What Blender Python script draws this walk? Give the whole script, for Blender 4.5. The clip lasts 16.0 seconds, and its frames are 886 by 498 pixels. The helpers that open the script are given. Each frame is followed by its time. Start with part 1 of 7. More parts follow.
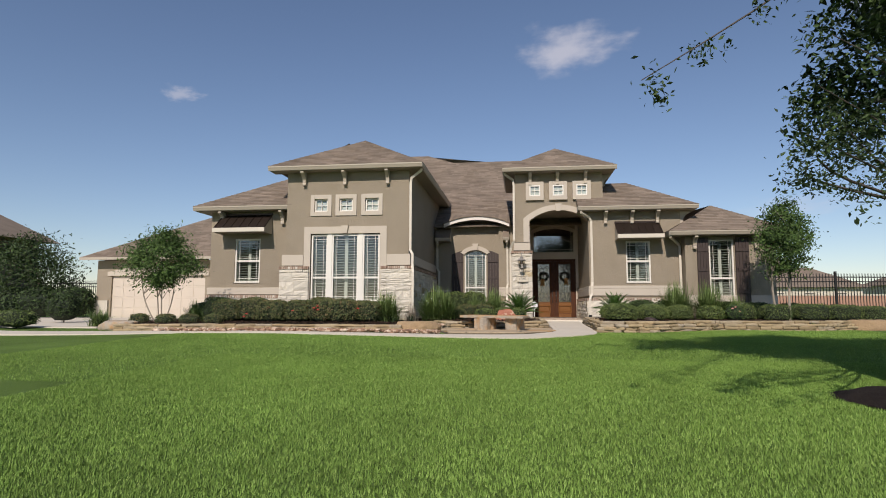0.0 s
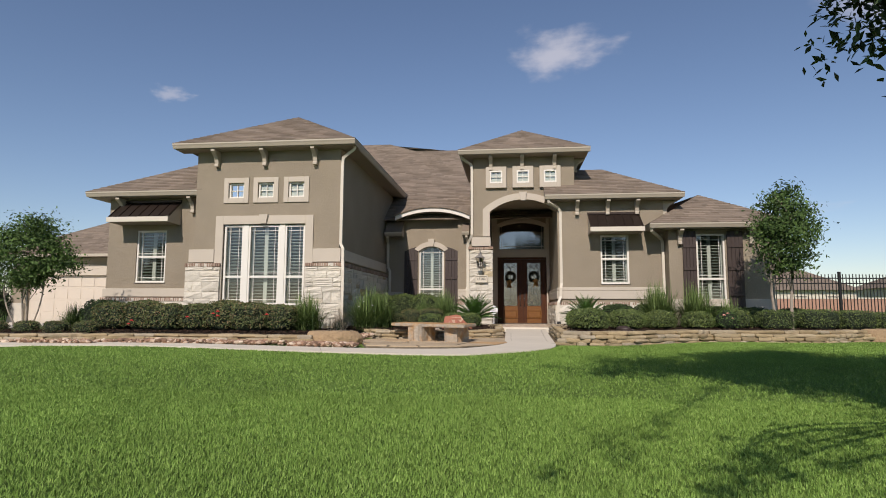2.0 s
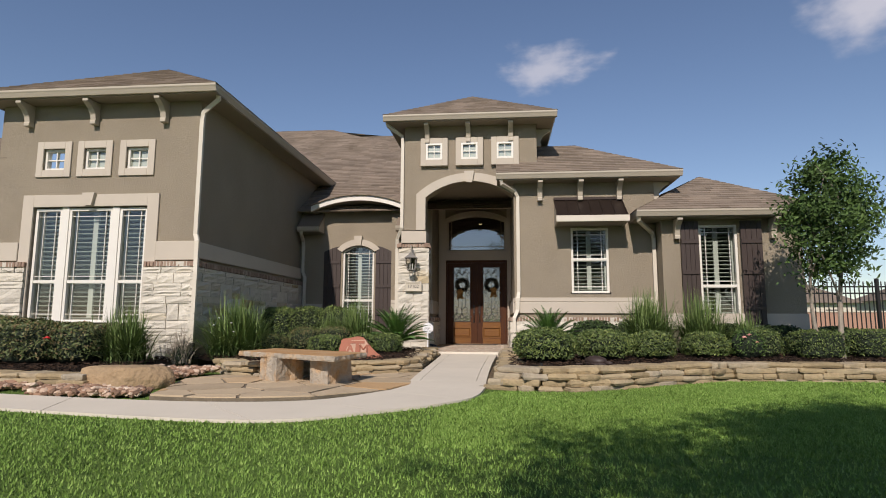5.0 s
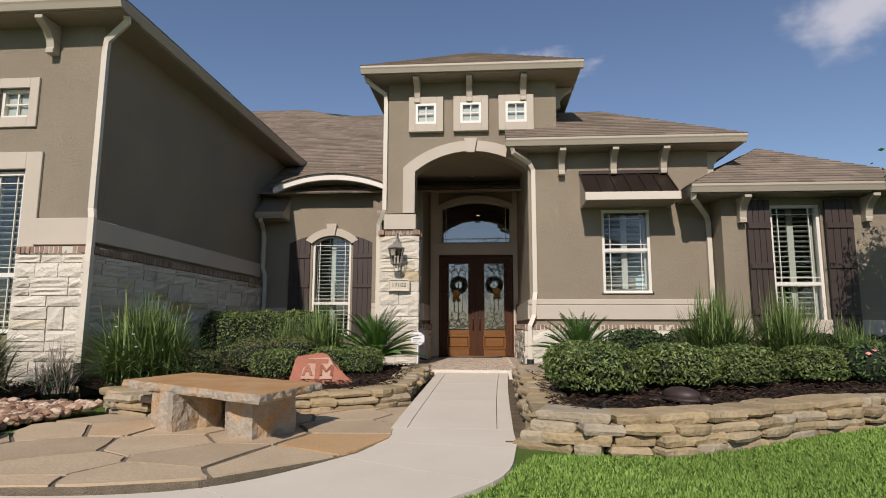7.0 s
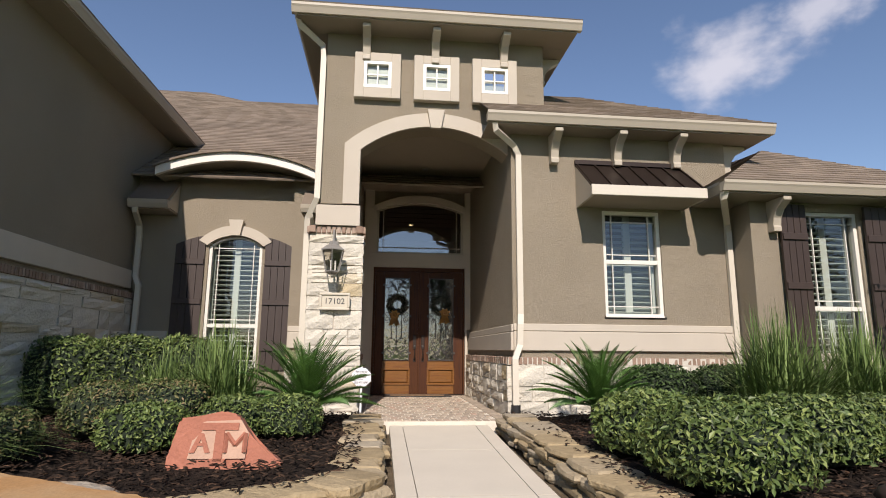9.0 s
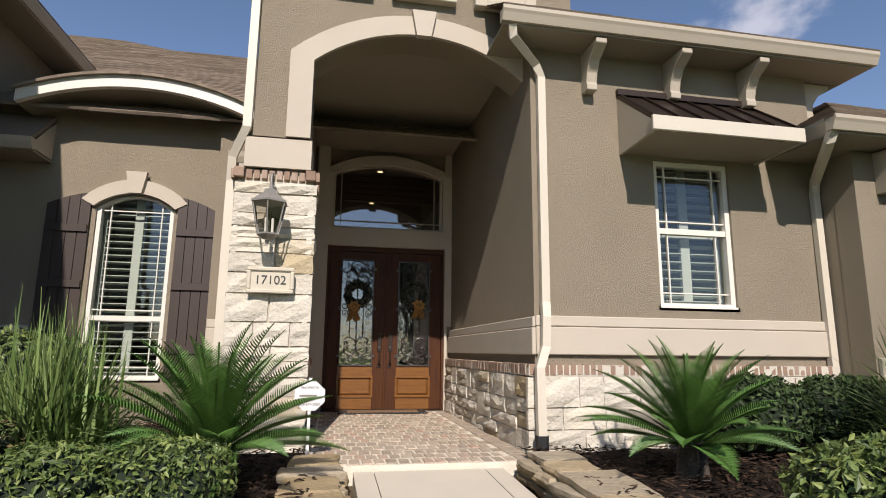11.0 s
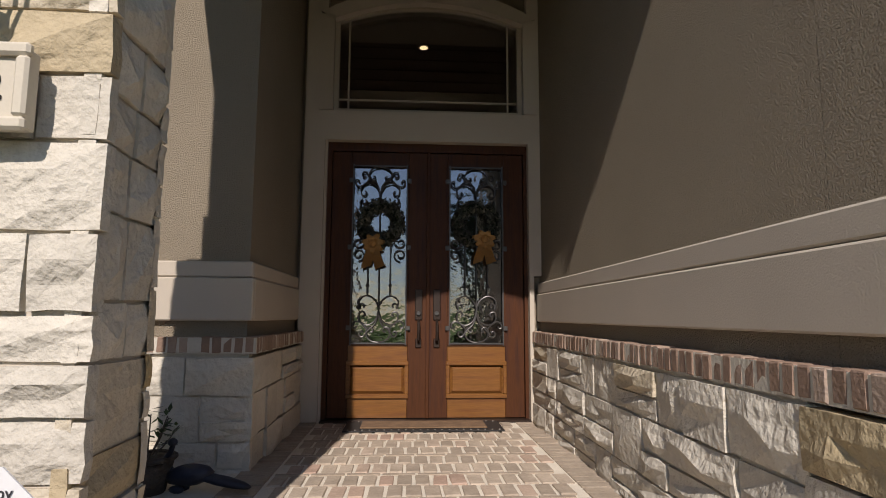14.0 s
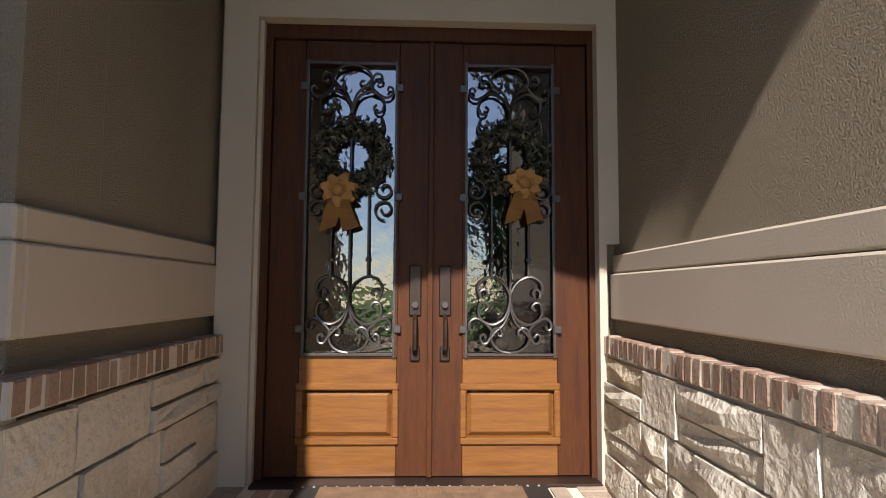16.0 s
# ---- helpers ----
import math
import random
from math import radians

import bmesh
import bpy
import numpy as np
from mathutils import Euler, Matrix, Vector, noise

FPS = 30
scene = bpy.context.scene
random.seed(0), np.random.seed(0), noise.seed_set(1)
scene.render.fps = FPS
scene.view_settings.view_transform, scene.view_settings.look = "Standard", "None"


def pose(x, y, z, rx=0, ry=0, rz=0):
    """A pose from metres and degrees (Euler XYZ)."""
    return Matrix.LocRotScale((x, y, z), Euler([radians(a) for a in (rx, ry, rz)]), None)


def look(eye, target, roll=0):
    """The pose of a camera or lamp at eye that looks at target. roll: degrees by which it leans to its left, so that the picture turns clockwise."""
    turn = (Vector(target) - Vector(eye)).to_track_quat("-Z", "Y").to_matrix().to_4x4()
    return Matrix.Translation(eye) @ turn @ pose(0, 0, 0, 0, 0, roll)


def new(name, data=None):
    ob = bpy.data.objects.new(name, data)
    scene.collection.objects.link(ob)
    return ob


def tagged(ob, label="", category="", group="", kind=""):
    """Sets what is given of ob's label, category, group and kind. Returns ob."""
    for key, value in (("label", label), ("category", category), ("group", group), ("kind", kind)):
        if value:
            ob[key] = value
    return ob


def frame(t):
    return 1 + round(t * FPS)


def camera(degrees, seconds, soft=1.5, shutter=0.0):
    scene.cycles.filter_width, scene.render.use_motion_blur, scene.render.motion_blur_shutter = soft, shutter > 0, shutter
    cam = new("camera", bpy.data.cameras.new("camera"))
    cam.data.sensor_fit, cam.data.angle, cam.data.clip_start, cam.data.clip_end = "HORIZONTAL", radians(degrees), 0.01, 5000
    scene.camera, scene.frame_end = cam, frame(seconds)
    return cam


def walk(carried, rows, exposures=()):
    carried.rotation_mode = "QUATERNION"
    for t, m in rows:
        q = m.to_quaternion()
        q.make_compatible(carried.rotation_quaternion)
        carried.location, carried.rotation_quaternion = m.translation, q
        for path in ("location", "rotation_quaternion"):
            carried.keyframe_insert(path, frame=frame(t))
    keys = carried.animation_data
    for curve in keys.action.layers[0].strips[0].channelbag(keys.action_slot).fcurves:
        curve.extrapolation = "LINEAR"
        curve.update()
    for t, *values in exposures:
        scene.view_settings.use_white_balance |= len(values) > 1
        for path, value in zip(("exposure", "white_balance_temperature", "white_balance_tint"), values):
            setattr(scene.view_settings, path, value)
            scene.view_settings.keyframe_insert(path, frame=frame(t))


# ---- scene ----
cam = camera(75.7, 16.0, 1.0)
METRES, EYE, TILT, LEAN, TURN = 22.0, 1.0, -1.6, 0.0, 7.6
ROWS = [
    (0.0, 0.0, 0.0, 0.0, -0.02, 7.24, -0.14),
    (0.5, 0.016, 0.0318, 0.0013, -0.13, 7.27, -0.23),
    (1.0, 0.0324, 0.064, 0.0035, -0.27, 7.31, -0.25),
    (1.5, 0.0488, 0.0979, 0.0049, -0.72, 7.38, -0.27),
    (2.0, 0.0642, 0.1326, 0.0072, -0.93, 7.46, -0.22),
    (2.5, 0.0806, 0.167, 0.0097, -1.14, 7.52, -0.22),
    (3.0, 0.0948, 0.2019, 0.011, -1.26, 7.68, -0.22),
    (3.5, 0.1092, 0.2364, 0.0133, -1.57, 7.76, -0.23),
    (4.0, 0.1233, 0.2691, 0.0156, -1.58, 8.09, -0.23),
    (4.5, 0.1377, 0.3006, 0.0166, -1.81, 8.48, -0.2),
    (7.0, 0.1414, 0.4662, 0.0238, -3.21, 9.25, -0.12),
    (7.5, 0.1321, 0.5006, 0.0264, -7.33, 9.58, -0.07),
    (8.0, 0.1225, 0.533, 0.0289, -9.18, 10.39, -0.11),
    (8.5, 0.1173, 0.5634, 0.0307, -12.04, 11.13, -0.09),
    (9.0, 0.1147, 0.5913, 0.0321, -13.54, 11.65, -0.1),
    (11.5, 0.1287, 0.7317, 0.0375, -19.07, 11.75, 0.03),
    (12.0, 0.1375, 0.76, 0.0387, -19.14, 11.8, 0.08),
    (12.5, 0.1485, 0.7875, 0.0385, -17.91, 11.75, 0.13),
    (13.0, 0.1597, 0.8139, 0.04, -14.04, 10.96, 0.11),
    (13.5, 0.1688, 0.8392, 0.0406, -12.44, 9.84, 0.07),
    (14.0, 0.1748, 0.8652, 0.0421, -11.12, 8.3, 0.01),
    (14.5, 0.1801, 0.8897, 0.0434, -10.48, 7.27, -0.08),
    (15.0, 0.1855, 0.9137, 0.0454, -10.36, 6.68, -0.11),
    (15.5, 0.1893, 0.936, 0.0473, -10.24, 6.36, -0.12),
    (16.0, 0.1926, 0.9537, 0.0492, -9.73, 5.75, -0.1),
]
SUN_POWER = 4.2
EXPOSURES = [(0.0, 0.0, 6750, 17), (4.5, 0.05, 6750, 17), (7.0, 0.02, 6750, 17), (8.0, 0.3, 6750, 17), (9.0, 0.36, 6750, 17), (11.5, 0.35, 6700, 16), (12.5, 0.12, 6700, 16), (13.5, -0.02, 6650, 17), (14.5, 0.5, 6650, 18), (16.0, 1.08, 6600, 17)]
CLOUDS = [(5.2, 24.6, 5.6, 2.4, 0.6), (-33.0, 19.0, 2.0, 0.8, 0.4), (34.0, 25.8, 7.0, 4.0, 0.72), (42.0, 28.5, 5.0, 3.0, 0.6), (-40, 29, 4, 2.5, 0.18), (24.0, 8.5, 5.0, 1.3, 0.25)]
walk(cam, [(t, pose(0, 0, EYE, TILT, LEAN, TURN) @ pose(METRES * x, METRES * y, METRES * z, 90 + pitch, roll, yaw)) for t, x, y, z, yaw, pitch, roll in ROWS], EXPOSURES)

# ---- world, sun ----
SUN = Vector((0.12, 1.0, -0.79)).normalized()
world = bpy.data.worlds.new("sky")
scene.world = world
world.use_nodes = True
wn, wl = world.node_tree.nodes, world.node_tree.links
wn.clear()
w_out = wn.new("ShaderNodeOutputWorld")
w_bg = wn.new("ShaderNodeBackground")
w_bg.inputs["Strength"].default_value = 0.1
w_sky = wn.new("ShaderNodeTexSky")
w_sky.sky_type = "NISHITA"
w_sky.sun_disc = False
w_sky.sun_elevation = math.asin(-SUN.z)
w_sky.sun_rotation = math.atan2(-SUN.x, -SUN.y)
w_sky.air_density, w_sky.dust_density, w_sky.ozone_density = 1.0, 0.15, 3.0
w_co = wn.new("ShaderNodeTexCoord")


def wmath(op, a, b=None):
    n = wn.new("ShaderNodeMath")
    n.operation = op
    for k, v in ((0, a), (1, b)):
        if v is None:
            continue
        if isinstance(v, (int, float)):
            n.inputs[k].default_value = v
        else:
            wl.new(v, n.inputs[k])
    return n.outputs[0]


def cloud(azimuth, height, width, tall, strength):
    """A soft cloud about one direction of the sky: degrees right of +y, degrees up, half sizes in degrees."""
    m = wn.new("ShaderNodeMapping")
    m.vector_type = "TEXTURE"
    a, h = radians(azimuth), radians(height)
    m.inputs["Location"].default_value = (math.sin(a) * math.cos(h), math.cos(a) * math.cos(h), math.sin(h))
    m.inputs["Rotation"].default_value = (0, 0, -a)
    m.inputs["Scale"].default_value = (math.sin(radians(width)), 1.0, math.sin(radians(tall)))
    wl.new(w_co.outputs["Generated"], m.inputs["Vector"])
    ln = wn.new("ShaderNodeVectorMath")
    ln.operation = "LENGTH"
    wl.new(m.outputs["Vector"], ln.inputs[0])
    ns = wn.new("ShaderNodeTexNoise")
    ns.inputs["Scale"].default_value, ns.inputs["Detail"].default_value = 1.6, 6.0
    wl.new(m.outputs["Vector"], ns.inputs["Vector"])
    d = wmath("SUBTRACT", 1.05, ln.outputs["Value"])
    d = wmath("ADD", d, wmath("MULTIPLY", wmath("SUBTRACT", ns.outputs["Fac"], 0.5), 1.9))
    mr = wn.new("ShaderNodeMapRange")
    mr.interpolation_type = "SMOOTHSTEP"
    mr.inputs["From Min"].default_value, mr.inputs["From Max"].default_value = 0.1, 1.05
    wl.new(d, mr.inputs["Value"])
    return wmath("MULTIPLY", mr.outputs["Result"], strength)


mask = None
for spec in CLOUDS:
    c = cloud(*spec)
    mask = c if mask is None else wmath("MAXIMUM", mask, c)
w_mix = wn.new("ShaderNodeMix")
w_mix.data_type = "RGBA"
wl.new(mask, w_mix.inputs["Factor"])
wl.new(w_sky.outputs["Color"], w_mix.inputs["A"])
w_mix.inputs["B"].default_value = (6.6, 6.7, 7.2, 1)
wl.new(w_mix.outputs["Result"], w_bg.inputs["Color"])
wl.new(w_bg.outputs[0], w_out.inputs["Surface"])

sun = new("sun", bpy.data.lights.new("sun", "SUN"))
sun.data.energy, sun.data.angle, sun.data.color = SUN_POWER, radians(0.55), (1.0, 0.95, 0.87)
sun.matrix_world = look((0, 0, 60), Vector((0, 0, 60)) + SUN)


# ---- materials ----
def material(name, base, rough=0.8, metal=0.0, vary=0.12, fine=60.0, coarse=3.0, bump=0.25, depth=0.004, each=0.0, island=0.0, stretch=(1, 1, 1), dark=0.0, spec=0.5, second=None, pick=0.55):
    """A surface with grain and stains: base colour, fine and coarse noise, bump, and variation from piece to piece."""
    base = [0.87 * v for v in base]
    second = [0.87 * v for v in second] if second else None
    m = bpy.data.materials.new(name)
    m.use_nodes = True
    n, l = m.node_tree.nodes, m.node_tree.links
    b = n["Principled BSDF"]
    b.inputs["Roughness"].default_value, b.inputs["Metallic"].default_value = rough, metal
    b.inputs["Specular IOR Level"].default_value = spec
    geo = n.new("ShaderNodeNewGeometry")
    mp = n.new("ShaderNodeMapping")
    mp.inputs["Scale"].default_value = stretch
    l.new(geo.outputs["Position"], mp.inputs["Vector"])
    n1, n2 = n.new("ShaderNodeTexNoise"), n.new("ShaderNodeTexNoise")
    for k, sc, dt in ((n1, fine, 4.0), (n2, coarse, 5.0)):
        k.inputs["Scale"].default_value, k.inputs["Detail"].default_value = sc, dt
        l.new(mp.outputs[0], k.inputs["Vector"])

    def mth(op, a, c):
        q = n.new("ShaderNodeMath")
        q.operation = op
        for k, v in ((0, a), (1, c)):
            if isinstance(v, (int, float)):
                q.inputs[k].default_value = v
            else:
                l.new(v, q.inputs[k])
        return q.outputs[0]

    val = mth("ADD", 1.0, mth("MULTIPLY", mth("SUBTRACT", n1.outputs["Fac"], 0.5), vary * 1.6))
    val = mth("MULTIPLY", val, mth("ADD", 1.0, mth("MULTIPLY", mth("SUBTRACT", n2.outputs["Fac"], 0.5), vary * 2.4)))
    rnd = None
    if each:
        inf = n.new("ShaderNodeObjectInfo")
        rnd = inf.outputs["Random"]
        val = mth("MULTIPLY", val, mth("ADD", 1.0, mth("MULTIPLY", mth("SUBTRACT", rnd, 0.5), 2 * each)))
    if island:
        rnd = geo.outputs["Random Per Island"]
        val = mth("MULTIPLY", val, mth("ADD", 1.0, mth("MULTIPLY", mth("SUBTRACT", rnd, 0.5), 2 * island)))
    hsv = n.new("ShaderNodeHueSaturation")
    hsv.inputs["Color"].default_value = (*base, 1)
    if second:
        mx = n.new("ShaderNodeMix")
        mx.data_type = "RGBA"
        mx.inputs["A"].default_value, mx.inputs["B"].default_value = (*base, 1), (*second, 1)
        fac = rnd if rnd is not None else n2.outputs["Fac"]
        sm = n.new("ShaderNodeMapRange")
        sm.inputs["From Min"].default_value, sm.inputs["From Max"].default_value = (pick, 1.0) if rnd is not None else (0.45, 0.7)
        l.new(fac, sm.inputs["Value"])
        l.new(sm.outputs["Result"], mx.inputs["Factor"])
        l.new(mx.outputs["Result"], hsv.inputs["Color"])
    l.new(val, hsv.inputs["Value"])
    l.new(hsv.outputs["Color"], b.inputs["Base Color"])
    if bump:
        bp = n.new("ShaderNodeBump")
        bp.inputs["Strength"].default_value, bp.inputs["Distance"].default_value = bump, depth
        l.new(n1.outputs["Fac"], bp.inputs["Height"])
        l.new(bp.outputs["Normal"], b.inputs["Normal"])
    return m


def glass_material(name, tint=(1, 1, 1), wavy=0.0, ior=2.1):
    m = bpy.data.materials.new(name)
    m.use_nodes = True
    n, l = m.node_tree.nodes, m.node_tree.links
    n.clear()
    out, mix = n.new("ShaderNodeOutputMaterial"), n.new("ShaderNodeMixShader")
    tr, gl, fr = n.new("ShaderNodeBsdfTransparent"), n.new("ShaderNodeBsdfGlossy"), n.new("ShaderNodeFresnel")
    tr.inputs["Color"].default_value = (*tint, 1)
    gl.inputs["Roughness"].default_value = 0.02
    fr.inputs["IOR"].default_value = 3.2 if wavy else ior
    if wavy:
        ns, bp = n.new("ShaderNodeTexNoise"), n.new("ShaderNodeBump")
        ns.inputs["Scale"].default_value = 14.0
        bp.inputs["Strength"].default_value, bp.inputs["Distance"].default_value = wavy, 0.006
        geo = n.new("ShaderNodeNewGeometry")
        l.new(geo.outputs["Position"], ns.inputs["Vector"])
        l.new(ns.outputs["Fac"], bp.inputs["Height"])
        l.new(bp.outputs["Normal"], gl.inputs["Normal"])
    l.new(fr.outputs[0], mix.inputs[0])
    l.new(tr.outputs[0], mix.inputs[1])
    l.new(gl.outputs[0], mix.inputs[2])
    l.new(mix.outputs[0], out.inputs["Surface"])
    return m


def glow_material(name, colour, strength):
    m = bpy.data.materials.new(name)
    m.use_nodes = True
    b = m.node_tree.nodes["Principled BSDF"]
    b.inputs["Emission Color"].default_value, b.inputs["Emission Strength"].default_value = (*colour, 1), strength
    return m


STUCCO = material("stucco", (0.355, 0.299, 0.221), 0.92, vary=0.12, fine=165, coarse=1.1, bump=1.0, depth=0.016, spec=0.2)
TRIM = material("stucco_trim", (0.56, 0.495, 0.405), 0.9, vary=0.07, fine=150, coarse=2.0, bump=0.5, depth=0.003, spec=0.2)
PAINT = material("cream_paint", (0.66, 0.60, 0.49), 0.5, vary=0.05, fine=40, coarse=2, bump=0.05, depth=0.001)
FASCIA = material("white_fascia", (0.80, 0.75, 0.67), 0.5, vary=0.05, fine=40, coarse=2, bump=0.05, depth=0.001)
EAVE = material("eave_paint", (0.47, 0.41, 0.32), 0.55, vary=0.05, fine=40, coarse=2, bump=0.05, depth=0.001)
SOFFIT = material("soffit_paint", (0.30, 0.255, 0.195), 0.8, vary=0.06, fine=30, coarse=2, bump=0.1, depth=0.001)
WHITE = material("white_vinyl", (0.80, 0.765, 0.68), 0.4, vary=0.03, fine=40, coarse=3, bump=0.03, depth=0.001)
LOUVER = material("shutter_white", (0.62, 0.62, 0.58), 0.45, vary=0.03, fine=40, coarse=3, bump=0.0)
# slats of the white shutters, colour darkened for the shade behind the panes
SHADEDSLATS = material("louvre_slats_shaded", (0.40, 0.43, 0.38), 0.5, vary=0.04, fine=40, coarse=3, bump=0.0)
BROWN = material("brown_shutter", (0.045, 0.028, 0.022), 0.55, vary=0.2, fine=30, coarse=4, bump=0.25, depth=0.002, stretch=(6, 6, 0.6))
BRONZE = material("bronze_metal", (0.055, 0.038, 0.03), 0.42, 0.6, vary=0.12, fine=30, coarse=2, bump=0.05)
SHINGLE = material("shingles", (0.245, 0.195, 0.15), 0.95, vary=0.25, fine=90, coarse=1.2, bump=0.8, depth=0.006, island=0.2, spec=0.15)
LIMESTONE = material("limestone", (0.66, 0.61, 0.51), 0.9, vary=0.13, fine=30, coarse=5, bump=1.0, depth=0.016, each=0.12, spec=0.2, second=(0.40, 0.31, 0.17), pick=0.86)
MORTAR = material("mortar", (0.62, 0.575, 0.485), 0.95, vary=0.1, fine=80, coarse=4, bump=0.6, depth=0.006, spec=0.1)
BRICK = material("cap_brick", (0.33, 0.225, 0.165), 0.9, vary=0.2, fine=70, coarse=9, bump=0.8, depth=0.006, each=0.16, spec=0.2, second=(0.39, 0.30, 0.235))
PAVER = material("paver_brick", (0.49, 0.405, 0.315), 0.9, vary=0.3, fine=60, coarse=8, bump=0.9, depth=0.006, each=0.2, island=0.0, spec=0.2, second=(0.40, 0.28, 0.215), pick=0.8)
JOINT = material("pale_joint", (0.78, 0.71, 0.59), 0.95, vary=0.15, fine=90, coarse=6, bump=0.8, depth=0.006, spec=0.1)
CONCRETE = material("concrete", (0.67, 0.605, 0.495), 0.9, vary=0.09, fine=90, coarse=1.6, bump=0.4, depth=0.003, spec=0.2)
LEDGE = material("ledgestone", (0.42, 0.325, 0.19), 0.92, vary=0.25, fine=30, coarse=6, bump=1.0, depth=0.015, each=0.3, spec=0.2, second=(0.31, 0.265, 0.195))
FLAG = material("flagstone", (0.50, 0.39, 0.26), 0.9, vary=0.16, fine=40, coarse=2.5, bump=0.7, depth=0.008, each=0.15, spec=0.2, second=(0.45, 0.27, 0.12), pick=0.85)
SLAB = material("bench_slab", (0.46, 0.25, 0.095), 0.85, vary=0.2, fine=40, coarse=3, bump=0.6, depth=0.008, second=(0.44, 0.29, 0.15))
SLABEDGE = material("bench_edge", (0.42, 0.36, 0.28), 0.9, vary=0.3, fine=22, coarse=5, bump=1.0, depth=0.02, second=(0.42, 0.25, 0.11))
MULCH = material("mulch", (0.026, 0.019, 0.015), 0.95, vary=0.5, fine=45, coarse=6, bump=1.0, depth=0.03, spec=0.1)
CHIP = material("mulch_chips", (0.034, 0.024, 0.018), 0.95, vary=0.3, fine=60, coarse=9, bump=0.3, island=0.6, spec=0.1, second=(0.06, 0.035, 0.022))
SOIL = material("gritty_soil", (0.17, 0.13, 0.085), 0.95, vary=0.5, fine=70, coarse=9, bump=1.0, depth=0.02, spec=0.1)
TURF = material("turf", (0.148, 0.24, 0.054), 0.95, vary=0.4, fine=130, coarse=0.7, bump=1.0, depth=0.03, spec=0.1)
BLADE = material("grass_blades", (0.18, 0.308, 0.059), 0.7, vary=0.3, fine=3, coarse=0.5, bump=0, island=0.22, spec=0.15, second=(0.24, 0.35, 0.09))
LEAF = material("leaves_box", (0.09, 0.138, 0.034), 0.5, vary=0.3, fine=4, coarse=1.5, bump=0, island=0.5, spec=0.4, second=(0.15, 0.18, 0.05))
# near-black filler that paints the shade deep between leaves
SHADECORE = material("shade_core", (0.012, 0.022, 0.008), 0.9, vary=0.4, fine=25, coarse=6, bump=0.8, depth=0.03)
HEDGELEAF = material("leaves_hedge", (0.105, 0.142, 0.045), 0.5, vary=0.3, fine=4, coarse=1.5, bump=0, island=0.5, spec=0.3, second=(0.16, 0.11, 0.055))
TREELEAF = material("leaves_tree", (0.07, 0.13, 0.032), 0.6, vary=0.3, fine=3, coarse=1, bump=0, island=0.5, spec=0.25, second=(0.085, 0.14, 0.035))
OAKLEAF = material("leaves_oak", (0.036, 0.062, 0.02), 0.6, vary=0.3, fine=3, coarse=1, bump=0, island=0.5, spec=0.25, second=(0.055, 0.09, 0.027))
REED = material("reed_blades", (0.12, 0.19, 0.05), 0.5, vary=0.2, fine=3, coarse=1, bump=0, island=0.45, spec=0.3, second=(0.19, 0.25, 0.09))
SAGO = material("sago_fronds", (0.068, 0.155, 0.026), 0.5, vary=0.2, fine=3, coarse=1, bump=0, island=0.35, second=(0.07, 0.15, 0.03))
BARK = material("bark", (0.34, 0.29, 0.23), 0.9, vary=0.3, fine=25, coarse=5, bump=0.8, depth=0.01)
OAKBARK = material("oak_bark", (0.10, 0.08, 0.065), 0.95, vary=0.3, fine=30, coarse=6, bump=1.0, depth=0.03)
ROSE = material("rose_red", (0.55, 0.02, 0.02), 0.5, vary=0.15, bump=0)
PINK = material("rose_pink", (0.75, 0.33, 0.28), 0.5, vary=0.15, bump=0)
# door wood with the porch shade put into its colour
WOODSHADE = material("stained_wood_shaded", (0.088, 0.031, 0.011), 0.5, spec=0.2, vary=0.45, fine=14, coarse=3, bump=0.12, depth=0.002, stretch=(9, 9, 0.7), second=(0.042, 0.016, 0.01))
# the same wood for lower rails and panels, coloured golden for the sun there
WOODSUN = material("stained_wood_rails_sunlit", (0.235, 0.10, 0.026), 0.3, vary=0.45, fine=14, coarse=3, bump=0.12, depth=0.002, stretch=(0.7, 9, 9), second=(0.12, 0.045, 0.016))
IRON = material("wrought_iron", (0.105, 0.10, 0.095), 0.42, 0.6, vary=0.2, fine=60, coarse=9, bump=0.2, depth=0.001)
PEWTER = material("pewter", (0.30, 0.28, 0.25), 0.55, 0.35, vary=0.15, fine=60, coarse=9, bump=0.2, depth=0.001)
BLACKIRON = material("black_fence", (0.02, 0.018, 0.017), 0.5, 0.3, vary=0.1, bump=0)
RUBBER = material("black_plastic", (0.02, 0.02, 0.02), 0.6, vary=0.1, bump=0.1)
MATCOIR = material("coir", (0.22, 0.135, 0.075), 0.95, vary=0.4, fine=160, coarse=14, bump=1.0, depth=0.006)
REDROCK = material("red_sandstone", (0.42, 0.16, 0.10), 0.9, vary=0.2, fine=40, coarse=4, bump=0.8, depth=0.01)
CARVED = material("carved_stone", (0.55, 0.35, 0.25), 0.95, vary=0.15, fine=60, coarse=8, bump=0.5)
PEBBLE = material("river_rock", (0.34, 0.20, 0.125), 0.85, vary=0.2, fine=40, coarse=8, bump=0.5, depth=0.004, island=0.5, second=(0.47, 0.38, 0.29))
BIRD = material("dark_blue_metal", (0.035, 0.04, 0.06), 0.5, 0.3, vary=0.3, fine=40, coarse=6, bump=0.2)
BOULDER = material("boulder", (0.36, 0.25, 0.14), 0.95, vary=0.3, fine=20, coarse=3, bump=1.0, depth=0.03)
INK = material("black_print", (0.03, 0.03, 0.035), 0.6, vary=0.05, bump=0)
PLATE = material("number_stone", (0.62, 0.56, 0.45), 0.85, vary=0.08, fine=80, coarse=8, bump=0.3, depth=0.002)
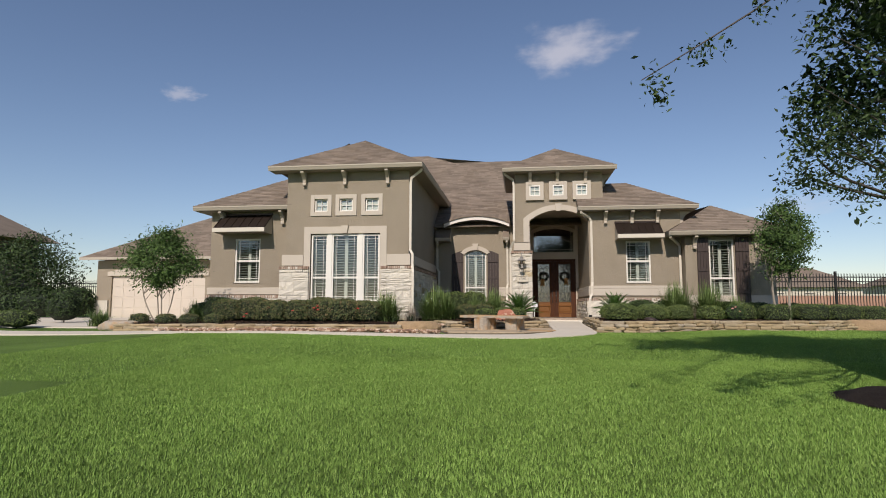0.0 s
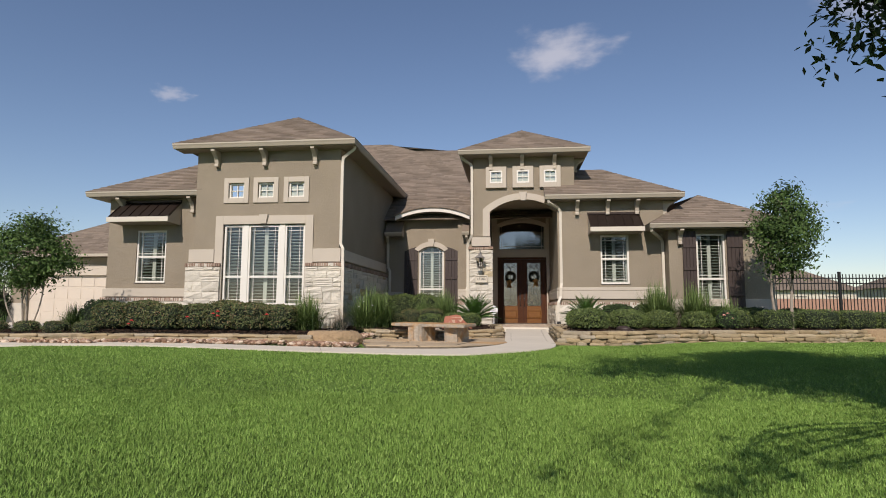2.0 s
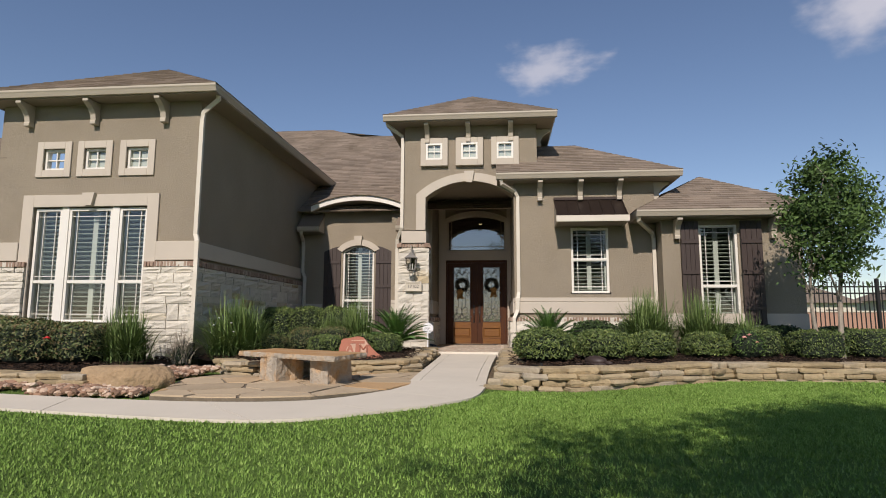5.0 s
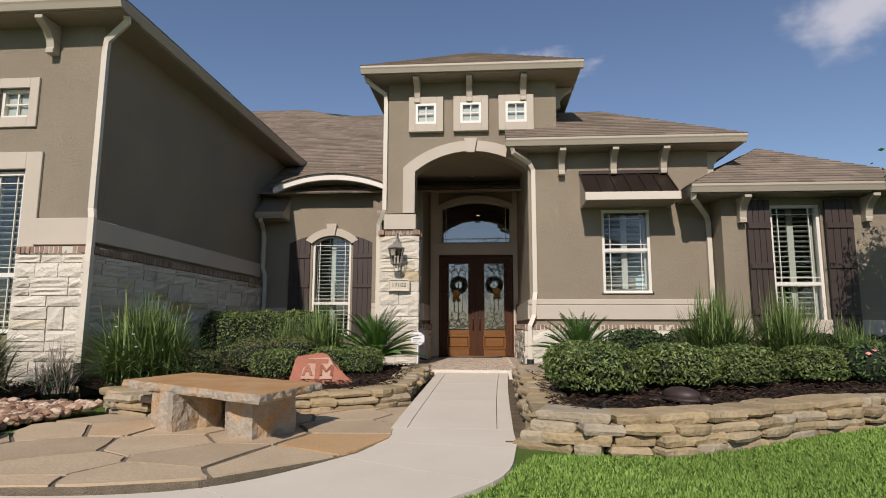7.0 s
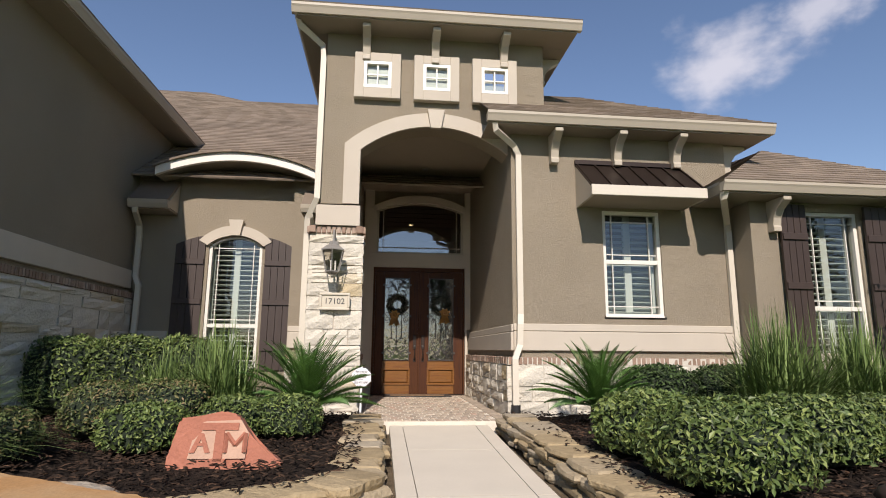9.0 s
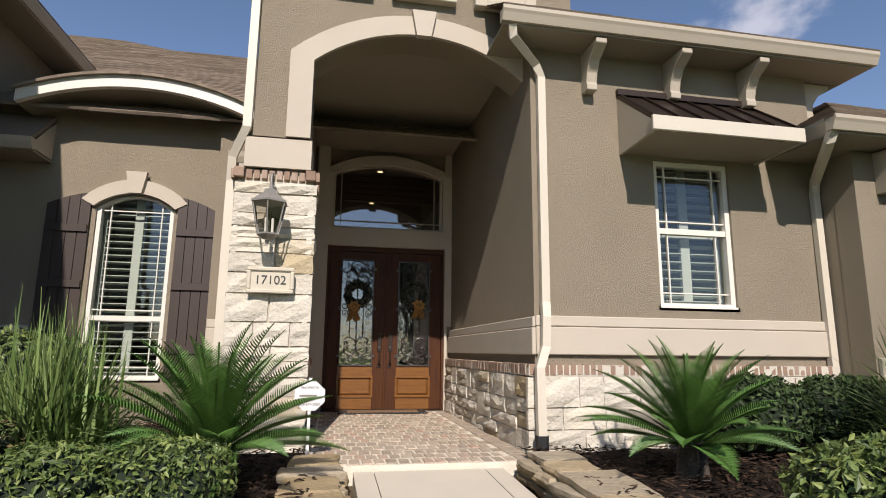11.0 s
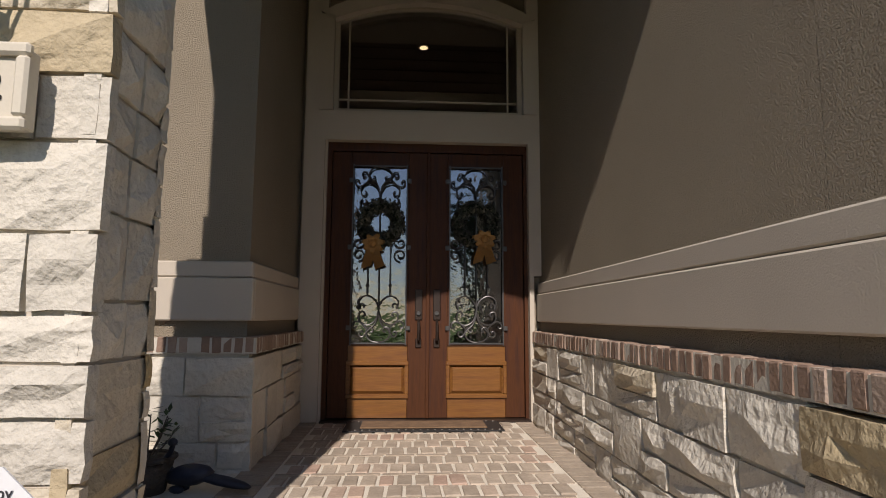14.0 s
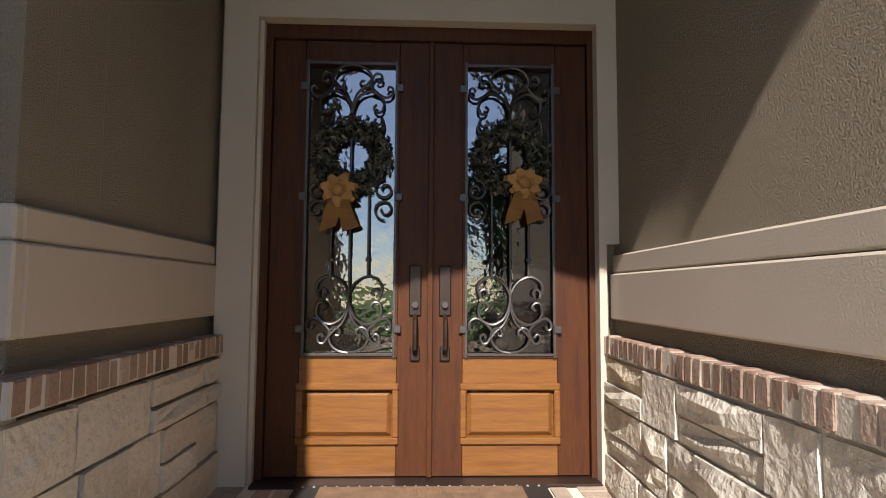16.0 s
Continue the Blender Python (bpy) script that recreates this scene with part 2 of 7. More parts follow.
SIGNWHITE = material("sign_white", (0.82, 0.82, 0.81), 0.4, vary=0.02, bump=0)
RIBBON = material("burlap_ribbon", (0.44, 0.235, 0.075), 0.8, vary=0.2, fine=120, coarse=8, bump=0.4, depth=0.002)
WREATHLEAF = material("wreath_leaves", (0.055, 0.06, 0.04), 0.6, vary=0.3, fine=20, coarse=3, bump=0, island=0.5, second=(0.13, 0.12, 0.09))
GARAGE = material("garage_paint", (0.62, 0.54, 0.44), 0.55, vary=0.04, fine=30, coarse=2, bump=0.1)
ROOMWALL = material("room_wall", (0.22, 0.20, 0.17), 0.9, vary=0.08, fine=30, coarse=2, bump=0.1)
DARKWALL = material("neighbour_brick", (0.16, 0.115, 0.085), 0.9, vary=0.2, fine=30, coarse=3, bump=0.5)
FARWALL = material("far_wall", (0.42, 0.24, 0.17), 0.9, vary=0.15, fine=10, coarse=1, bump=0.2)
GLASS = glass_material("window_glass", (0.70, 0.78, 0.73))
DOORGLASS = glass_material("rain_glass", (0.55, 0.55, 0.53), 0.35)
LAMPGLASS = glass_material("lamp_glass", (0.85, 0.83, 0.78), ior=1.7)
TRANSOMGLASS = glass_material("coated_glass", (0.55, 0.58, 0.58), ior=3.4)
WARM = glow_material("warm_bulb", (1.0, 0.72, 0.38), 2.5)


# ---- building blocks ----
def part(name, bm, mat, parent=None, label="", smooth=False):
    me = bpy.data.meshes.new(name)
    bmesh.ops.recalc_face_normals(bm, faces=bm.faces)
    bm.to_mesh(me)
    bm.free()
    me.materials.append(mat)
    if smooth:
        me.polygons.foreach_set("use_smooth", [True] * len(me.polygons))
    ob = new(name, me)
    if parent is not None:
        ob.parent = parent
    if label:
        ob["label"] = label
    return ob


def shared(name, me, parent, m):
    ob = new(name, me)
    ob.parent = parent
    ob.matrix_local = m
    return ob


def thing(name, label, category, group="", at=(0, 0, 0), kind=""):
    ob = new(name)
    ob.location = at
    ob.empty_display_size = 0.1
    return tagged(ob, label, category, group, kind)


def box(bm, x0, x1, y0, y1, z0, z1, bevel=0.0):
    r = bmesh.ops.create_cube(bm, size=1)
    vs = r["verts"]
    for v in vs:
        v.co = ((x0 + x1) / 2 + v.co.x * (x1 - x0), (y0 + y1) / 2 + v.co.y * (y1 - y0), (z0 + z1) / 2 + v.co.z * (z1 - z0))
    if bevel:
        es = list({e for v in vs for e in v.link_edges})
        bmesh.ops.bevel(bm, geom=es, offset=bevel, segments=1, affect="EDGES")
    return bm


def boxes(*rows, bevel=0.0):
    bm = bmesh.new()
    for r in rows:
        box(bm, *r, bevel=bevel)
    return bm


def prism(bm, pts, axis, a, b):
    """Extrudes a polygon given in the two other axes (in x, y, z order) from a to b along axis."""
    def put(p, q):
        return {"x": (q, p[0], p[1]), "y": (p[0], q, p[1]), "z": (p[0], p[1], q)}[axis]
    lo, hi = [bm.verts.new(put(p, a)) for p in pts], [bm.verts.new(put(p, b)) for p in pts]
    bm.faces.new(lo)
    bm.faces.new(hi[::-1])
    for i in range(len(pts)):
        j = (i + 1) % len(pts)
        bm.faces.new((lo[i], lo[j], hi[j], hi[i]))
    return bm


def sweep(bm, pts, radius, sides=6, taper=1.0, flat=None):
    """A tube along points; the radius runs to radius * taper."""
    pts = [Vector(p) for p in pts]
    rings = []
    for i, p in enumerate(pts):
        d = (pts[min(i + 1, len(pts) - 1)] - pts[max(i - 1, 0)]).normalized()
        ref = Vector((0, 1, 0)) if abs(d.y) < 0.9 else Vector((1, 0, 0))
        u = d.cross(ref).normalized()
        w = d.cross(u)
        r = radius * (1 + (taper - 1) * i / max(1, len(pts) - 1))
        rings.append([bm.verts.new(p + r * (math.cos(2 * math.pi * k / sides) * u + math.sin(2 * math.pi * k / sides) * w)) for k in range(sides)])
    for a, b in zip(rings, rings[1:]):
        for k in range(sides):
            bm.faces.new((a[k], a[(k + 1) % sides], b[(k + 1) % sides], b[k]))
    bm.faces.new(rings[0])
    bm.faces.new(rings[-1][::-1])
    return bm


def arch_pts(x0, x1, z, rise, n=14):
    """Points of a segmental arch from (x0, z) over the crown to (x1, z)."""
    c, h = (x0 + x1) / 2, (x1 - x0) / 2
    r = (h * h + rise * rise) / (2 * rise)
    a = math.asin(min(1.0, h / r))
    return [(c + r * math.sin(-a + 2 * a * i / n), z + rise - r + r * math.cos(-a + 2 * a * i / n)) for i in range(n + 1)]


def wall_mesh(x0, x1, y0, y1, z0, z1, holes=()):
    """A wall along x with openings (x0, x1, z0, z1 of the spring line, rise of the arch)."""
    bm = bmesh.new()
    arched = [h for h in holes if h[4]]
    cut = [(h[0], h[1], h[2], h[3] if not h[4] else z1) for h in holes]
    xs = sorted({x0, x1, *[c[0] for c in cut], *[c[1] for c in cut]})
    for a, b in zip(xs, xs[1:]):
        here = sorted((c[2], c[3]) for c in cut if c[0] <= a + 1e-6 and c[1] >= b - 1e-6)
        z = z0
        for lo, hi in here:
            if lo > z:
                box(bm, a, b, y0, y1, z, lo)
            z = hi
        if z < z1:
            box(bm, a, b, y0, y1, z, z1)
    for hx0, hx1, hz0, hz1, rise in arched:
        ap = arch_pts(hx0, hx1, hz1, rise)
        for (ax, az), (bx, bz) in zip(ap, ap[1:]):
            prism(bm, [(ax, az), (bx, bz), (bx, z1), (ax, z1)], "y", y0, y1)
    return bm


def structure(name, bm, mat, label="", smooth=False):
    ob = part(name, bm, mat, None, "", smooth)
    return tagged(ob, label, "", "", "structure")


def clip_half(poly, a, b, c):
    """Keeps the part of a 2D polygon where a*x + b*y <= c."""
    out = []
    for i in range(len(poly)):
        p, q = poly[i], poly[(i + 1) % len(poly)]
        dp, dq = a * p[0] + b * p[1] - c, a * q[0] + b * q[1] - c
        if dp <= 0:
            out.append(p)
        if dp * dq < 0:
            f = dp / (dp - dq)
            out.append((p[0] + f * (q[0] - p[0]), p[1] + f * (q[1] - p[1])))
    return out


def shingle_roof(name, planes, label):
    """Courses of laid shingles on roof planes; each plane is a convex polygon whose first edge is the eave."""
    rnd = random.Random(len(name) + len(planes))
    bm = bmesh.new()
    base = bmesh.new()
    for poly in planes:
        P = [Vector(p) for p in poly]
        o = P[0]
        u = (P[1] - P[0]).normalized()
        nrm = None
        for k in range(2, len(P)):
            nrm = u.cross(P[k] - o)
            if nrm.length > 1e-4:
                break
        nrm.normalize()
        if nrm.z < 0:
            nrm = -nrm
        v = nrm.cross(u).normalized()
        if v.z < 0:
            v = -v
        flat = [((p - o).dot(u), (p - o).dot(v)) for p in P]
        base.faces.new([base.verts.new(o + u * a + v * b) for a, b in flat])
        top = max(q[1] for q in flat)
        row = 0.0
        while row < top:
            strip = clip_half(clip_half(flat, 0, 1, row + 0.155), 0, -1, -row)
            if len(strip) >= 3:
                lo, hi = min(q[0] for q in strip), max(q[0] for q in strip)
                a = lo - rnd.random() * 0.6
                while a < hi:
                    b = a + rnd.choice((0.16, 0.22, 0.3, 0.42, 0.6))
                    cell = clip_half(clip_half(strip, 1, 0, b), -1, 0, -a)
                    if len(cell) >= 3:
                        lift = 0.010 + 0.006 * rnd.random()
                        vs = [bm.verts.new(o + u * q[0] + v * q[1] + nrm * (0.004 + lift * (1 - (q[1] - row) / 0.155))) for q in cell]
                        bm.faces.new(vs)
                        for k in range(len(cell)):
                            j = (k + 1) % len(cell)
                            if abs(cell[k][1] - row) < 1e-5 and abs(cell[j][1] - row) < 1e-5 and vs[k] != vs[j]:
                                w1, w2 = (bm.verts.new(vs[q].co - nrm * 0.035) for q in (k, j))
                                bm.faces.new((vs[k], vs[j], w2, w1))
                    a = b
            row += 0.145
    ob = structure(name, base, SHINGLE, label)
    me = bpy.data.meshes.new("shingles")
    bm.to_mesh(me)
    bm.free()
    me.materials.append(SHINGLE)
    sh = new("shingles", me)
    sh.parent = ob
    sh["kind"] = "stuff"
    return ob


def ground_z(x, y):
    return -0.02 + 0.0225 * max(-40.0, min(y, 16.0))


# ---- ground ----
def grid_sheet(xs, ys, hz):
    bm = bmesh.new()
    rows = [[bm.verts.new((x, y, hz(x, y))) for x in xs] for y in ys]
    for a, b in zip(rows, rows[1:]):
        for i in range(len(xs) - 1):
            bm.faces.new((a[i], a[i + 1], b[i + 1], b[i]))
    return bm


structure("ground", grid_sheet([-1500, -400, -120, -60, -30, -20, -12, -6, 0, 6, 12, 20, 30, 60, 120, 400, 1500], [-1500, -400, -120, -60, -40, -20, -8, 0, 6, 12, 16, 26, 40, 70, 140, 400, 1500], ground_z), TURF, "mown green lawn rising gently to the house")

# ---- house: walls ----
Z0 = 0.1
structure("wall_left_tower_front", wall_mesh(-7.45, -3.42, 17.5, 17.75, Z0, 5.35, [(-6.62, -4.34, 1.12, 3.27, 0), (-6.52, -6.08, 3.99, 4.40, 0), (-5.69, -5.25, 3.99, 4.40, 0), (-4.84, -4.40, 3.99, 4.40, 0)]), STUCCO, "taupe stucco tower wall with three tall windows")
structure("wall_left_tower_side", boxes((-3.67, -3.42, 17.753, 26.0, Z0, 5.35)), STUCCO, "taupe stucco side wall in shade")
structure("wall_left_tower_west", boxes((-7.45, -7.2, 17.753, 26.0, Z0, 5.35)), STUCCO)
structure("wall_left_wing_front", wall_mesh(-10.3, -7.453, 17.95, 18.2, Z0, 4.1, [(-9.43, -8.54, 1.73, 3.2, 0)]), STUCCO, "taupe stucco wing wall with an awning window")
structure("wall_left_wing_west", boxes((-10.3, -10.05, 18.203, 27.0, Z0, 4.1)), STUCCO)
structure("wall_bay_front", wall_mesh(-3.417, 0.32, 23.1, 23.35, Z0, 4.33, [(-2.19, -1.31, 1.0, 3.05, 0.17)]), STUCCO, "taupe stucco wall under an arched eyebrow roof")
structure("wall_porch_left", boxes((0.07, 0.32, 23.353, 24.45, Z0, 4.9)), STUCCO)
structure("wall_bay_return", boxes((-0.8, 0.32, 22.95, 23.097, Z0, 4.2)), STUCCO, "taupe stucco corner beside the porch")
structure("wall_porch_right", boxes((2.47, 2.72, 20.903, 24.45, Z0, 4.9)), STUCCO, "taupe stucco porch side wall")
structure("wall_porch_back", wall_mesh(0.07, 2.72, 24.453, 24.7, Z0, 4.9, [(0.52, 2.42, 0.5, 4.1, 0.18)]), STUCCO, "stucco wall round the front door")
structure("wall_entry_tower_front", wall_mesh(-0.12, 3.03, 20.9, 21.25, 3.28, 5.95, [(0.40, 2.48, 3.2, 4.08, 0.38), ]), STUCCO, "taupe stucco entry tower with a tall arch")
structure("wall_entry_tower_west", boxes((-0.12, 0.13, 21.253, 23.6, 3.9, 5.95)), STUCCO)
structure("wall_entry_tower_east", boxes((2.78, 3.03, 21.253, 23.6, 4.0, 5.95)), STUCCO)
structure("wall_right_wing_front", wall_mesh(2.47, 5.60, 20.65, 20.9, Z0, 4.35, [(3.74, 4.57, 1.8, 3.27, 0)]), STUCCO, "taupe stucco wing wall with an awning window")
structure("wall_far_wing_front", wall_mesh(5.603, 8.45, 20.2, 20.45, Z0, 3.45, [(6.37, 7.16, 1.15, 3.23, 0)]), STUCCO, "taupe stucco wall with brown board shutters")
structure("wall_far_wing_east", boxes((8.2, 8.45, 20.453, 33.0, Z0, 3.45)), STUCCO)
structure("wall_rear", boxes((-10.3, 8.45, 37.0, 37.25, Z0, 4.3)), STUCCO)
structure("wall_west_rear", boxes((-10.3, -10.05, 27.0, 37.0, Z0, 4.1)), STUCCO)
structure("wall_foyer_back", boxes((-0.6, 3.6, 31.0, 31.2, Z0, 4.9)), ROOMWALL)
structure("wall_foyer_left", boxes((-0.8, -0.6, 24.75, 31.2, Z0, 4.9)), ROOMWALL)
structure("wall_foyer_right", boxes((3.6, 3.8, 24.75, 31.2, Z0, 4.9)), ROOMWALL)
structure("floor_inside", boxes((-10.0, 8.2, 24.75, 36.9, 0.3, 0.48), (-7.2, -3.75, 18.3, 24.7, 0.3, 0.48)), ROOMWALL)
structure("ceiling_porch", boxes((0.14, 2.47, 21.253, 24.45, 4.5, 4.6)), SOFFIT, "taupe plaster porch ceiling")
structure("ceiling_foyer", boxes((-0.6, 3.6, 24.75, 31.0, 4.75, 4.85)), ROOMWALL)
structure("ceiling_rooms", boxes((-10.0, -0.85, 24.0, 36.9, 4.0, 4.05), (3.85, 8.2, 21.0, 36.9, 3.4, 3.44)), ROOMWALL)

# ---- roofs ----
S = 0.59


def hip_block(name, x0, x1, y0, y_back, z, label, west=True, east=True):
    """A hip roof over x0..x1 whose front eave lies at y0 and whose ridge runs back to y_back."""
    h = (x1 - x0) / 2
    c, top = (x0 + x1) / 2, z + S * h
    pk, rk = (c, y0 + h, top), (c, y_back, top)
    planes = [[(x0, y0, z), (x1, y0, z), pk], [(x1, y0, z), (x1, y_back, z), rk, pk], [(x0, y_back, z), (x0, y0, z), pk, rk]]
    return shingle_roof(name, planes, label)


hip_block("roof_left_tower", -7.95, -2.93, 17.05, 30.0, 5.42, "weathered brown shingle hip roof")
tower_h = (3.48 + 0.57) / 2
shingle_roof("roof_entry_tower", [
    [(-0.57, 20.4, 5.97), (3.48, 20.4, 5.97), (1.455, 20.4 + tower_h, 5.97 + S * tower_h)],
    [(3.48, 20.4, 5.97), (3.48, 24.45, 5.97), (1.455, 20.4 + tower_h, 5.97 + S * tower_h)],
    [(3.48, 24.45, 5.97), (-0.57, 24.45, 5.97), (1.455, 20.4 + tower_h, 5.97 + S * tower_h)],
    [(-0.57, 24.45, 5.97), (-0.57, 20.4, 5.97), (1.455, 20.4 + tower_h, 5.97 + S * tower_h)]], "brown shingle pyramid roof on the entry tower")
shingle_roof("roof_left_wing", [
    [(-10.75, 17.5, 4.25), (-7.3, 17.5, 4.25), (-7.3, 20.95, 4.25 + S * 3.45)],
    [(-10.75, 27.0, 4.25), (-10.75, 17.5, 4.25), (-7.3, 20.95, 4.25 + S * 3.45), (-7.3, 27.0, 4.25 + S * 3.45)]], "brown shingle hip roof of the left wing")
shingle_roof("roof_right_wing", [
    [(2.07, 20.2, 4.47), (6.12, 20.2, 4.47), (4.1, 22.23, 4.47 + S * 2.03), (2.07, 22.23, 4.47 + S * 2.03)],
    [(6.12, 20.2, 4.47), (6.12, 28.0, 4.47), (4.1, 28.0, 4.47 + S * 2.03), (4.1, 22.23, 4.47 + S * 2.03)]], "brown shingle hip roof of the right wing")
shingle_roof("roof_far_wing", [
    [(5.0, 19.75, 3.5), (8.9, 19.75, 3.5), (6.95, 21.7, 3.5 + S * 1.95)],
    [(8.9, 19.75, 3.5), (8.9, 33.0, 3.5), (6.0, 33.0, 3.5 + S * 2.9), (6.95, 21.7, 3.5 + S * 1.95)],
    [(5.0, 25.0, 3.5), (5.0, 19.75, 3.5), (6.95, 21.7, 3.5 + S * 1.95), (6.0, 25.0, 3.5 + S * 1.95)]], "brown shingle hip roof of the far wing")
shingle_roof("roof_main", [
    [(-4.4, 22.75, 4.16), (3.2, 22.75, 4.16), (3.2, 29.6, 8.54), (-3.4, 29.6, 8.54), (-4.9, 30.7, 9.24), (-8.5, 30.7, 9.24), (-8.5, 27.5, 7.20)],
    [(3.2, 37.5, 5.18), (-11.0, 37.5, 5.18), (-8.5, 30.7, 9.19), (-4.9, 30.7, 9.19), (3.2, 30.7, 9.19)][:4] + [(3.2, 31.8, 8.54)],
    [(-11.2, 37.0, 7.6), (-11.2, 27.5, 7.6), (-8.5, 27.5, 9.19), (-8.5, 37.0, 9.19)]], "tall brown shingle main roof")
structure("wall_gable_east", prism(bmesh.new(), [(22.9, 4.4), (37.0, 4.4), (37.0, 5.3), (31.8, 8.4), (29.6, 8.45), (22.9, 4.5)], "x", 2.95, 3.15), STUCCO)
structure("wall_far_wing_west", boxes((5.605, 5.85, 20.453, 20.95, Z0, 3.45)), STUCCO)
structure("wall_right_wing_top", boxes((5.35, 5.60, 20.903, 27.0, 3.4, 4.35)), STUCCO)


def eave(name, segments, z, soffit, label):
    """Gutter, fascia and soffit: segments (x0, x1, y0, y1) of the gutter run; soffit boxes (x0, x1, y0, y1)."""
    e = thing(name, label, "eave", kind="structure")
    for x0, x1, y0, y1 in segments:
        along_x = (x1 - x0) > (y1 - y0)
        bm = bmesh.new()
        prof = [(0.0, -0.13), (0.07, -0.13), (0.10, -0.06), (0.115, -0.035), (0.115, 0.0), (0.10, 0.0), (0.095, -0.02), (0.0, -0.02)]
        if along_x:
            prism(bm, [(y0 + 0.115 - a, z + b) for a, b in prof], "x", x0, x1)
        else:
            prism(bm, [(x1 - 0.115 + a, z + b) for a, b in prof] if x0 >= soffit[0][0] + 0.01 else [(x0 + 0.115 - a, z + b) for a, b in prof], "y", y0, y1)
        part("gutter", bm, EAVE, e, "cream painted gutter")
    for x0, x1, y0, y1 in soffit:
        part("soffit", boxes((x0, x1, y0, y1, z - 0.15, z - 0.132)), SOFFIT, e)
    return e


eave("eave_left_tower", [(-7.95, -2.93, 17.05, 17.165), (-3.045, -2.93, 17.17, 26.0)], 5.42, [(-7.9, -2.95, 17.14, 17.55), (-3.44, -3.0, 17.553, 26.0)], "cream gutter and taupe soffit of the left tower")
eave("eave_entry_tower", [(-0.57, 3.48, 20.4, 20.515), (3.365, 3.48, 20.52, 24.4), (-0.57, -0.455, 20.52, 24.4)], 5.97, [(-0.5, 3.42, 20.48, 20.95), (3.0, 3.42, 20.953, 24.4), (-0.5, -0.1, 20.953, 24.4)], "cream gutter and taupe soffit of the entry tower")
eave("eave_left_wing", [(-10.75, -7.453, 17.5, 17.615), (-10.75, -10.635, 17.62, 27.0)], 4.25, [(-10.7, -7.453, 17.58, 18.0), (-10.7, -10.25, 18.003, 27.0)], "cream gutter and taupe soffit of the left wing")
eave("eave_right_wing", [(2.07, 6.12, 20.2, 20.315), (6.005, 6.12, 20.32, 26.0)], 4.47, [(2.09, 6.08, 20.28, 20.7), (5.55, 6.08, 20.703, 26.0), (2.09, 2.5, 20.703, 20.88)], "cream gutter and taupe soffit of the right wing")
eave("eave_far_wing", [(5.0, 8.9, 19.75, 19.865), (8.785, 8.9, 19.87, 33.0), (5.0, 5.115, 19.87, 20.6)], 3.5, [(5.05, 8.85, 19.83, 20.25), (8.4, 8.85, 20.253, 33.0), (5.05, 5.62, 20.253, 20.62)], "cream gutter and taupe soffit of the far wing")

# ---- windows ----
def muntin_bars(bm, x0, x1, z0, z1, y, verticals, horizontals, w=0.012):
    for x in verticals:
        box(bm, x - w / 2, x + w / 2, y - 0.012, y + 0.012, z0, z1)
    for z in horizontals:
        box(bm, x0, x1, y - 0.0105, y + 0.0105, z - w / 2, z + w / 2)


def sheet(x0, x1, y, z0, z1):
    bm = bmesh.new()
    bm.faces.new([bm.verts.new(p) for p in ((x0, y, z0), (x1, y, z0), (x1, y, z1), (x0, y, z1))])
    return bm


SLAT_MESH = {}


def slat_mesh(width):
    key = round(width, 3)
    if key not in SLAT_MESH:
        bm = bmesh.new()
        box(bm, -width / 2, width / 2, -0.032, 0.032, -0.006, 0.006)
        bmesh.ops.rotate(bm, verts=bm.verts, cent=(0, 0, 0), matrix=Matrix.Rotation(radians(-16), 3, "X"))
        me = bpy.data.meshes.new("slat")
        bm.to_mesh(me)
        bm.free()
        me.materials.append(SHADEDSLATS)
        SLAT_MESH[key] = me
    return SLAT_MESH[key]


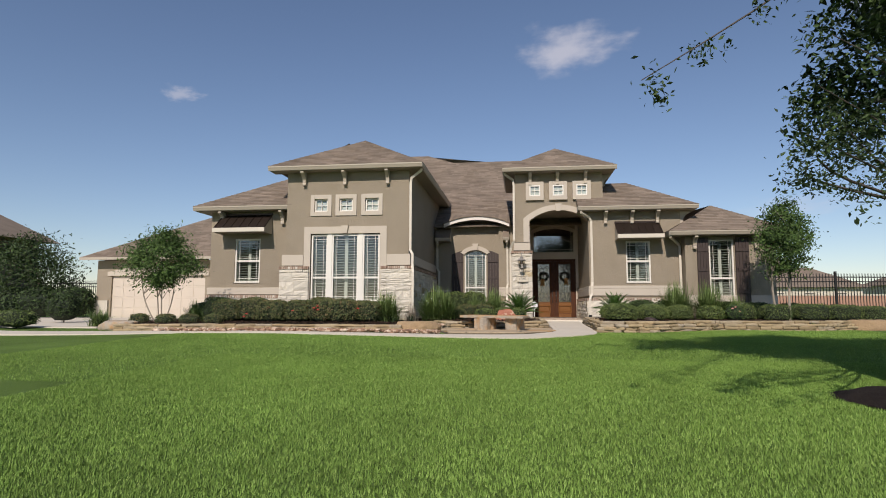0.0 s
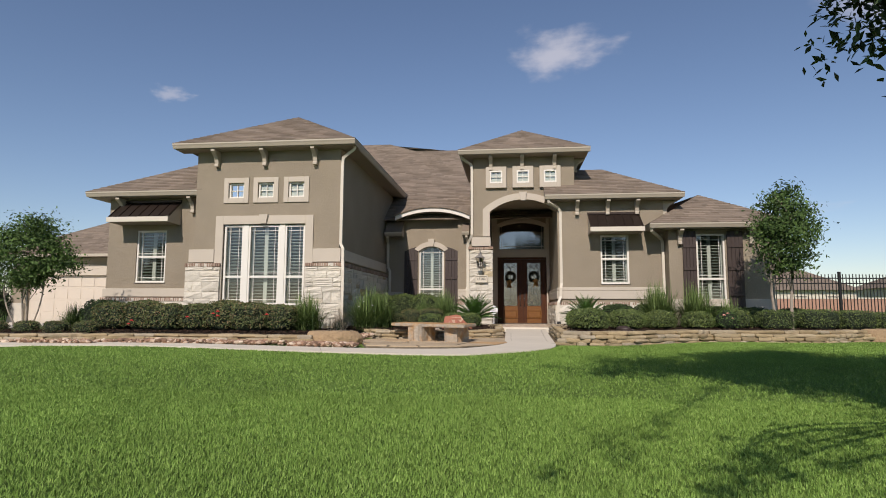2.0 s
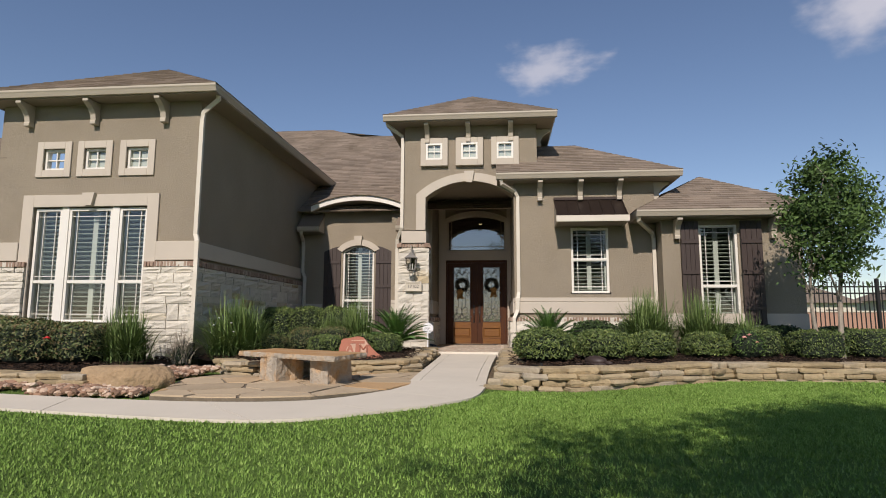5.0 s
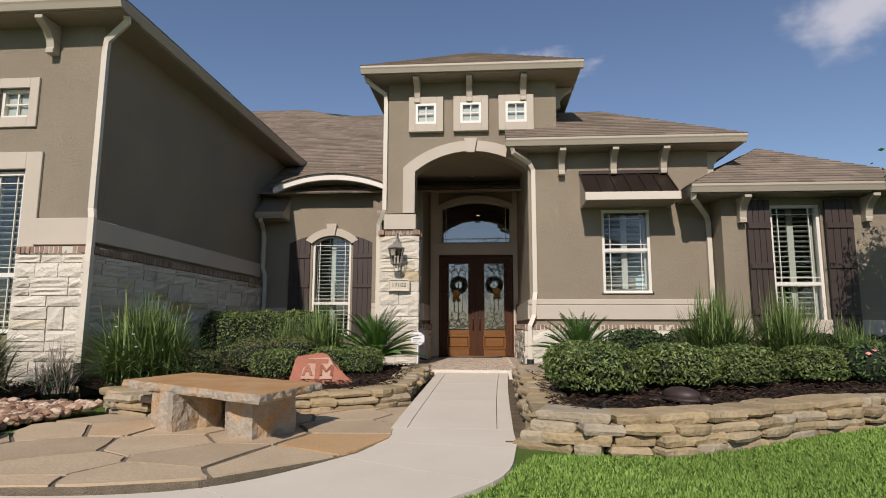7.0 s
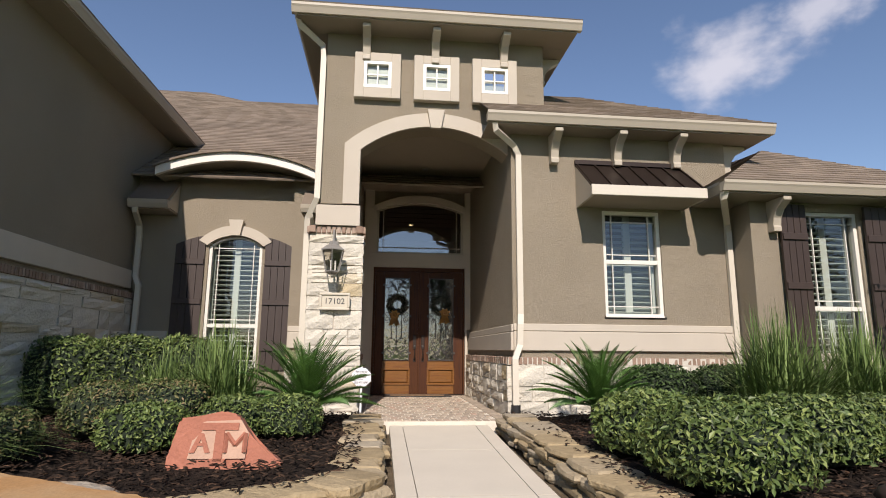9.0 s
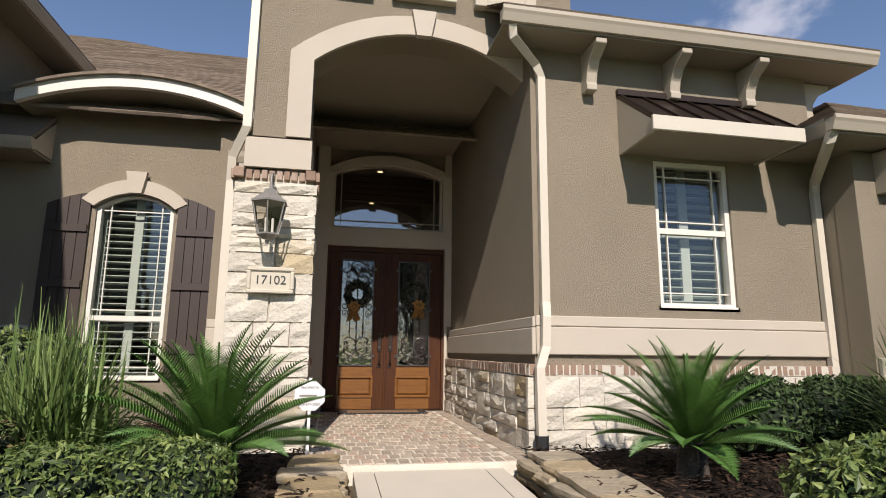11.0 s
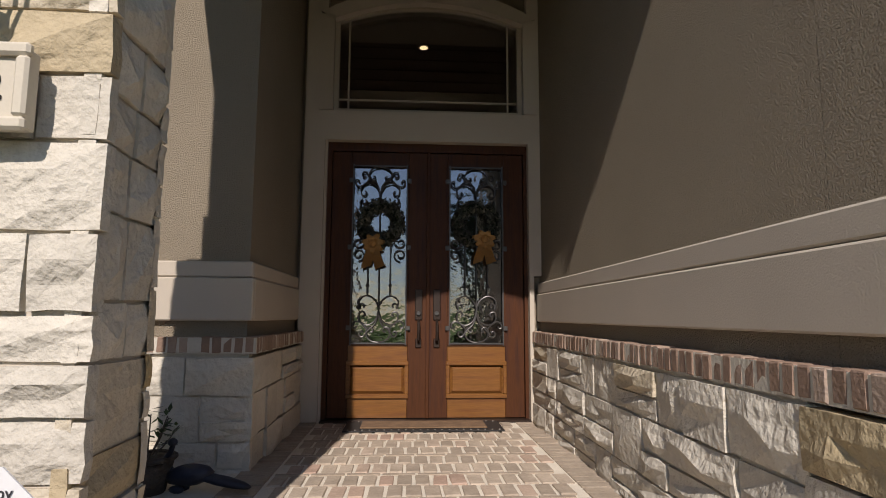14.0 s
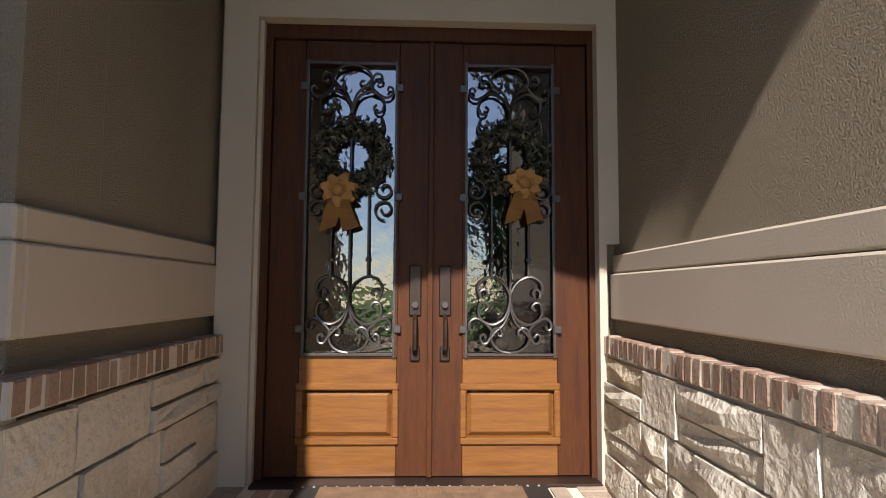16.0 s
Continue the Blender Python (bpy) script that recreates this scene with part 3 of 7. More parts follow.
def shuttered_window(name, x0, x1, z0, z1, y, rail, label, rise=0.0, mid_stile=True):
    """A white single-hung window set in an opening, with white louvred shutters behind its panes. rail: height of the meeting rail."""
    w = thing(name, label, "window", at=(0, 0, 0), kind="structure")
    f = 0.05
    bm = bmesh.new()
    box(bm, x0, x0 + f, y, y + 0.09, z0, z1)
    box(bm, x1 - f, x1, y, y + 0.09, z0, z1)
    box(bm, x0 + f, x1 - f, y, y + 0.09, z0, z0 + f)
    if rise:
        ap, ip = arch_pts(x0, x1, z1, rise), arch_pts(x0 + f, x1 - f, z1, rise - 0.02)
        for k in range(len(ap) - 1):
            prism(bm, [ip[k], ip[k + 1], ap[k + 1], (ap[k])], "y", y, y + 0.09)
    else:
        box(bm, x0 + f, x1 - f, y, y + 0.09, z1 - f, z1)
    part("window_frame", bm, WHITE, w, "white vinyl frame")
    part("meeting_rail", boxes((x0 + f, x1 - f, y + 0.012, y + 0.075, rail - 0.028, rail + 0.028)), WHITE, w)
    part("window_sill", boxes((x0 - 0.02, x1 + 0.02, y - 0.03, y + 0.0, z0 - 0.025, z0 + 0.02)), WHITE, w)
    bm = bmesh.new()
    top = z1 + (rise * 0.7 if rise else -f)
    muntin_bars(bm, x0 + f, x1 - f, rail, top, y + 0.04, (x0 + f + 0.1, x1 - f - 0.1), (rail + 0.1, (z1 - 0.02 if rise else z1 - f - 0.1)))
    part("muntin", bm, WHITE, w)
    bm = bmesh.new()
    muntin_bars(bm, x0 + f, x1 - f, z0 + f, rail, y + 0.045, (x0 + f + 0.1, x1 - f - 0.1), (z0 + f + 0.1,))
    part("muntin", bm, WHITE, w)
    for a, b, d in ((z0 + f, rail, 0.055), (rail, top + (0.05 if rise else 0), 0.05)):
        p = part("pane", sheet(x0 + f * 0.8, x1 - f * 0.8, y + d, a, b), GLASS, w)
        p.visible_shadow = False
    ys = y + 0.17
    sf = part("shutter_frame", boxes((x0, x0 + 0.075, ys - 0.02, ys + 0.02, z0, top + 0.05), (x1 - 0.075, x1, ys - 0.02, ys + 0.02, z0, top + 0.05), (x0 + 0.075, x1 - 0.075, ys - 0.02, ys + 0.02, z0, z0 + 0.09),
              (x0 + 0.075, x1 - 0.075, ys - 0.02, ys + 0.02, rail - 0.04, rail + 0.04), *([((x0 + x1) / 2 - 0.05, (x0 + x1) / 2 + 0.05, ys - 0.021, ys + 0.021, z0 + 0.09, top + 0.05)] if mid_stile else [])), LOUVER, w, "white louvred shutter frame")
    mid = (x0 + x1) / 2
    spans = ((x0 + 0.08, mid - 0.05), (mid + 0.05, x1 - 0.08)) if mid_stile else ((x0 + 0.08, x1 - 0.08),)
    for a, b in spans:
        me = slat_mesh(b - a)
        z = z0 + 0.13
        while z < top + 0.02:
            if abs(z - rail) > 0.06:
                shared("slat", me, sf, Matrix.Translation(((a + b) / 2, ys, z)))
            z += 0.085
    return w


def square_window(name, x0, x1, z0, z1, y):
    w = thing(name, "small square white window with four panes high in the tower", "window", "small tower windows", kind="structure")
    f = 0.045
    part("window_frame", boxes((x0, x0 + f, y, y + 0.08, z0, z1), (x1 - f, x1, y, y + 0.08, z0, z1), (x0 + f, x1 - f, y, y + 0.08, z0, z0 + f), (x0 + f, x1 - f, y, y + 0.08, z1 - f, z1)), WHITE, w)
    bm = bmesh.new()
    muntin_bars(bm, x0 + f, x1 - f, z0 + f, z1 - f, y + 0.03, ((x0 + x1) / 2,), ((z0 + z1) / 2,), 0.02)
    part("muntin", bm, WHITE, w)
    p = part("pane", sheet(x0 + 0.03, x1 - 0.03, y + 0.05, z0 + 0.03, z1 - 0.03), GLASS, w)
    p.visible_shadow = False
    part("shade", boxes((x0, x1, y + 0.068, y + 0.073, z0 + 0.02, z1 - 0.02)), LOUVER, w)


def raised_frame(name, x0, x1, z0, z1, y, band, hx0, hx1, hz0, hz1, label="pale stucco surround"):
    """A flat raised band of pale stucco round an opening."""
    return structure(name, boxes((x0, hx0, y - band, y - 0.002, z0, z1), (hx1, x1, y - band, y - 0.002, z0, z1), (hx0, hx1, y - band, y - 0.002, hz1, z1), *([(hx0, hx1, y - band, y - 0.002, z0, hz0)] if hz0 > z0 else []), bevel=0.006), TRIM, label)


for i, (a, b) in enumerate(((-6.52, -6.08), (-5.69, -5.25), (-4.84, -4.40))):
    square_window("window_%d" % (i + 1), a, b, 3.99, 4.40, 17.53)
    raised_frame("trim_square_%d" % (i + 1), a - 0.13, b + 0.13, 3.85, 4.54, 17.5, 0.035, a, b, 3.99, 4.40)
for i, (a, b) in enumerate(((0.41, 0.80), (1.25, 1.64), (2.09, 2.48))):
    structure("reveal_%d" % (i + 1), boxes((a, b, 20.893, 20.899, 4.98, 5.38)), ROOMWALL)
    square_window("window_%d" % (i + 4), a, b, 4.98, 5.38, 20.80)
    raised_frame("trim_square_%d" % (i + 4), a - 0.13, b + 0.13, 4.83, 5.51, 20.9, 0.1, a, b, 4.98, 5.38)

# triple window of the left tower
for i, (a, b) in enumerate(((-6.60, -6.06), (-5.92, -5.05), (-4.91, -4.36))):
    shuttered_window("window_%d" % (i + 7), a, b, 1.12, 3.25, 17.53, 1.87, "tall white window with louvred shutters behind the glass", mid_stile=(i == 1))
structure("mullions", boxes((-6.06, -5.92, 17.51, 17.66, 1.12, 3.27), (-5.05, -4.91, 17.51, 17.66, 1.12, 3.27)), WHITE, "white mullions between the tall windows")
raised_frame("trim_triple", -6.84, -4.12, 1.1, 3.5, 17.5, 0.04, -6.62, -4.34, 1.1, 3.27, "pale stucco surround of the tall windows")
shuttered_window("window_10", -9.43, -8.54, 1.73, 3.2, 17.98, 2.46, "white window with louvred shutters under an awning")
shuttered_window("window_11", 3.74, 4.57, 1.8, 3.27, 20.68, 2.56, "white window with louvred shutters under an awning")
shuttered_window("window_12", 6.37, 7.16, 1.15, 3.23, 20.23, 1.93, "tall white window with louvred shutters between board shutters")
shuttered_window("window_13", -2.19, -1.31, 1.0, 3.05, 23.13, 1.72, "arched white window with louvred shutters", rise=0.17)


def keystone(name, x, z, y, h=0.24, w=0.14):
    return structure(name, prism(bmesh.new(), [(x - w * 0.36, z), (x + w * 0.36, z), (x + w * 0.6, z + h), (x - w * 0.6, z + h)], "y", y - 0.07, y - 0.002), TRIM, "pale stucco keystone")


keystone("trim_keystone_1", -5.48, 3.28, 17.462, 0.24, 0.2)
keystone("trim_keystone_2", 1.44, 4.42, 20.86, 0.27, 0.2)
keystone("trim_keystone_3", -1.75, 3.23, 23.06, 0.27, 0.2)
# arched head over the bay window
bm = bmesh.new()
ip, op = arch_pts(-2.21, -1.29, 3.06, 0.18, 12), arch_pts(-2.35, -1.15, 3.14, 0.27, 12)
for k in range(12):
    prism(bm, [ip[k], ip[k + 1], op[k + 1], op[k]], "y", 23.045, 23.098)
structure("trim_bay_arch", bm, TRIM, "pale stucco arched window head")
# entry arch band
bm = bmesh.new()
ip, op = arch_pts(0.40, 2.48, 4.08, 0.38, 18), arch_pts(0.18, 2.70, 4.16, 0.50, 18)
for k in range(18):
    prism(bm, [ip[k], ip[k + 1], op[k + 1], op[k]], "y", 20.855, 20.898)
box(bm, 0.18, 0.40, 20.855, 20.898, 3.3, 4.08)
prism(bm, [(0.18, 4.08), (0.40, 4.08), (0.18, 4.16)], "y", 20.855, 20.898)
structure("trim_entry_arch", bm, TRIM, "pale stucco band round the entry arch")

# ---- stone, brick caps and belts ----
stone_rnd = random.Random(5)


def stone_mesh(seed, rough=0.1):
    """A dressed block of unit size: its face is y = -0.5, uneven, with worn edges."""
    r = random.Random(seed)
    bm = bmesh.new()
    n = 3
    grid = []
    for j in range(n + 1):
        row = []
        for i in range(n + 1):
            edge = i in (0, n) or j in (0, n)
            row.append(bm.verts.new((-0.5 + i / n + (0 if not edge else r.uniform(-0.012, 0.012)), -0.5 + (0.10 + r.random() * 0.12 if edge else r.uniform(-rough, rough)), -0.5 + j / n + (0 if not edge else r.uniform(-0.02, 0.02)))))
        grid.append(row)
    for j in range(n):
        for i in range(n):
            bm.faces.new((grid[j][i], grid[j][i + 1], grid[j + 1][i + 1], grid[j + 1][i]))
    ring = [grid[0][i] for i in range(n + 1)] + [grid[j][n] for j in range(1, n + 1)] + [grid[n][i] for i in range(n - 1, -1, -1)] + [grid[j][0] for j in range(n - 1, 0, -1)]
    back = [bm.verts.new((v.co.x, 0.5, v.co.z)) for v in ring]
    for k in range(len(ring)):
        bm.faces.new((ring[k], back[k], back[(k + 1) % len(ring)], ring[(k + 1) % len(ring)]))
    me = bpy.data.meshes.new("stone")
    bmesh.ops.recalc_face_normals(bm, faces=bm.faces)
    bm.to_mesh(me)
    bm.free()
    me.materials.append(LIMESTONE)
    return me


STONES = [stone_mesh(k, 0.3) for k in range(10)]


def stone_field(parent, origin, turn, length, z0, z1, deep=0.052, lo=0.11, hi=0.27, wide=(0.22, 0.55)):
    """Random coursed stones on a face: origin is its left foot seen from outside, turn the heading of the face in degrees (0 faces -y)."""
    m0 = Matrix.Translation(origin) @ Matrix.Rotation(radians(turn), 4, "Z")
    z = z0
    while z < z1 - 0.03:
        h = stone_rnd.uniform(lo, hi)
        if z1 - (z + h) < lo * 0.8:
            h = z1 - z
        x = 0.0
        while x < length - 0.02:
            w = stone_rnd.uniform(*wide)
            if length - (x + w) < wide[0] * 0.7:
                w = length - x
            pieces = [(z, h)]
            if h > 0.2 and stone_rnd.random() < 0.4:
                pieces = [(z, h * 0.45), (z + h * 0.45, h * 0.55)]
            for pz, ph in pieces:
                d = deep * stone_rnd.uniform(0.85, 1.3)
                shared("stone", stone_rnd.choice(STONES), parent, m0 @ Matrix.Translation((x + w / 2, -d / 2 + 0.02, pz + ph / 2 - origin[2])) @ Matrix.Diagonal((w - 0.014, d, ph - 0.014, 1)))
            x += w
        z += h


def brick_mesh(name, sx, sy, sz, mat, seed):
    r = random.Random(seed)
    bm = boxes((-sx / 2, sx / 2, -sy / 2, sy / 2, -sz / 2, sz / 2))
    bmesh.ops.bevel(bm, geom=list(bm.edges), offset=0.005, segments=1, affect="EDGES")
    for v in bm.verts:
        v.co += Vector((r.uniform(-1, 1), r.uniform(-1, 1), r.uniform(-1, 1))) * 0.0022
    me = bpy.data.meshes.new(name)
    bm.to_mesh(me)
    bm.free()
    me.materials.append(mat)
    return me


CAPS = [brick_mesh("brick", 0.052, 0.09, 0.092, BRICK, k) for k in range(5)]


def brick_cap(parent, origin, turn, length, z):
    """A rowlock course of bricks, 0.1 m high, standing a little proud of the stones below."""
    m0 = Matrix.Translation(origin) @ Matrix.Rotation(radians(turn), 4, "Z")
    n = max(1, round(length / 0.064))
    step = length / n
    for k in range(n):
        shared("brick", stone_rnd.choice(CAPS), parent, m0 @ Matrix.Translation((step * (k + 0.5), -0.006 + stone_rnd.uniform(-0.004, 0.004), z + 0.05 - origin[2] + stone_rnd.uniform(-0.003, 0.003))) @ Matrix.Rotation(stone_rnd.uniform(-0.03, 0.03), 4, "Y"))


def belt(name, rows, label="pale stucco belt course"):
    return structure(name, boxes(*rows, bevel=0.008), TRIM, label)


# porch right wall
wains = structure("wainscot_porch_right", boxes((2.40, 2.47, 20.95, 24.40, 0.3, 1.17), (2.383, 2.47, 20.95, 24.40, 1.17, 1.262)), MORTAR, "chopped limestone wainscot with a brick cap")
stone_field(wains, (2.41, 24.38, 0.46), -90, 3.45, 0.46, 1.16)
brick_cap(wains, (2.43, 24.40, 0), -90, 3.50, 1.17)
belt("trim_belt_porch_right", [(2.428, 2.468, 20.60, 24.40, 1.35, 1.59), (2.44, 2.468, 20.612, 24.40, 1.595, 1.69)])
# right wing front
wing = structure("wainscot_right_wing", boxes((2.42, 5.58, 20.58, 20.65, 0.2, 1.17), (2.42, 5.58, 20.572, 20.65, 1.17, 1.262), (2.383, 2.419, 20.572, 20.949, 1.17, 1.262)), MORTAR, "pale limestone wainscot with a brick cap")
stone_field(wing, (2.36, 20.59, 0.3), 0, 3.2, 0.3, 1.16)
stone_field(wing, (2.41, 20.96, 0.3), -90, 0.36, 0.3, 1.16)
brick_cap(wing, (2.385, 20.62, 0), 0, 3.18, 1.17)
brick_cap(wing, (2.43, 20.90, 0), -90, 0.33, 1.17)
belt("trim_belt_right_wing", [(2.472, 5.58, 20.602, 20.648, 1.35, 1.60), (2.472, 5.58, 20.614, 20.648, 1.605, 1.70)])
belt("trim_belt_far_wing", [(5.62, 8.46, 20.15, 20.198, 1.02, 1.35)])
# left tower
lts = structure("wainscot_left_tower", boxes((-7.55, -6.86, 17.42, 17.5, 0.1, 2.13), (-4.10, -3.34, 17.42, 17.5, 0.1, 2.13), (-3.42, -3.34, 17.503, 23.05, 0.1, 2.13), (-7.55, -6.86, 17.402, 17.5, 2.131, 2.222), (-4.10, -3.379, 17.402, 17.5, 2.131, 2.222), (-3.42, -3.372, 17.503, 23.05, 2.131, 2.222)), MORTAR, "pale chopped limestone base with a brick cap")
stone_field(lts, (-7.62, 17.43, 0.3), 0, 0.98, 0.3, 2.12, hi=0.3)
stone_field(lts, (-4.30, 17.43, 0.3), 0, 1.04, 0.3, 2.12, hi=0.3)
stone_field(lts, (-3.35, 17.36, 0.3), 90, 5.7, 0.3, 2.12, hi=0.32, wide=(0.3, 0.75))
brick_cap(lts, (-7.64, 17.45, 0), 0, 1.0, 2.13)
brick_cap(lts, (-4.30, 17.45, 0), 0, 1.08, 2.13)
brick_cap(lts, (-3.36, 17.36, 0), 90, 5.7, 2.13)
belt("trim_belt_left_tower", [(-7.56, -6.845, 17.44, 17.498, 2.25, 2.6), (-4.115, -3.36, 17.44, 17.498, 2.25, 2.6), (-3.418, -3.36, 17.50, 23.05, 2.30, 2.6)])
lw = structure("wainscot_left_wing", boxes((-10.36, -7.62, 17.86, 17.95, 0.1, 1.22), (-10.38, -7.62, 17.842, 17.95, 1.22, 1.31)), MORTAR, "pale limestone base of the left wing")
stone_field(lw, (-10.38, 17.87, 0.3), 0, 2.7, 0.3, 1.2)
brick_cap(lw, (-10.38, 17.89, 0), 0, 2.75, 1.22)
belt("trim_belt_left_wing", [(-10.36, -7.62, 17.9, 17.948, 1.34, 1.57)])
belt("trim_belt_bay", [(-3.40, -2.74, 23.05, 23.098, 1.3, 1.62), (-0.79, 0.36, 22.90, 22.948, 1.36, 1.62), (-0.79, 0.35, 22.912, 22.948, 1.623, 1.72)])
bay = structure("wainscot_bay", boxes((-0.8, 0.36, 22.87, 22.947, 0.3, 1.17), (-0.8, 0.407, 22.843, 22.947, 1.171, 1.263), (0.322, 0.407, 22.949, 24.40, 1.171, 1.263)), MORTAR, "limestone base beside the porch")
stone_field(bay, (-0.8, 22.88, 0.4), 0, 1.2, 0.4, 1.15)
stone_field(bay, (0.37, 22.85, 0.46), 90, 1.53, 0.46, 1.15)
brick_cap(bay, (-0.8, 22.89, 0), 0, 1.2, 1.17)
brick_cap(bay, (0.36, 22.85, 0), 90, 1.53, 1.17)
belt("trim_belt_porch_left", [(0.322, 0.36, 22.949, 24.38, 1.36, 1.62), (0.322, 0.35, 22.949, 24.38, 1.623, 1.72)])
# entry pillar
pil = structure("pillar", boxes((-0.22, 0.44, 20.94, 21.32, 0.2, 2.99), (-0.17, 0.42, 20.88, 21.33, 3.0, 3.28), (-0.12, 0.40, 20.9, 21.28, 3.28, 3.30)), TRIM, "square porch pillar of chopped limestone with a brick cap")
stone_field(pil, (-0.25, 20.95, 0.3), 0, 0.74, 0.3, 2.88, hi=0.25, wide=(0.2, 0.42))
stone_field(pil, (0.43, 20.92, 0.3), 90, 0.42, 0.3, 2.88, hi=0.25, wide=(0.2, 0.42))
stone_field(pil, (0.47, 21.31, 0.3), 180, 0.72, 0.3, 2.88, hi=0.25, wide=(0.2, 0.42))
stone_field(pil, (-0.21, 21.34, 0.3), 270, 0.42, 0.3, 2.88, hi=0.25, wide=(0.2, 0.42))
for o, tn, ln in (((-0.29, 20.96, 0), 0, 0.80), ((0.42, 20.86, 0), 90, 0.52), ((0.5, 21.30, 0), 180, 0.8), ((-0.2, 21.38, 0), 270, 0.52)):
    brick_cap(pil, o, tn, ln, 2.89)

# ---- porch and walk ----
porch = structure("floor_porch", boxes((0.34, 2.42, 20.36, 24.45, 0.2, 0.497), (-0.1, 0.338, 21.6, 23.1, 0.2, 0.497)), JOINT, "worn tan brick porch floor with pale mortar joints")
PAVERS = [brick_mesh("brick", 0.186, 0.082, 0.062, PAVER, 40 + k) for k in range(6)]
HEADS = [brick_mesh("brick", 0.084, 0.186, 0.062, PAVER, 60 + k) for k in range(6)]
rest = bmesh.new()
count = 0
# bricks laid lengthwise in rows, with a thin course between the rows
row, y = 0, 20.38
while y < 24.2:
    x = 0.36 if row == 0 else 0.555 - (0.049 if row % 2 else 0.0)
    while x < (2.34 if row == 0 else 2.17):
        z = 0.474 + stone_rnd.uniform(-0.003, 0.003)
        if count < 290 and (x > 0.55 or row == 0):
            shared("brick", stone_rnd.choice(HEADS), porch, Matrix.Translation((x + 0.045, y + 0.096, z)) @ Matrix.Rotation(stone_rnd.uniform(-0.03, 0.03), 4, "Z") @ Matrix.Diagonal((stone_rnd.uniform(0.9, 1.02), stone_rnd.uniform(0.95, 1.01), 1, 1)))
            count += 1
        elif x > 0.54:
            box(rest, x + 0.004, x + 0.086, y + 0.004, y + 0.188, z - 0.03, z + 0.031)
        x += 0.098
    if row and row % 2 == 0:
        x = 0.56
        while x < 2.1:
            z = 0.473 + stone_rnd.uniform(-0.002, 0.002)
            box(rest, x, x + 0.185, y + 0.204, y + 0.236, z - 0.03, z + 0.031)
            x += 0.2
        y += 0.044
    row += 1
    y += 0.2
# border courses along both walls
for bx in (0.445, 2.315):
    y = 20.62
    while y < 24.4:
        z = 0.474 + stone_rnd.uniform(-0.003, 0.003)
        box(rest, bx - 0.094, bx + 0.094, y - 0.041, y + 0.041, z - 0.03, z + 0.031)
        y += 0.095
rb = part("brick_rest", rest, PAVER, porch)
rb["kind"] = "stuff"

# ---- eyebrow roof over the bay ----
EB0, EB1 = -2.98, -0.36
bm = bmesh.new()
ip, op = arch_pts(EB0, EB1, 4.12, 0.29, 22), arch_pts(EB0, EB1, 4.27, 0.295, 22)
for k in range(22):
    prism(bm, [ip[k], ip[k + 1], op[k + 1], op[k]], "y", 22.58, 22.66)
structure("eyebrow_fascia", bm, FASCIA, "curved white fascia of the eyebrow roof")
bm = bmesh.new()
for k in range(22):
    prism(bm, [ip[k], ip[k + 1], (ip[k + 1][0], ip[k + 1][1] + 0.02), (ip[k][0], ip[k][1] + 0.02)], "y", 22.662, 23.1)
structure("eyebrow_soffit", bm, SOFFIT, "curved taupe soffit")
bm = bmesh.new()
sp = arch_pts(EB0 - 0.03, EB1 + 0.03, 4.28, 0.305, 22)
for k in range(22):
    vs = [bm.verts.new(p) for p in ((sp[k][0], 22.53, sp[k][1]), (sp[k + 1][0], 22.53, sp[k + 1][1]), (sp[k + 1][0], 23.75, max(sp[k + 1][1] + 0.05, 4.81)), (sp[k][0], 23.75, max(sp[k][1] + 0.05, 4.81)))]
    bm.faces.new(vs)
    prism(bm, [sp[k], sp[k + 1], (sp[k + 1][0], sp[k + 1][1] - 0.035), (sp[k][0], sp[k][1] - 0.035)], "y", 22.53, 22.575)
structure("roof_eyebrow", bm, SHINGLE, "curved brown shingle eyebrow roof")


def pent_return(x0, x1, label):
    """The short low roof and gutter beside the eyebrow."""
    c = thing("pent_roof", label, "roof", "pent roofs beside the bay")
    part("roof_sheet", prism(bmesh.new(), [(22.56, 3.70), (23.09, 4.16), (23.09, 4.10), (22.60, 3.68)], "x", x0, x1), SHINGLE, c)
    part("gutter", prism(bmesh.new(), [(22.54, 3.70), (22.66, 3.70), (22.66, 3.575), (22.59, 3.575), (22.555, 3.64)], "x", x0 - 0.01, x1 + 0.01), EAVE, c, "cream gutter")
    part("soffit", boxes((x0, x1, 22.662, 23.09, 3.56, 3.58)), SOFFIT, c)
    part("cheek", prism(bmesh.new(), [(22.62, 3.66), (23.09, 4.08), (23.09, 3.60), (22.665, 3.60)], "x", x1 - 0.03, x1 - 0.002), EAVE, c)


pent_return(-3.34, -2.74, "short dark pent roof with a cream gutter beside the bay")
pent_return(-0.62, -0.38, "short pent roof and gutter between bay and entry tower")


# ---- corbels, awnings, downspouts, board shutters ----
def corbel_mesh():
    bm = bmesh.new()
    prof = [(0.0, 0.0), (-0.36, 0.0), (-0.36, -0.05), (-0.30, -0.08), (-0.2, -0.14), (-0.13, -0.24), (-0.11, -0.34), (-0.13, -0.36), (-0.13, -0.42), (0.0, -0.42)]
    prism(bm, prof, "x", -0.055, 0.055)
    bmesh.ops.bevel(bm, geom=list(bm.edges), offset=0.006, segments=1, affect="EDGES")
    bmesh.ops.recalc_face_normals(bm, faces=bm.faces)
    me = bpy.data.meshes.new("corbel")
    bm.to_mesh(me)
    bm.free()
    me.materials.append(EAVE)
    return me


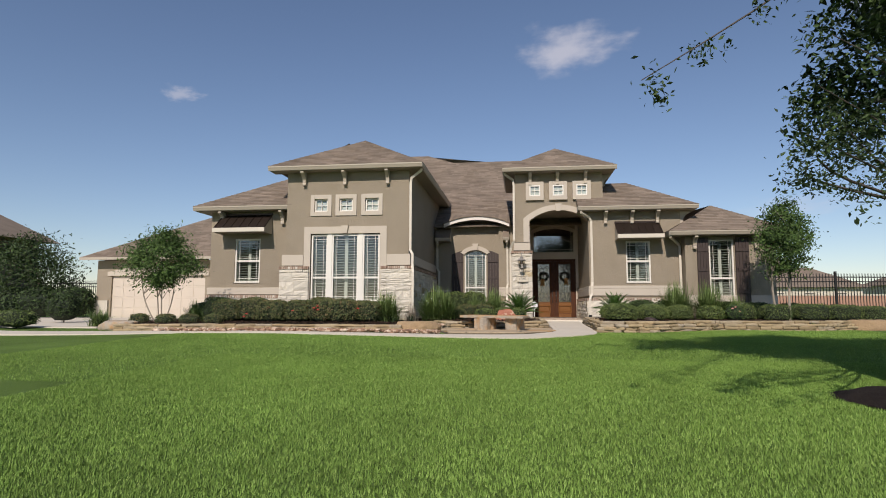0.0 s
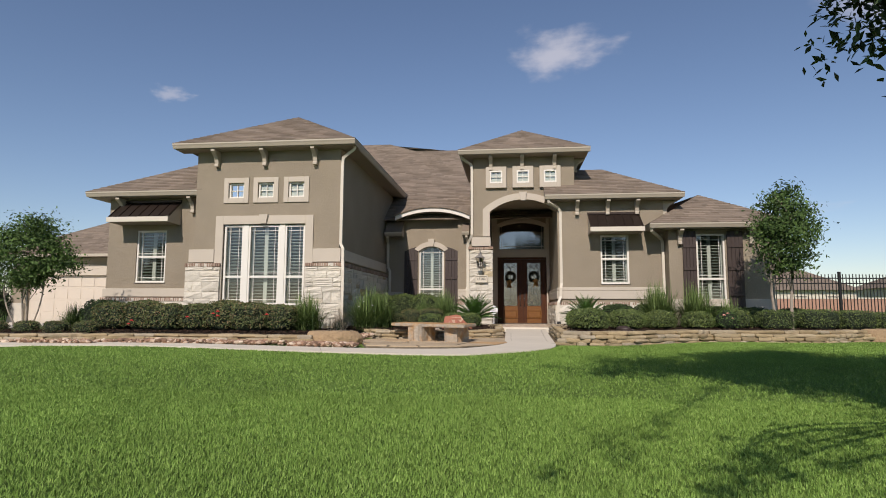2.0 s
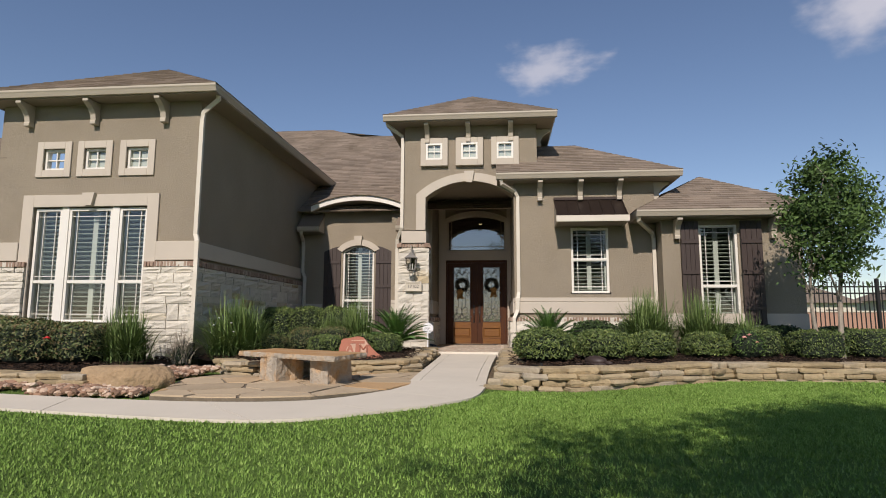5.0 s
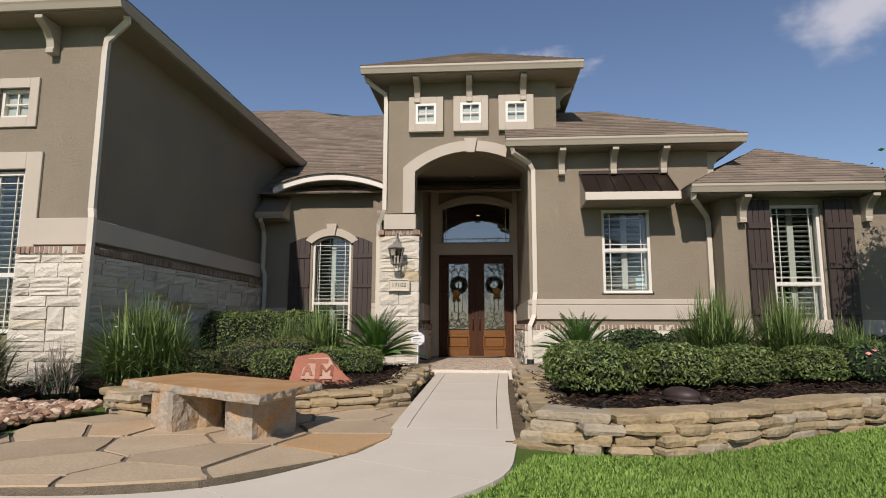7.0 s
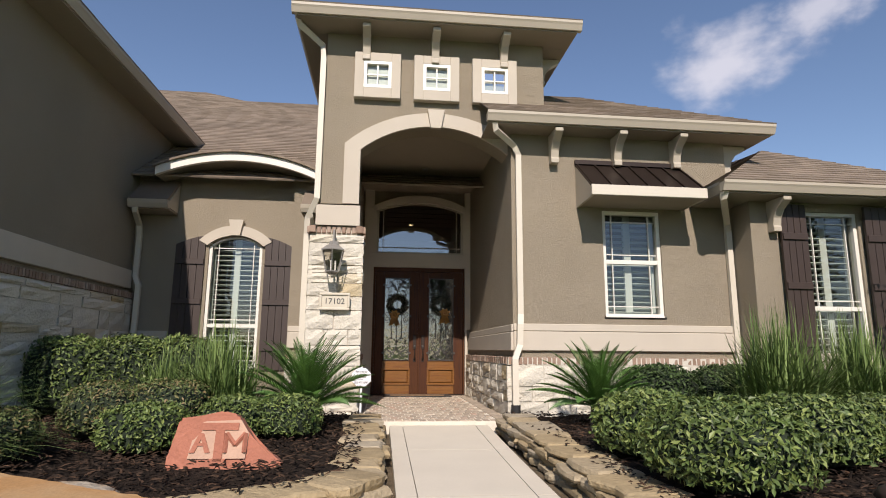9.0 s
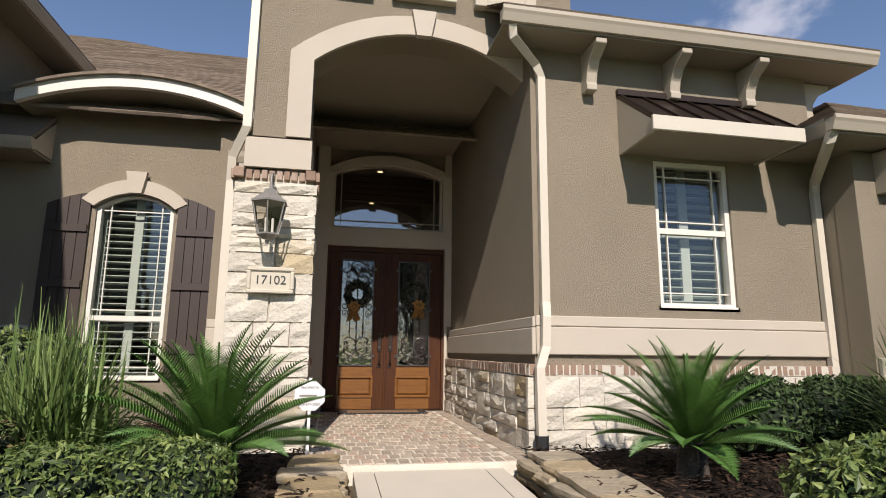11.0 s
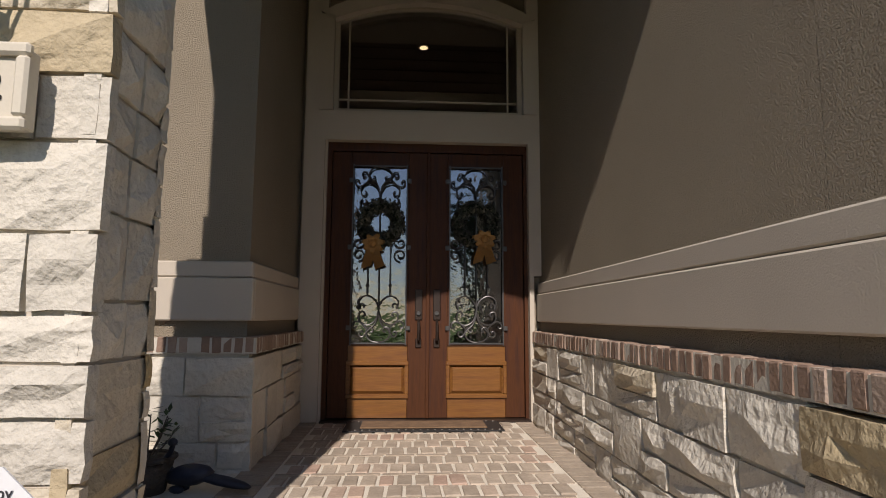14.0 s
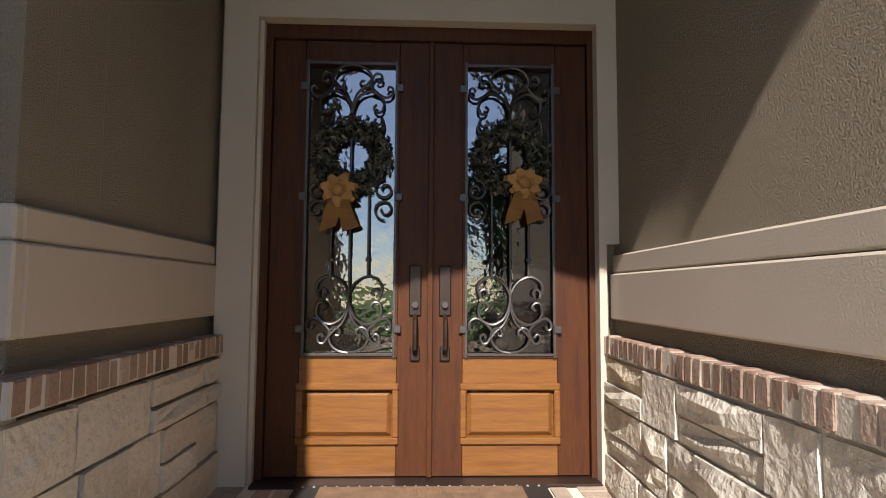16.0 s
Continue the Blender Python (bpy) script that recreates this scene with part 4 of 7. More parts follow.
CORBEL = corbel_mesh()
first = None
for x, y, z, turn in [(-6.85, 17.5, 5.26, 0), (-5.5, 17.5, 5.26, 0), (-4.1, 17.5, 5.26, 0), (0.44, 20.9, 5.81, 0), (1.42, 20.9, 5.81, 0), (2.42, 20.9, 5.81, 0), (3.03, 21.3, 5.81, 90), (-9.85, 17.95, 4.09, 0), (-7.75, 17.95, 4.09, 0),
                      (3.06, 20.65, 4.31, 0), (3.96, 20.65, 4.31, 0), (4.82, 20.65, 4.31, 0), (5.9, 20.2, 3.34, 0), (7.85, 20.2, 3.34, 0), (5.60, 20.75, 4.31, 90)]:
    c = new("corbel", CORBEL)
    c.matrix_world = pose(x, y, z, 0, 0, turn)
    tagged(c, "cream curved stucco eave corbel on the wall", "corbel", "eave corbels")


def awning(x0, x1, yw, yf, zt, zf):
    """A standing-seam metal awning on the wall face yw; its front edge lies at yf, zf."""
    a = thing("awning", "dark bronze standing-seam metal window awning with a cream edge", "awning", "window awnings")
    bm = bmesh.new()
    prism(bm, [(yw, zt), (yf, zf + 0.13), (yf, zf + 0.10), (yw, zt - 0.03)], "x", x0, x1)
    part("roof_sheet", bm, BRONZE, a)
    n = 6
    for k in range(n + 1):
        x = x0 + 0.02 + (x1 - x0 - 0.04) * k / n
        part("seam", prism(bmesh.new(), [(yw, zt), (yw, zt + 0.03), (yf, zf + 0.16), (yf, zf + 0.13)], "x", x - 0.009, x + 0.009), BRONZE, a)
    part("ridge_cap", boxes((x0 - 0.01, x1 + 0.01, yw - 0.05, yw, zt - 0.01, zt + 0.05)), BRONZE, a)
    part("fascia", boxes((x0 - 0.015, x1 + 0.015, yf - 0.03, yf, zf, zf + 0.135), bevel=0.004), PAINT, a, "cream painted front edge")
    for x in (x0, x1 - 0.03):
        part("cheek", prism(bmesh.new(), [(yw, zt - 0.035), (yf, zf + 0.095), (yf, zf), (yw, zf - 0.02)], "x", x, x + 0.03), EAVE, a)
    part("soffit", boxes((x0 + 0.032, x1 - 0.032, yf, yw, zf - 0.004, zf + 0.01)), SOFFIT, a)


awning(3.38, 4.90, 20.648, 20.03, 3.92, 3.31)
awning(-9.9, -8.14, 17.948, 17.33, 4.0, 3.36)


def downspout(pts, label="cream metal downspout running down the wall"):
    d = thing("downspout", label, "downspout", "downspouts")
    bm = bmesh.new()
    P = [Vector(p) for p in pts]
    hw, hd = 0.038, 0.03
    rings = []
    for i, q in enumerate(P):
        dv = (P[min(i + 1, len(P) - 1)] - P[max(i - 1, 0)]).normalized()
        side = Vector((1, 0, 0))
        u = (side - dv * side.dot(dv)).normalized()
        w = dv.cross(u)
        rings.append([bm.verts.new(q + sx * u * hw + sy * w * hd) for sx, sy in ((-1, -1), (-0.5, -1), (-0.4, -0.8), (-0.1, -0.8), (0, -1), (0.1, -0.8), (0.4, -0.8), (0.5, -1), (1, -1), (1, 1), (-1, 1))])
    for r0, r1 in zip(rings, rings[1:]):
        for k in range(11):
            bm.faces.new((r0[k], r0[(k + 1) % 11], r1[(k + 1) % 11], r1[k]))
    bm.faces.new(rings[0])
    bm.faces.new(rings[-1][::-1])
    part("pipe", bm, PAINT, d)
    foot = P[-1]
    part("drain_sleeve", sweep(bmesh.new(), [foot + Vector((0, 0, 0.02)), foot + Vector((0, 0, -0.12)), foot + Vector((0, -0.03, -0.25))], 0.06, 10), RUBBER, d, "black corrugated drain sleeve")
    return d


downspout([(2.18, 20.3, 4.34), (2.20, 20.34, 4.25), (2.50, 20.57, 4.12), (2.56, 20.605, 4.0), (2.56, 20.605, 1.82), (2.54, 20.54, 1.68), (2.53, 20.54, 1.42), (2.45, 20.48, 1.24), (2.45, 20.46, 0.66)])
downspout([(5.06, 19.85, 3.38), (5.06, 19.9, 3.30), (5.50, 20.55, 3.12), (5.54, 20.61, 3.02), (5.54, 20.60, 0.7)])
downspout([(-2.99, 17.3, 5.28), (-3.01, 17.35, 5.22), (-3.33, 17.44, 5.02), (-3.36, 17.46, 4.85), (-3.36, 17.46, 2.72), (-3.27, 17.36, 2.58), (-3.27, 17.36, 2.26), (-3.25, 17.33, 2.02), (-3.25, 17.32, 0.75)])
downspout([(-0.50, 20.6, 5.85), (-0.48, 20.65, 5.78), (-0.18, 20.86, 5.6), (-0.16, 20.86, 5.4), (-0.16, 20.86, 3.36), (-0.29, 21.0, 3.12), (-0.30, 21.06, 2.9), (-0.30, 21.08, 0.72)])
downspout([(-3.24, 22.62, 3.6), (-3.25, 22.64, 3.52), (-3.30, 22.98, 3.36), (-3.30, 23.03, 3.2), (-3.30, 23.03, 2.5), (-3.22, 22.98, 2.35), (-3.22, 22.98, 0.7)])
downspout([(-0.47, 22.62, 3.6), (-0.47, 22.64, 3.52), (-0.45, 22.86, 3.38), (-0.45, 22.91, 3.25), (-0.45, 22.91, 1.84), (-0.47, 22.86, 1.70), (-0.47, 22.86, 1.37), (-0.49, 22.80, 1.2), (-0.49, 22.79, 0.72)])


def board_shutter(x0, x1, z0, z1, y, curve=0):
    """A board-and-batten shutter; curve 1 or -1 lets its head rise towards the right or left."""
    s = thing("board_shutter", "dark brown board-and-batten shutter beside a window", "shutter", "board shutters")
    n = 4
    w = (x1 - x0) / n
    for k in range(n):
        a, b = x0 + k * w + 0.004, x0 + (k + 1) * w - 0.004
        f = lambda x: z1 - (0.16 * (((x1 - x) if curve > 0 else (x - x0)) / (x1 - x0)) ** 1.6 if curve else 0)
        part("board", prism(bmesh.new(), [(a, z0), (b, z0), (b, f(b)), (a, f(a))], "y", y - 0.035, y), BROWN, s)
    for z in (z0 + (z1 - z0) * 0.16, z0 + (z1 - z0) * 0.5, z0 + (z1 - z0) * 0.80):
        part("batten", boxes((x0 + 0.01, x1 - 0.01, y - 0.06, y - 0.035, z - 0.045, z + 0.045), bevel=0.004), BROWN, s)


board_shutter(-2.72, -2.24, 1.0, 3.22, 23.095, 1)
board_shutter(-1.26, -0.80, 1.0, 3.22, 23.095, -1)
board_shutter(5.97, 6.34, 1.12, 3.30, 20.145)
board_shutter(7.19, 7.62, 1.12, 3.30, 20.145)

# ---- front doors ----
casing = structure("door_casing", boxes((0.36, 0.54, 24.36, 24.448, 0.46, 4.5), (2.40, 2.468, 24.36, 24.448, 1.75, 4.5), (2.36, 2.40, 24.36, 24.448, 0.46, 4.5), (0.54, 2.36, 24.36, 24.448, 2.95, 3.22), (0.52, 0.56, 24.40, 24.7, 0.46, 2.99), (2.36, 2.42, 24.45, 24.7, 0.46, 2.99)), TRIM, "pale stucco door surround")
bm = bmesh.new()
ip, op = arch_pts(0.60, 2.32, 4.08, 0.18, 14), arch_pts(0.48, 2.44, 4.14, 0.27, 14)
for k in range(14):
    prism(bm, [ip[k], ip[k + 1], op[k + 1], op[k]], "y", 24.34, 24.45)
box(bm, 0.48, 0.60, 24.34, 24.45, 3.22, 4.12)
box(bm, 2.32, 2.44, 24.34, 24.45, 3.22, 4.12)
structure("transom_casing", bm, TRIM, "pale stucco arched transom surround")
tr = thing("window_14", "arched dark transom window over the front doors", "window", kind="structure")
bm = bmesh.new()
ip2 = arch_pts(0.64, 2.28, 4.08, 0.16, 14)
for k in range(14):
    prism(bm, [ip2[k], ip2[k + 1], ip[k + 1], ip[k]], "y", 24.42, 24.48)
box(bm, 0.60, 0.64, 24.42, 24.48, 3.22, 4.09)
box(bm, 2.28, 2.32, 24.42, 24.48, 3.22, 4.09)
box(bm, 0.64, 2.28, 24.42, 24.48, 3.22, 3.26)
part("window_frame", bm, EAVE, tr)
part("muntin", boxes((0.72, 0.735, 24.44, 24.46, 3.26, 4.12), (2.185, 2.20, 24.44, 24.46, 3.26, 4.12), (0.64, 2.28, 24.441, 24.459, 3.345, 3.36)), EAVE, tr)
bm = bmesh.new()
bm.faces.new([bm.verts.new((px, 24.462, pz)) for px, pz in [(0.62, 3.24), (2.30, 3.24)] + arch_pts(0.62, 2.30, 4.08, 0.17, 14)[::-1]])
p = part("pane", bm, TRANSOMGLASS, tr)
p.visible_shadow = False

structure("door_threshold", boxes((0.56, 2.36, 24.34, 24.62, 0.455, 0.515), bevel=0.006), BRONZE, "dark bronze door threshold")
frame_bm = boxes((0.56, 0.60, 24.44, 24.56, 0.5, 2.99), (2.33, 2.37, 24.44, 24.56, 0.5, 2.99), (0.60, 2.33, 24.44, 24.56, 2.873, 2.95))
structure("door_frame", frame_bm, WOODSHADE, "stained wooden door frame darkened for porch shade")


def scroll(bm, cx, cz, r, turns, start, hand, y, rad=0.0075, shrink=0.25):
    """A flat wrought-iron spiral about (cx, cz), from radius r inwards."""
    n = int(18 * turns) + 2
    pts = []
    for k in range(n + 1):
        f = k / n
        rr = r * (1 - (1 - shrink) * f)
        a = start + hand * 2 * math.pi * turns * f
        pts.append((cx + rr * math.cos(a), y, cz + rr * math.sin(a)))
    sweep(bm, pts, rad, 5)
    return pts


def smooth(pts, n=4):
    """Points along a rounded line through the given ones."""
    v = [Vector(p) for p in pts]
    v = [v[0] * 2 - v[1]] + v + [v[-1] * 2 - v[-2]]
    out = []
    for a, b, c, d in zip(v, v[1:], v[2:], v[3:]):
        for k in range(n):
            t = k / n
            out.append(0.5 * (2 * b + (c - a) * t + (2 * a - 5 * b + 4 * c - d) * t * t + (3 * b - a - 3 * c + d) * t ** 3))
    out.append(v[-2])
    return out


# half of the iron lyre: the open ring, the leg, the side arm and the foot
LYRE = [
    [(64, 132), (60, 140), (68, 148), (79, 142), (78, 128), (86, 150), (76, 168), (50, 177), (22, 166), (5, 145), (0, 122), (12, 88), (30, 73), (50, 68), (72, 76), (84, 92), (80, 114), (66, 117), (58, 107), (66, 99)],
    [(0, 122), (4, 95), (16, 70), (36, 54), (52, 38), (62, 26), (75, 27), (79, 40), (70, 46), (64, 39)],
    [(44, 46), (56, 62), (74, 76), (92, 82), (106, 74), (108, 60), (98, 56), (93, 65)],
    [(0, 4), (24, 8), (43, 20), (51, 38), (46, 55), (33, 61), (22, 53), (24, 43), (33, 44)],
]


def door_leaf(name, x0, x1, label, hand):
    """One glazed door leaf; hand 1 has its handle at the right edge."""
    d = thing(name, label, "door", "front doors", kind="structure")
    z0, z1, y = 0.52, 2.868, 24.46
    g0, g1, gz0, gz1 = x0 + 0.17, x1 - 0.17, 1.14, 2.755
    part("stile", boxes((x0, g0, y, y + 0.05, z0, z1), bevel=0.003), WOODSHADE, d)
    part("stile", boxes((g1, x1, y, y + 0.05, z0, z1), bevel=0.003), WOODSHADE, d)
    # the top rail takes the shaded tone, the lower rails the sunlit one
    for a, b in ((z0, z0 + 0.18), (gz0 - 0.15, gz0), (gz1, z1)):
        part("rail", boxes((g0 + 0.001, g1 - 0.001, y + 0.001, y + 0.049, a, b), bevel=0.003), WOODSHADE if b == z1 else WOODSUN, d, "stained wooden rail coloured golden as if sunlit" if b != z1 else "")
    pz0, pz1 = z0 + 0.18, gz0 - 0.15
    pan = part("panel", boxes((g0 + 0.001, g1 - 0.001, y + 0.02, y + 0.04, pz0, pz1)), WOODSUN, d, "raised wooden panel coloured golden as if sunlit")
    part("panel_moulding", boxes((g0 - 0.012, g1 + 0.012, y - 0.018, y + 0.0, pz0 - 0.015, pz0 + 0.022), (g0 - 0.012, g1 + 0.012, y - 0.018, y, pz1 - 0.022, pz1 + 0.015), (g0 - 0.012, g0 + 0.022, y - 0.0175, y, pz0 + 0.022, pz1 - 0.022), (g1 - 0.022, g1 + 0.012, y - 0.0175, y, pz0 + 0.022, pz1 - 0.022), bevel=0.006), WOODSUN, pan)
    bm = bmesh.new()
    a, b, c, e = g0 + 0.05, g1 - 0.05, pz0 + 0.05, pz1 - 0.05
    o = [bm.verts.new(q) for q in ((a - 0.025, y + 0.02, c - 0.025), (b + 0.025, y + 0.02, c - 0.025), (b + 0.025, y + 0.02, e + 0.025), (a - 0.025, y + 0.02, e + 0.025))]
    i = [bm.verts.new(q) for q in ((a, y + 0.002, c), (b, y + 0.002, c), (b, y + 0.002, e), (a, y + 0.002, e))]
    for k in range(4):
        bm.faces.new((o[k], o[(k + 1) % 4], i[(k + 1) % 4], i[k]))
    bm.faces.new(i)
    part("raised_field", bm, WOODSUN, pan)
    part("glass_bead", boxes((g0, g0 + 0.018, y - 0.012, y + 0.03, gz0, gz1), (g1 - 0.018, g1, y - 0.012, y + 0.03, gz0, gz1), (g0 + 0.018, g1 - 0.018, y - 0.012, y + 0.03, gz0, gz0 + 0.018), (g0 + 0.018, g1 - 0.018, y - 0.012, y + 0.03, gz1 - 0.018, gz1)), WOODSHADE, d)
    gl = part("pane", sheet(g0, g1, y + 0.022, gz0, gz1), DOORGLASS, d, "rippled door glass")
    gl.visible_shadow = False
    # wrought-iron grille
    grille = part("grille", boxes((g0 + 0.012, g0 + 0.024, y - 0.02, y - 0.008, gz0, gz1), (g1 - 0.024, g1 - 0.012, y - 0.02, y - 0.008, gz0, gz1), (g0 + 0.02, g1 - 0.02, y - 0.02, y - 0.008, gz0 + 0.01, gz0 + 0.022), (g0 + 0.02, g1 - 0.02, y - 0.02, y - 0.008, gz1 - 0.022, gz1 - 0.01)), IRON, d, "black wrought-iron scroll grille")
    cx, gy = (g0 + g1) / 2, y - 0.016
    for sgn in (-1, 1):
        bm = bmesh.new()
        for base, up in ((gz0 + 0.015, 1), (gz1 - 0.015, -1)):
            for bend in LYRE:
                sweep(bm, smooth([(cx + sgn * 0.00205 * p, gy, base + up * 0.00235 * q) for p, q in bend]), 0.0075, 5)
        # middle side scrolls
        scroll(bm, cx + sgn * 0.185, gz0 + 0.90, 0.06, 1.3, math.pi / 2, sgn, gy)
        scroll(bm, cx + sgn * 0.185, gz0 + 0.79, 0.06, 1.3, -math.pi / 2, -sgn, gy)
        part("scrollwork", bm, IRON, grille)
    for x, a, b in ((cx, gz0 + 0.28, gz1 - 0.28), (cx - 0.1, gz0 + 0.43, gz1 - 0.43), (cx + 0.1, gz0 + 0.43, gz1 - 0.43)):
        bm = sweep(bmesh.new(), [(x, gy, a), (x, gy, b)], 0.007, 6)
        if x != cx:
            bmesh.ops.create_icosphere(bm, subdivisions=1, radius=0.018, matrix=Matrix.Translation((x, gy, gz0 + 0.52)))
        part("bar", bm, IRON, grille)
    for z in (gz0 + 0.15, gz0 + 0.86, gz1 - 0.15):
        part("clip", boxes((g0 - 0.02, g0 + 0.02, y - 0.026, y, z - 0.02, z + 0.02), (g1 - 0.02, g1 + 0.02, y - 0.026, y, z - 0.02, z + 0.02), bevel=0.003), IRON, grille)
    # handle set
    hx = x1 - 0.075 if hand > 0 else x0 + 0.075
    hs = part("handle_set", boxes((hx - 0.033, hx + 0.033, y - 0.014, y, 1.36, 1.63), bevel=0.006), BRONZE, d, "dark bronze handle set")
    part("grip", sweep(bmesh.new(), [(hx, y - 0.015, 1.36), (hx, y - 0.06, 1.335), (hx, y - 0.068, 1.26), (hx, y - 0.06, 1.19), (hx, y - 0.012, 1.165)], 0.013, 7), BRONZE, hs)
    part("grip_foot", boxes((hx - 0.027, hx + 0.027, y - 0.016, y, 1.12, 1.2), bevel=0.006), BRONZE, hs)
    bm = bmesh.new()
    bmesh.ops.create_cone(bm, cap_ends=True, segments=14, radius1=0.02, radius2=0.017, depth=0.02, matrix=Matrix.Translation((hx, y - 0.022, 1.42)) @ Matrix.Rotation(math.pi / 2, 4, "X"))
    part("lock_cylinder", bm, IRON, hs)
    return d


door_leaf("door_1", 0.605, 1.462, "stained wooden entry door with arched iron grille glass", 1)
door_leaf("door_2", 1.472, 2.325, "stained wooden entry door with iron scroll grille glass", -1)
structure("door_astragal", boxes((1.452, 1.482, 24.437, 24.458, 0.52, 2.868), bevel=0.004), WOODSHADE, "wooden meeting strip between the doors")


def leaf_cloud(centres, size, count, rnd, lean=1.0):
    """Vertices and faces of folded leaf shapes: centres is a function that gives a place and an outward direction."""
    verts, faces = [], []
    for _ in range(count):
        p, nrm = centres()
        s = size * rnd.uniform(0.65, 1.3)
        d = Vector((rnd.gauss(0, 1), rnd.gauss(0, 1), rnd.gauss(0, 1) + 0.3)) * lean + nrm
        d.normalize()
        t = d.cross(Vector((rnd.gauss(0, 1), rnd.gauss(0, 1), rnd.gauss(0, 1)))).normalized()
        b = d.cross(t)
        k = len(verts)
        verts += [p - t * s, p + b * s * 0.42 + d * s * 0.12, p + t * s, p - b * s * 0.42 + d * s * 0.12]
        faces += [(k, k + 1, k + 2), (k, k + 2, k + 3)]
    return verts, faces


def raw_part(name, verts, faces, mat, parent=None, label=""):
    me = bpy.data.meshes.new(name)
    me.from_pydata([tuple(v) for v in verts], [], faces)
    me.materials.append(mat)
    ob = new(name, me)
    if parent is not None:
        ob.parent = parent
    if label:
        ob["label"] = label
    return ob


def wreath(x, z, y, bow_x, bow_z):
    rnd = random.Random(int(x * 100))
    w = thing("wreath", "dark dried leaf wreath with a gold bow on door glass", "wreath", "door wreaths")

    def spot():
        a, b = rnd.uniform(0, 2 * math.pi), rnd.uniform(0, 2 * math.pi)
        r = 0.155 + 0.055 * math.cos(b) * rnd.uniform(0.5, 1.25)
        q = Vector((x + r * math.cos(a), y - 0.03 + 0.05 * math.sin(b), z + r * math.sin(a)))
        return q, Vector((math.cos(a) * math.cos(b), math.sin(b) - 0.4, math.sin(a) * math.cos(b)))
    v, f = leaf_cloud(spot, 0.021, 1500, rnd)
    raw_part("leaf_ring", v, f, WREATHLEAF, w)
    ringp = [(x + 0.155 * math.cos(a), y - 0.02, z + 0.155 * math.sin(a)) for a in [2 * math.pi * k / 24 for k in range(25)]]
    # ring coloured near black for the shade between the wreath leaves
    part("core_ring", sweep(bmesh.new(), ringp, 0.03, 6), SHADECORE, w)
    bp = part("bow", sweep(bmesh.new(), [(bow_x - 0.012, y - 0.09, bow_z), (bow_x, y - 0.105, bow_z), (bow_x + 0.012, y - 0.09, bow_z)], 0.026, 7), RIBBON, w, "gold burlap bow")
    for k in range(7):
        a = 2 * math.pi * (k + 0.25) / 7
        c, s_ = math.cos(a), math.sin(a)
        rr_ = rnd.uniform(0.095, 0.12)
        prof = [(0.0, -0.085), (0.45, -0.135), (0.85, -0.13), (1.0, -0.10), (0.8, -0.07), (0.4, -0.065), (0.0, -0.075)]
        bm = bmesh.new()
        rows = []
        for f, dy in prof:
            wd = 0.012 + 0.022 * math.sin(math.pi * min(1, f + 0.12))
            q = Vector((bow_x + c * rr_ * f, y + dy, bow_z + s_ * rr_ * f * 0.85))
            side = Vector((-s_, 0.1, c)) * wd
            rows.append((bm.verts.new(q - side), bm.verts.new(q + side)))
        for m_, n_ in zip(rows, rows[1:]):
            bm.faces.new((m_[0], m_[1], n_[1], n_[0]))
        part("loop", bm, RIBBON, bp)
    bmk = bmesh.new()
    bmesh.ops.create_icosphere(bmk, subdivisions=2, radius=0.03, matrix=Matrix.Translation((bow_x, y - 0.11, bow_z)))
    part("knot", bmk, RIBBON, bp)
    for dx, ln in ((-0.045, 0.2), (0.05, 0.2)):
        bm = bmesh.new()
        rows = []
        for k in range(5):
            t = k / 4
            q = Vector((bow_x + dx * t * 1.3, y - 0.085 - 0.02 * math.sin(t * 5), bow_z - ln * t))
            rows.append((bm.verts.new(q + Vector((-0.036 - 0.008 * t, 0, 0.0 if k < 4 else -0.02))), bm.verts.new(q + Vector((0.036 + 0.008 * t, 0.004, 0.012 if k == 4 else 0)))))
        for m, n in zip(rows, rows[1:]):
            bm.faces.new((m[0], m[1], n[1], n[0]))
        r = bmesh.ops.solidify(bm, geom=list(bm.faces), thickness=0.003)
        part("ribbon_tail", bm, RIBBON, bp)


wreath(1.04, 2.22, 24.45, 0.98, 2.02)
wreath(1.90, 2.22, 24.45, 1.96, 2.07)

# door mat
mt = thing("door_mat", "brown coir door mat with a dark rubber border on the bricks", "door mat", at=(0, 0, 0))
part("border", boxes((0.80, 2.06, 23.92, 24.34, 0.508, 0.518), bevel=0.003), RUBBER, mt, "dark studded rubber border")
part("coir_pad", boxes((0.93, 1.93, 24.0, 24.28, 0.519, 0.531), bevel=0.003), MATCOIR, mt)
for k in range(22):
    for yy in (23.95, 24.31):
        bm = bmesh.new()
        bmesh.ops.create_cone(bm, cap_ends=True, segments=6, radius1=0.008, radius2=0.005, depth=0.006, matrix=Matrix.Translation((0.84 + k * 0.0562, yy, 0.521)))
        part("stud", bm, PEWTER, mt)

# ---- lantern, number plate, sign ----
lan = thing("wall_lantern", "weathered pewter wall lantern with clear glass on the pillar", "wall lantern")
LX, LY = 0.10, 20.68
part("back_plate", boxes((LX - 0.05, LX + 0.05, 20.85, 20.885, 2.50, 2.78), bevel=0.01), PEWTER, lan)
hook = [(LX, 20.86, 2.70)] + [(LX, 20.86 - 0.09 * (1 - math.cos(a)), 2.79 + 0.12 * math.sin(a)) for a in [math.pi * k / 9 for k in range(10)]] + [(LX, LY, 2.72)]
part("scroll_arm", sweep(bmesh.new(), hook, 0.012, 7), PEWTER, lan)


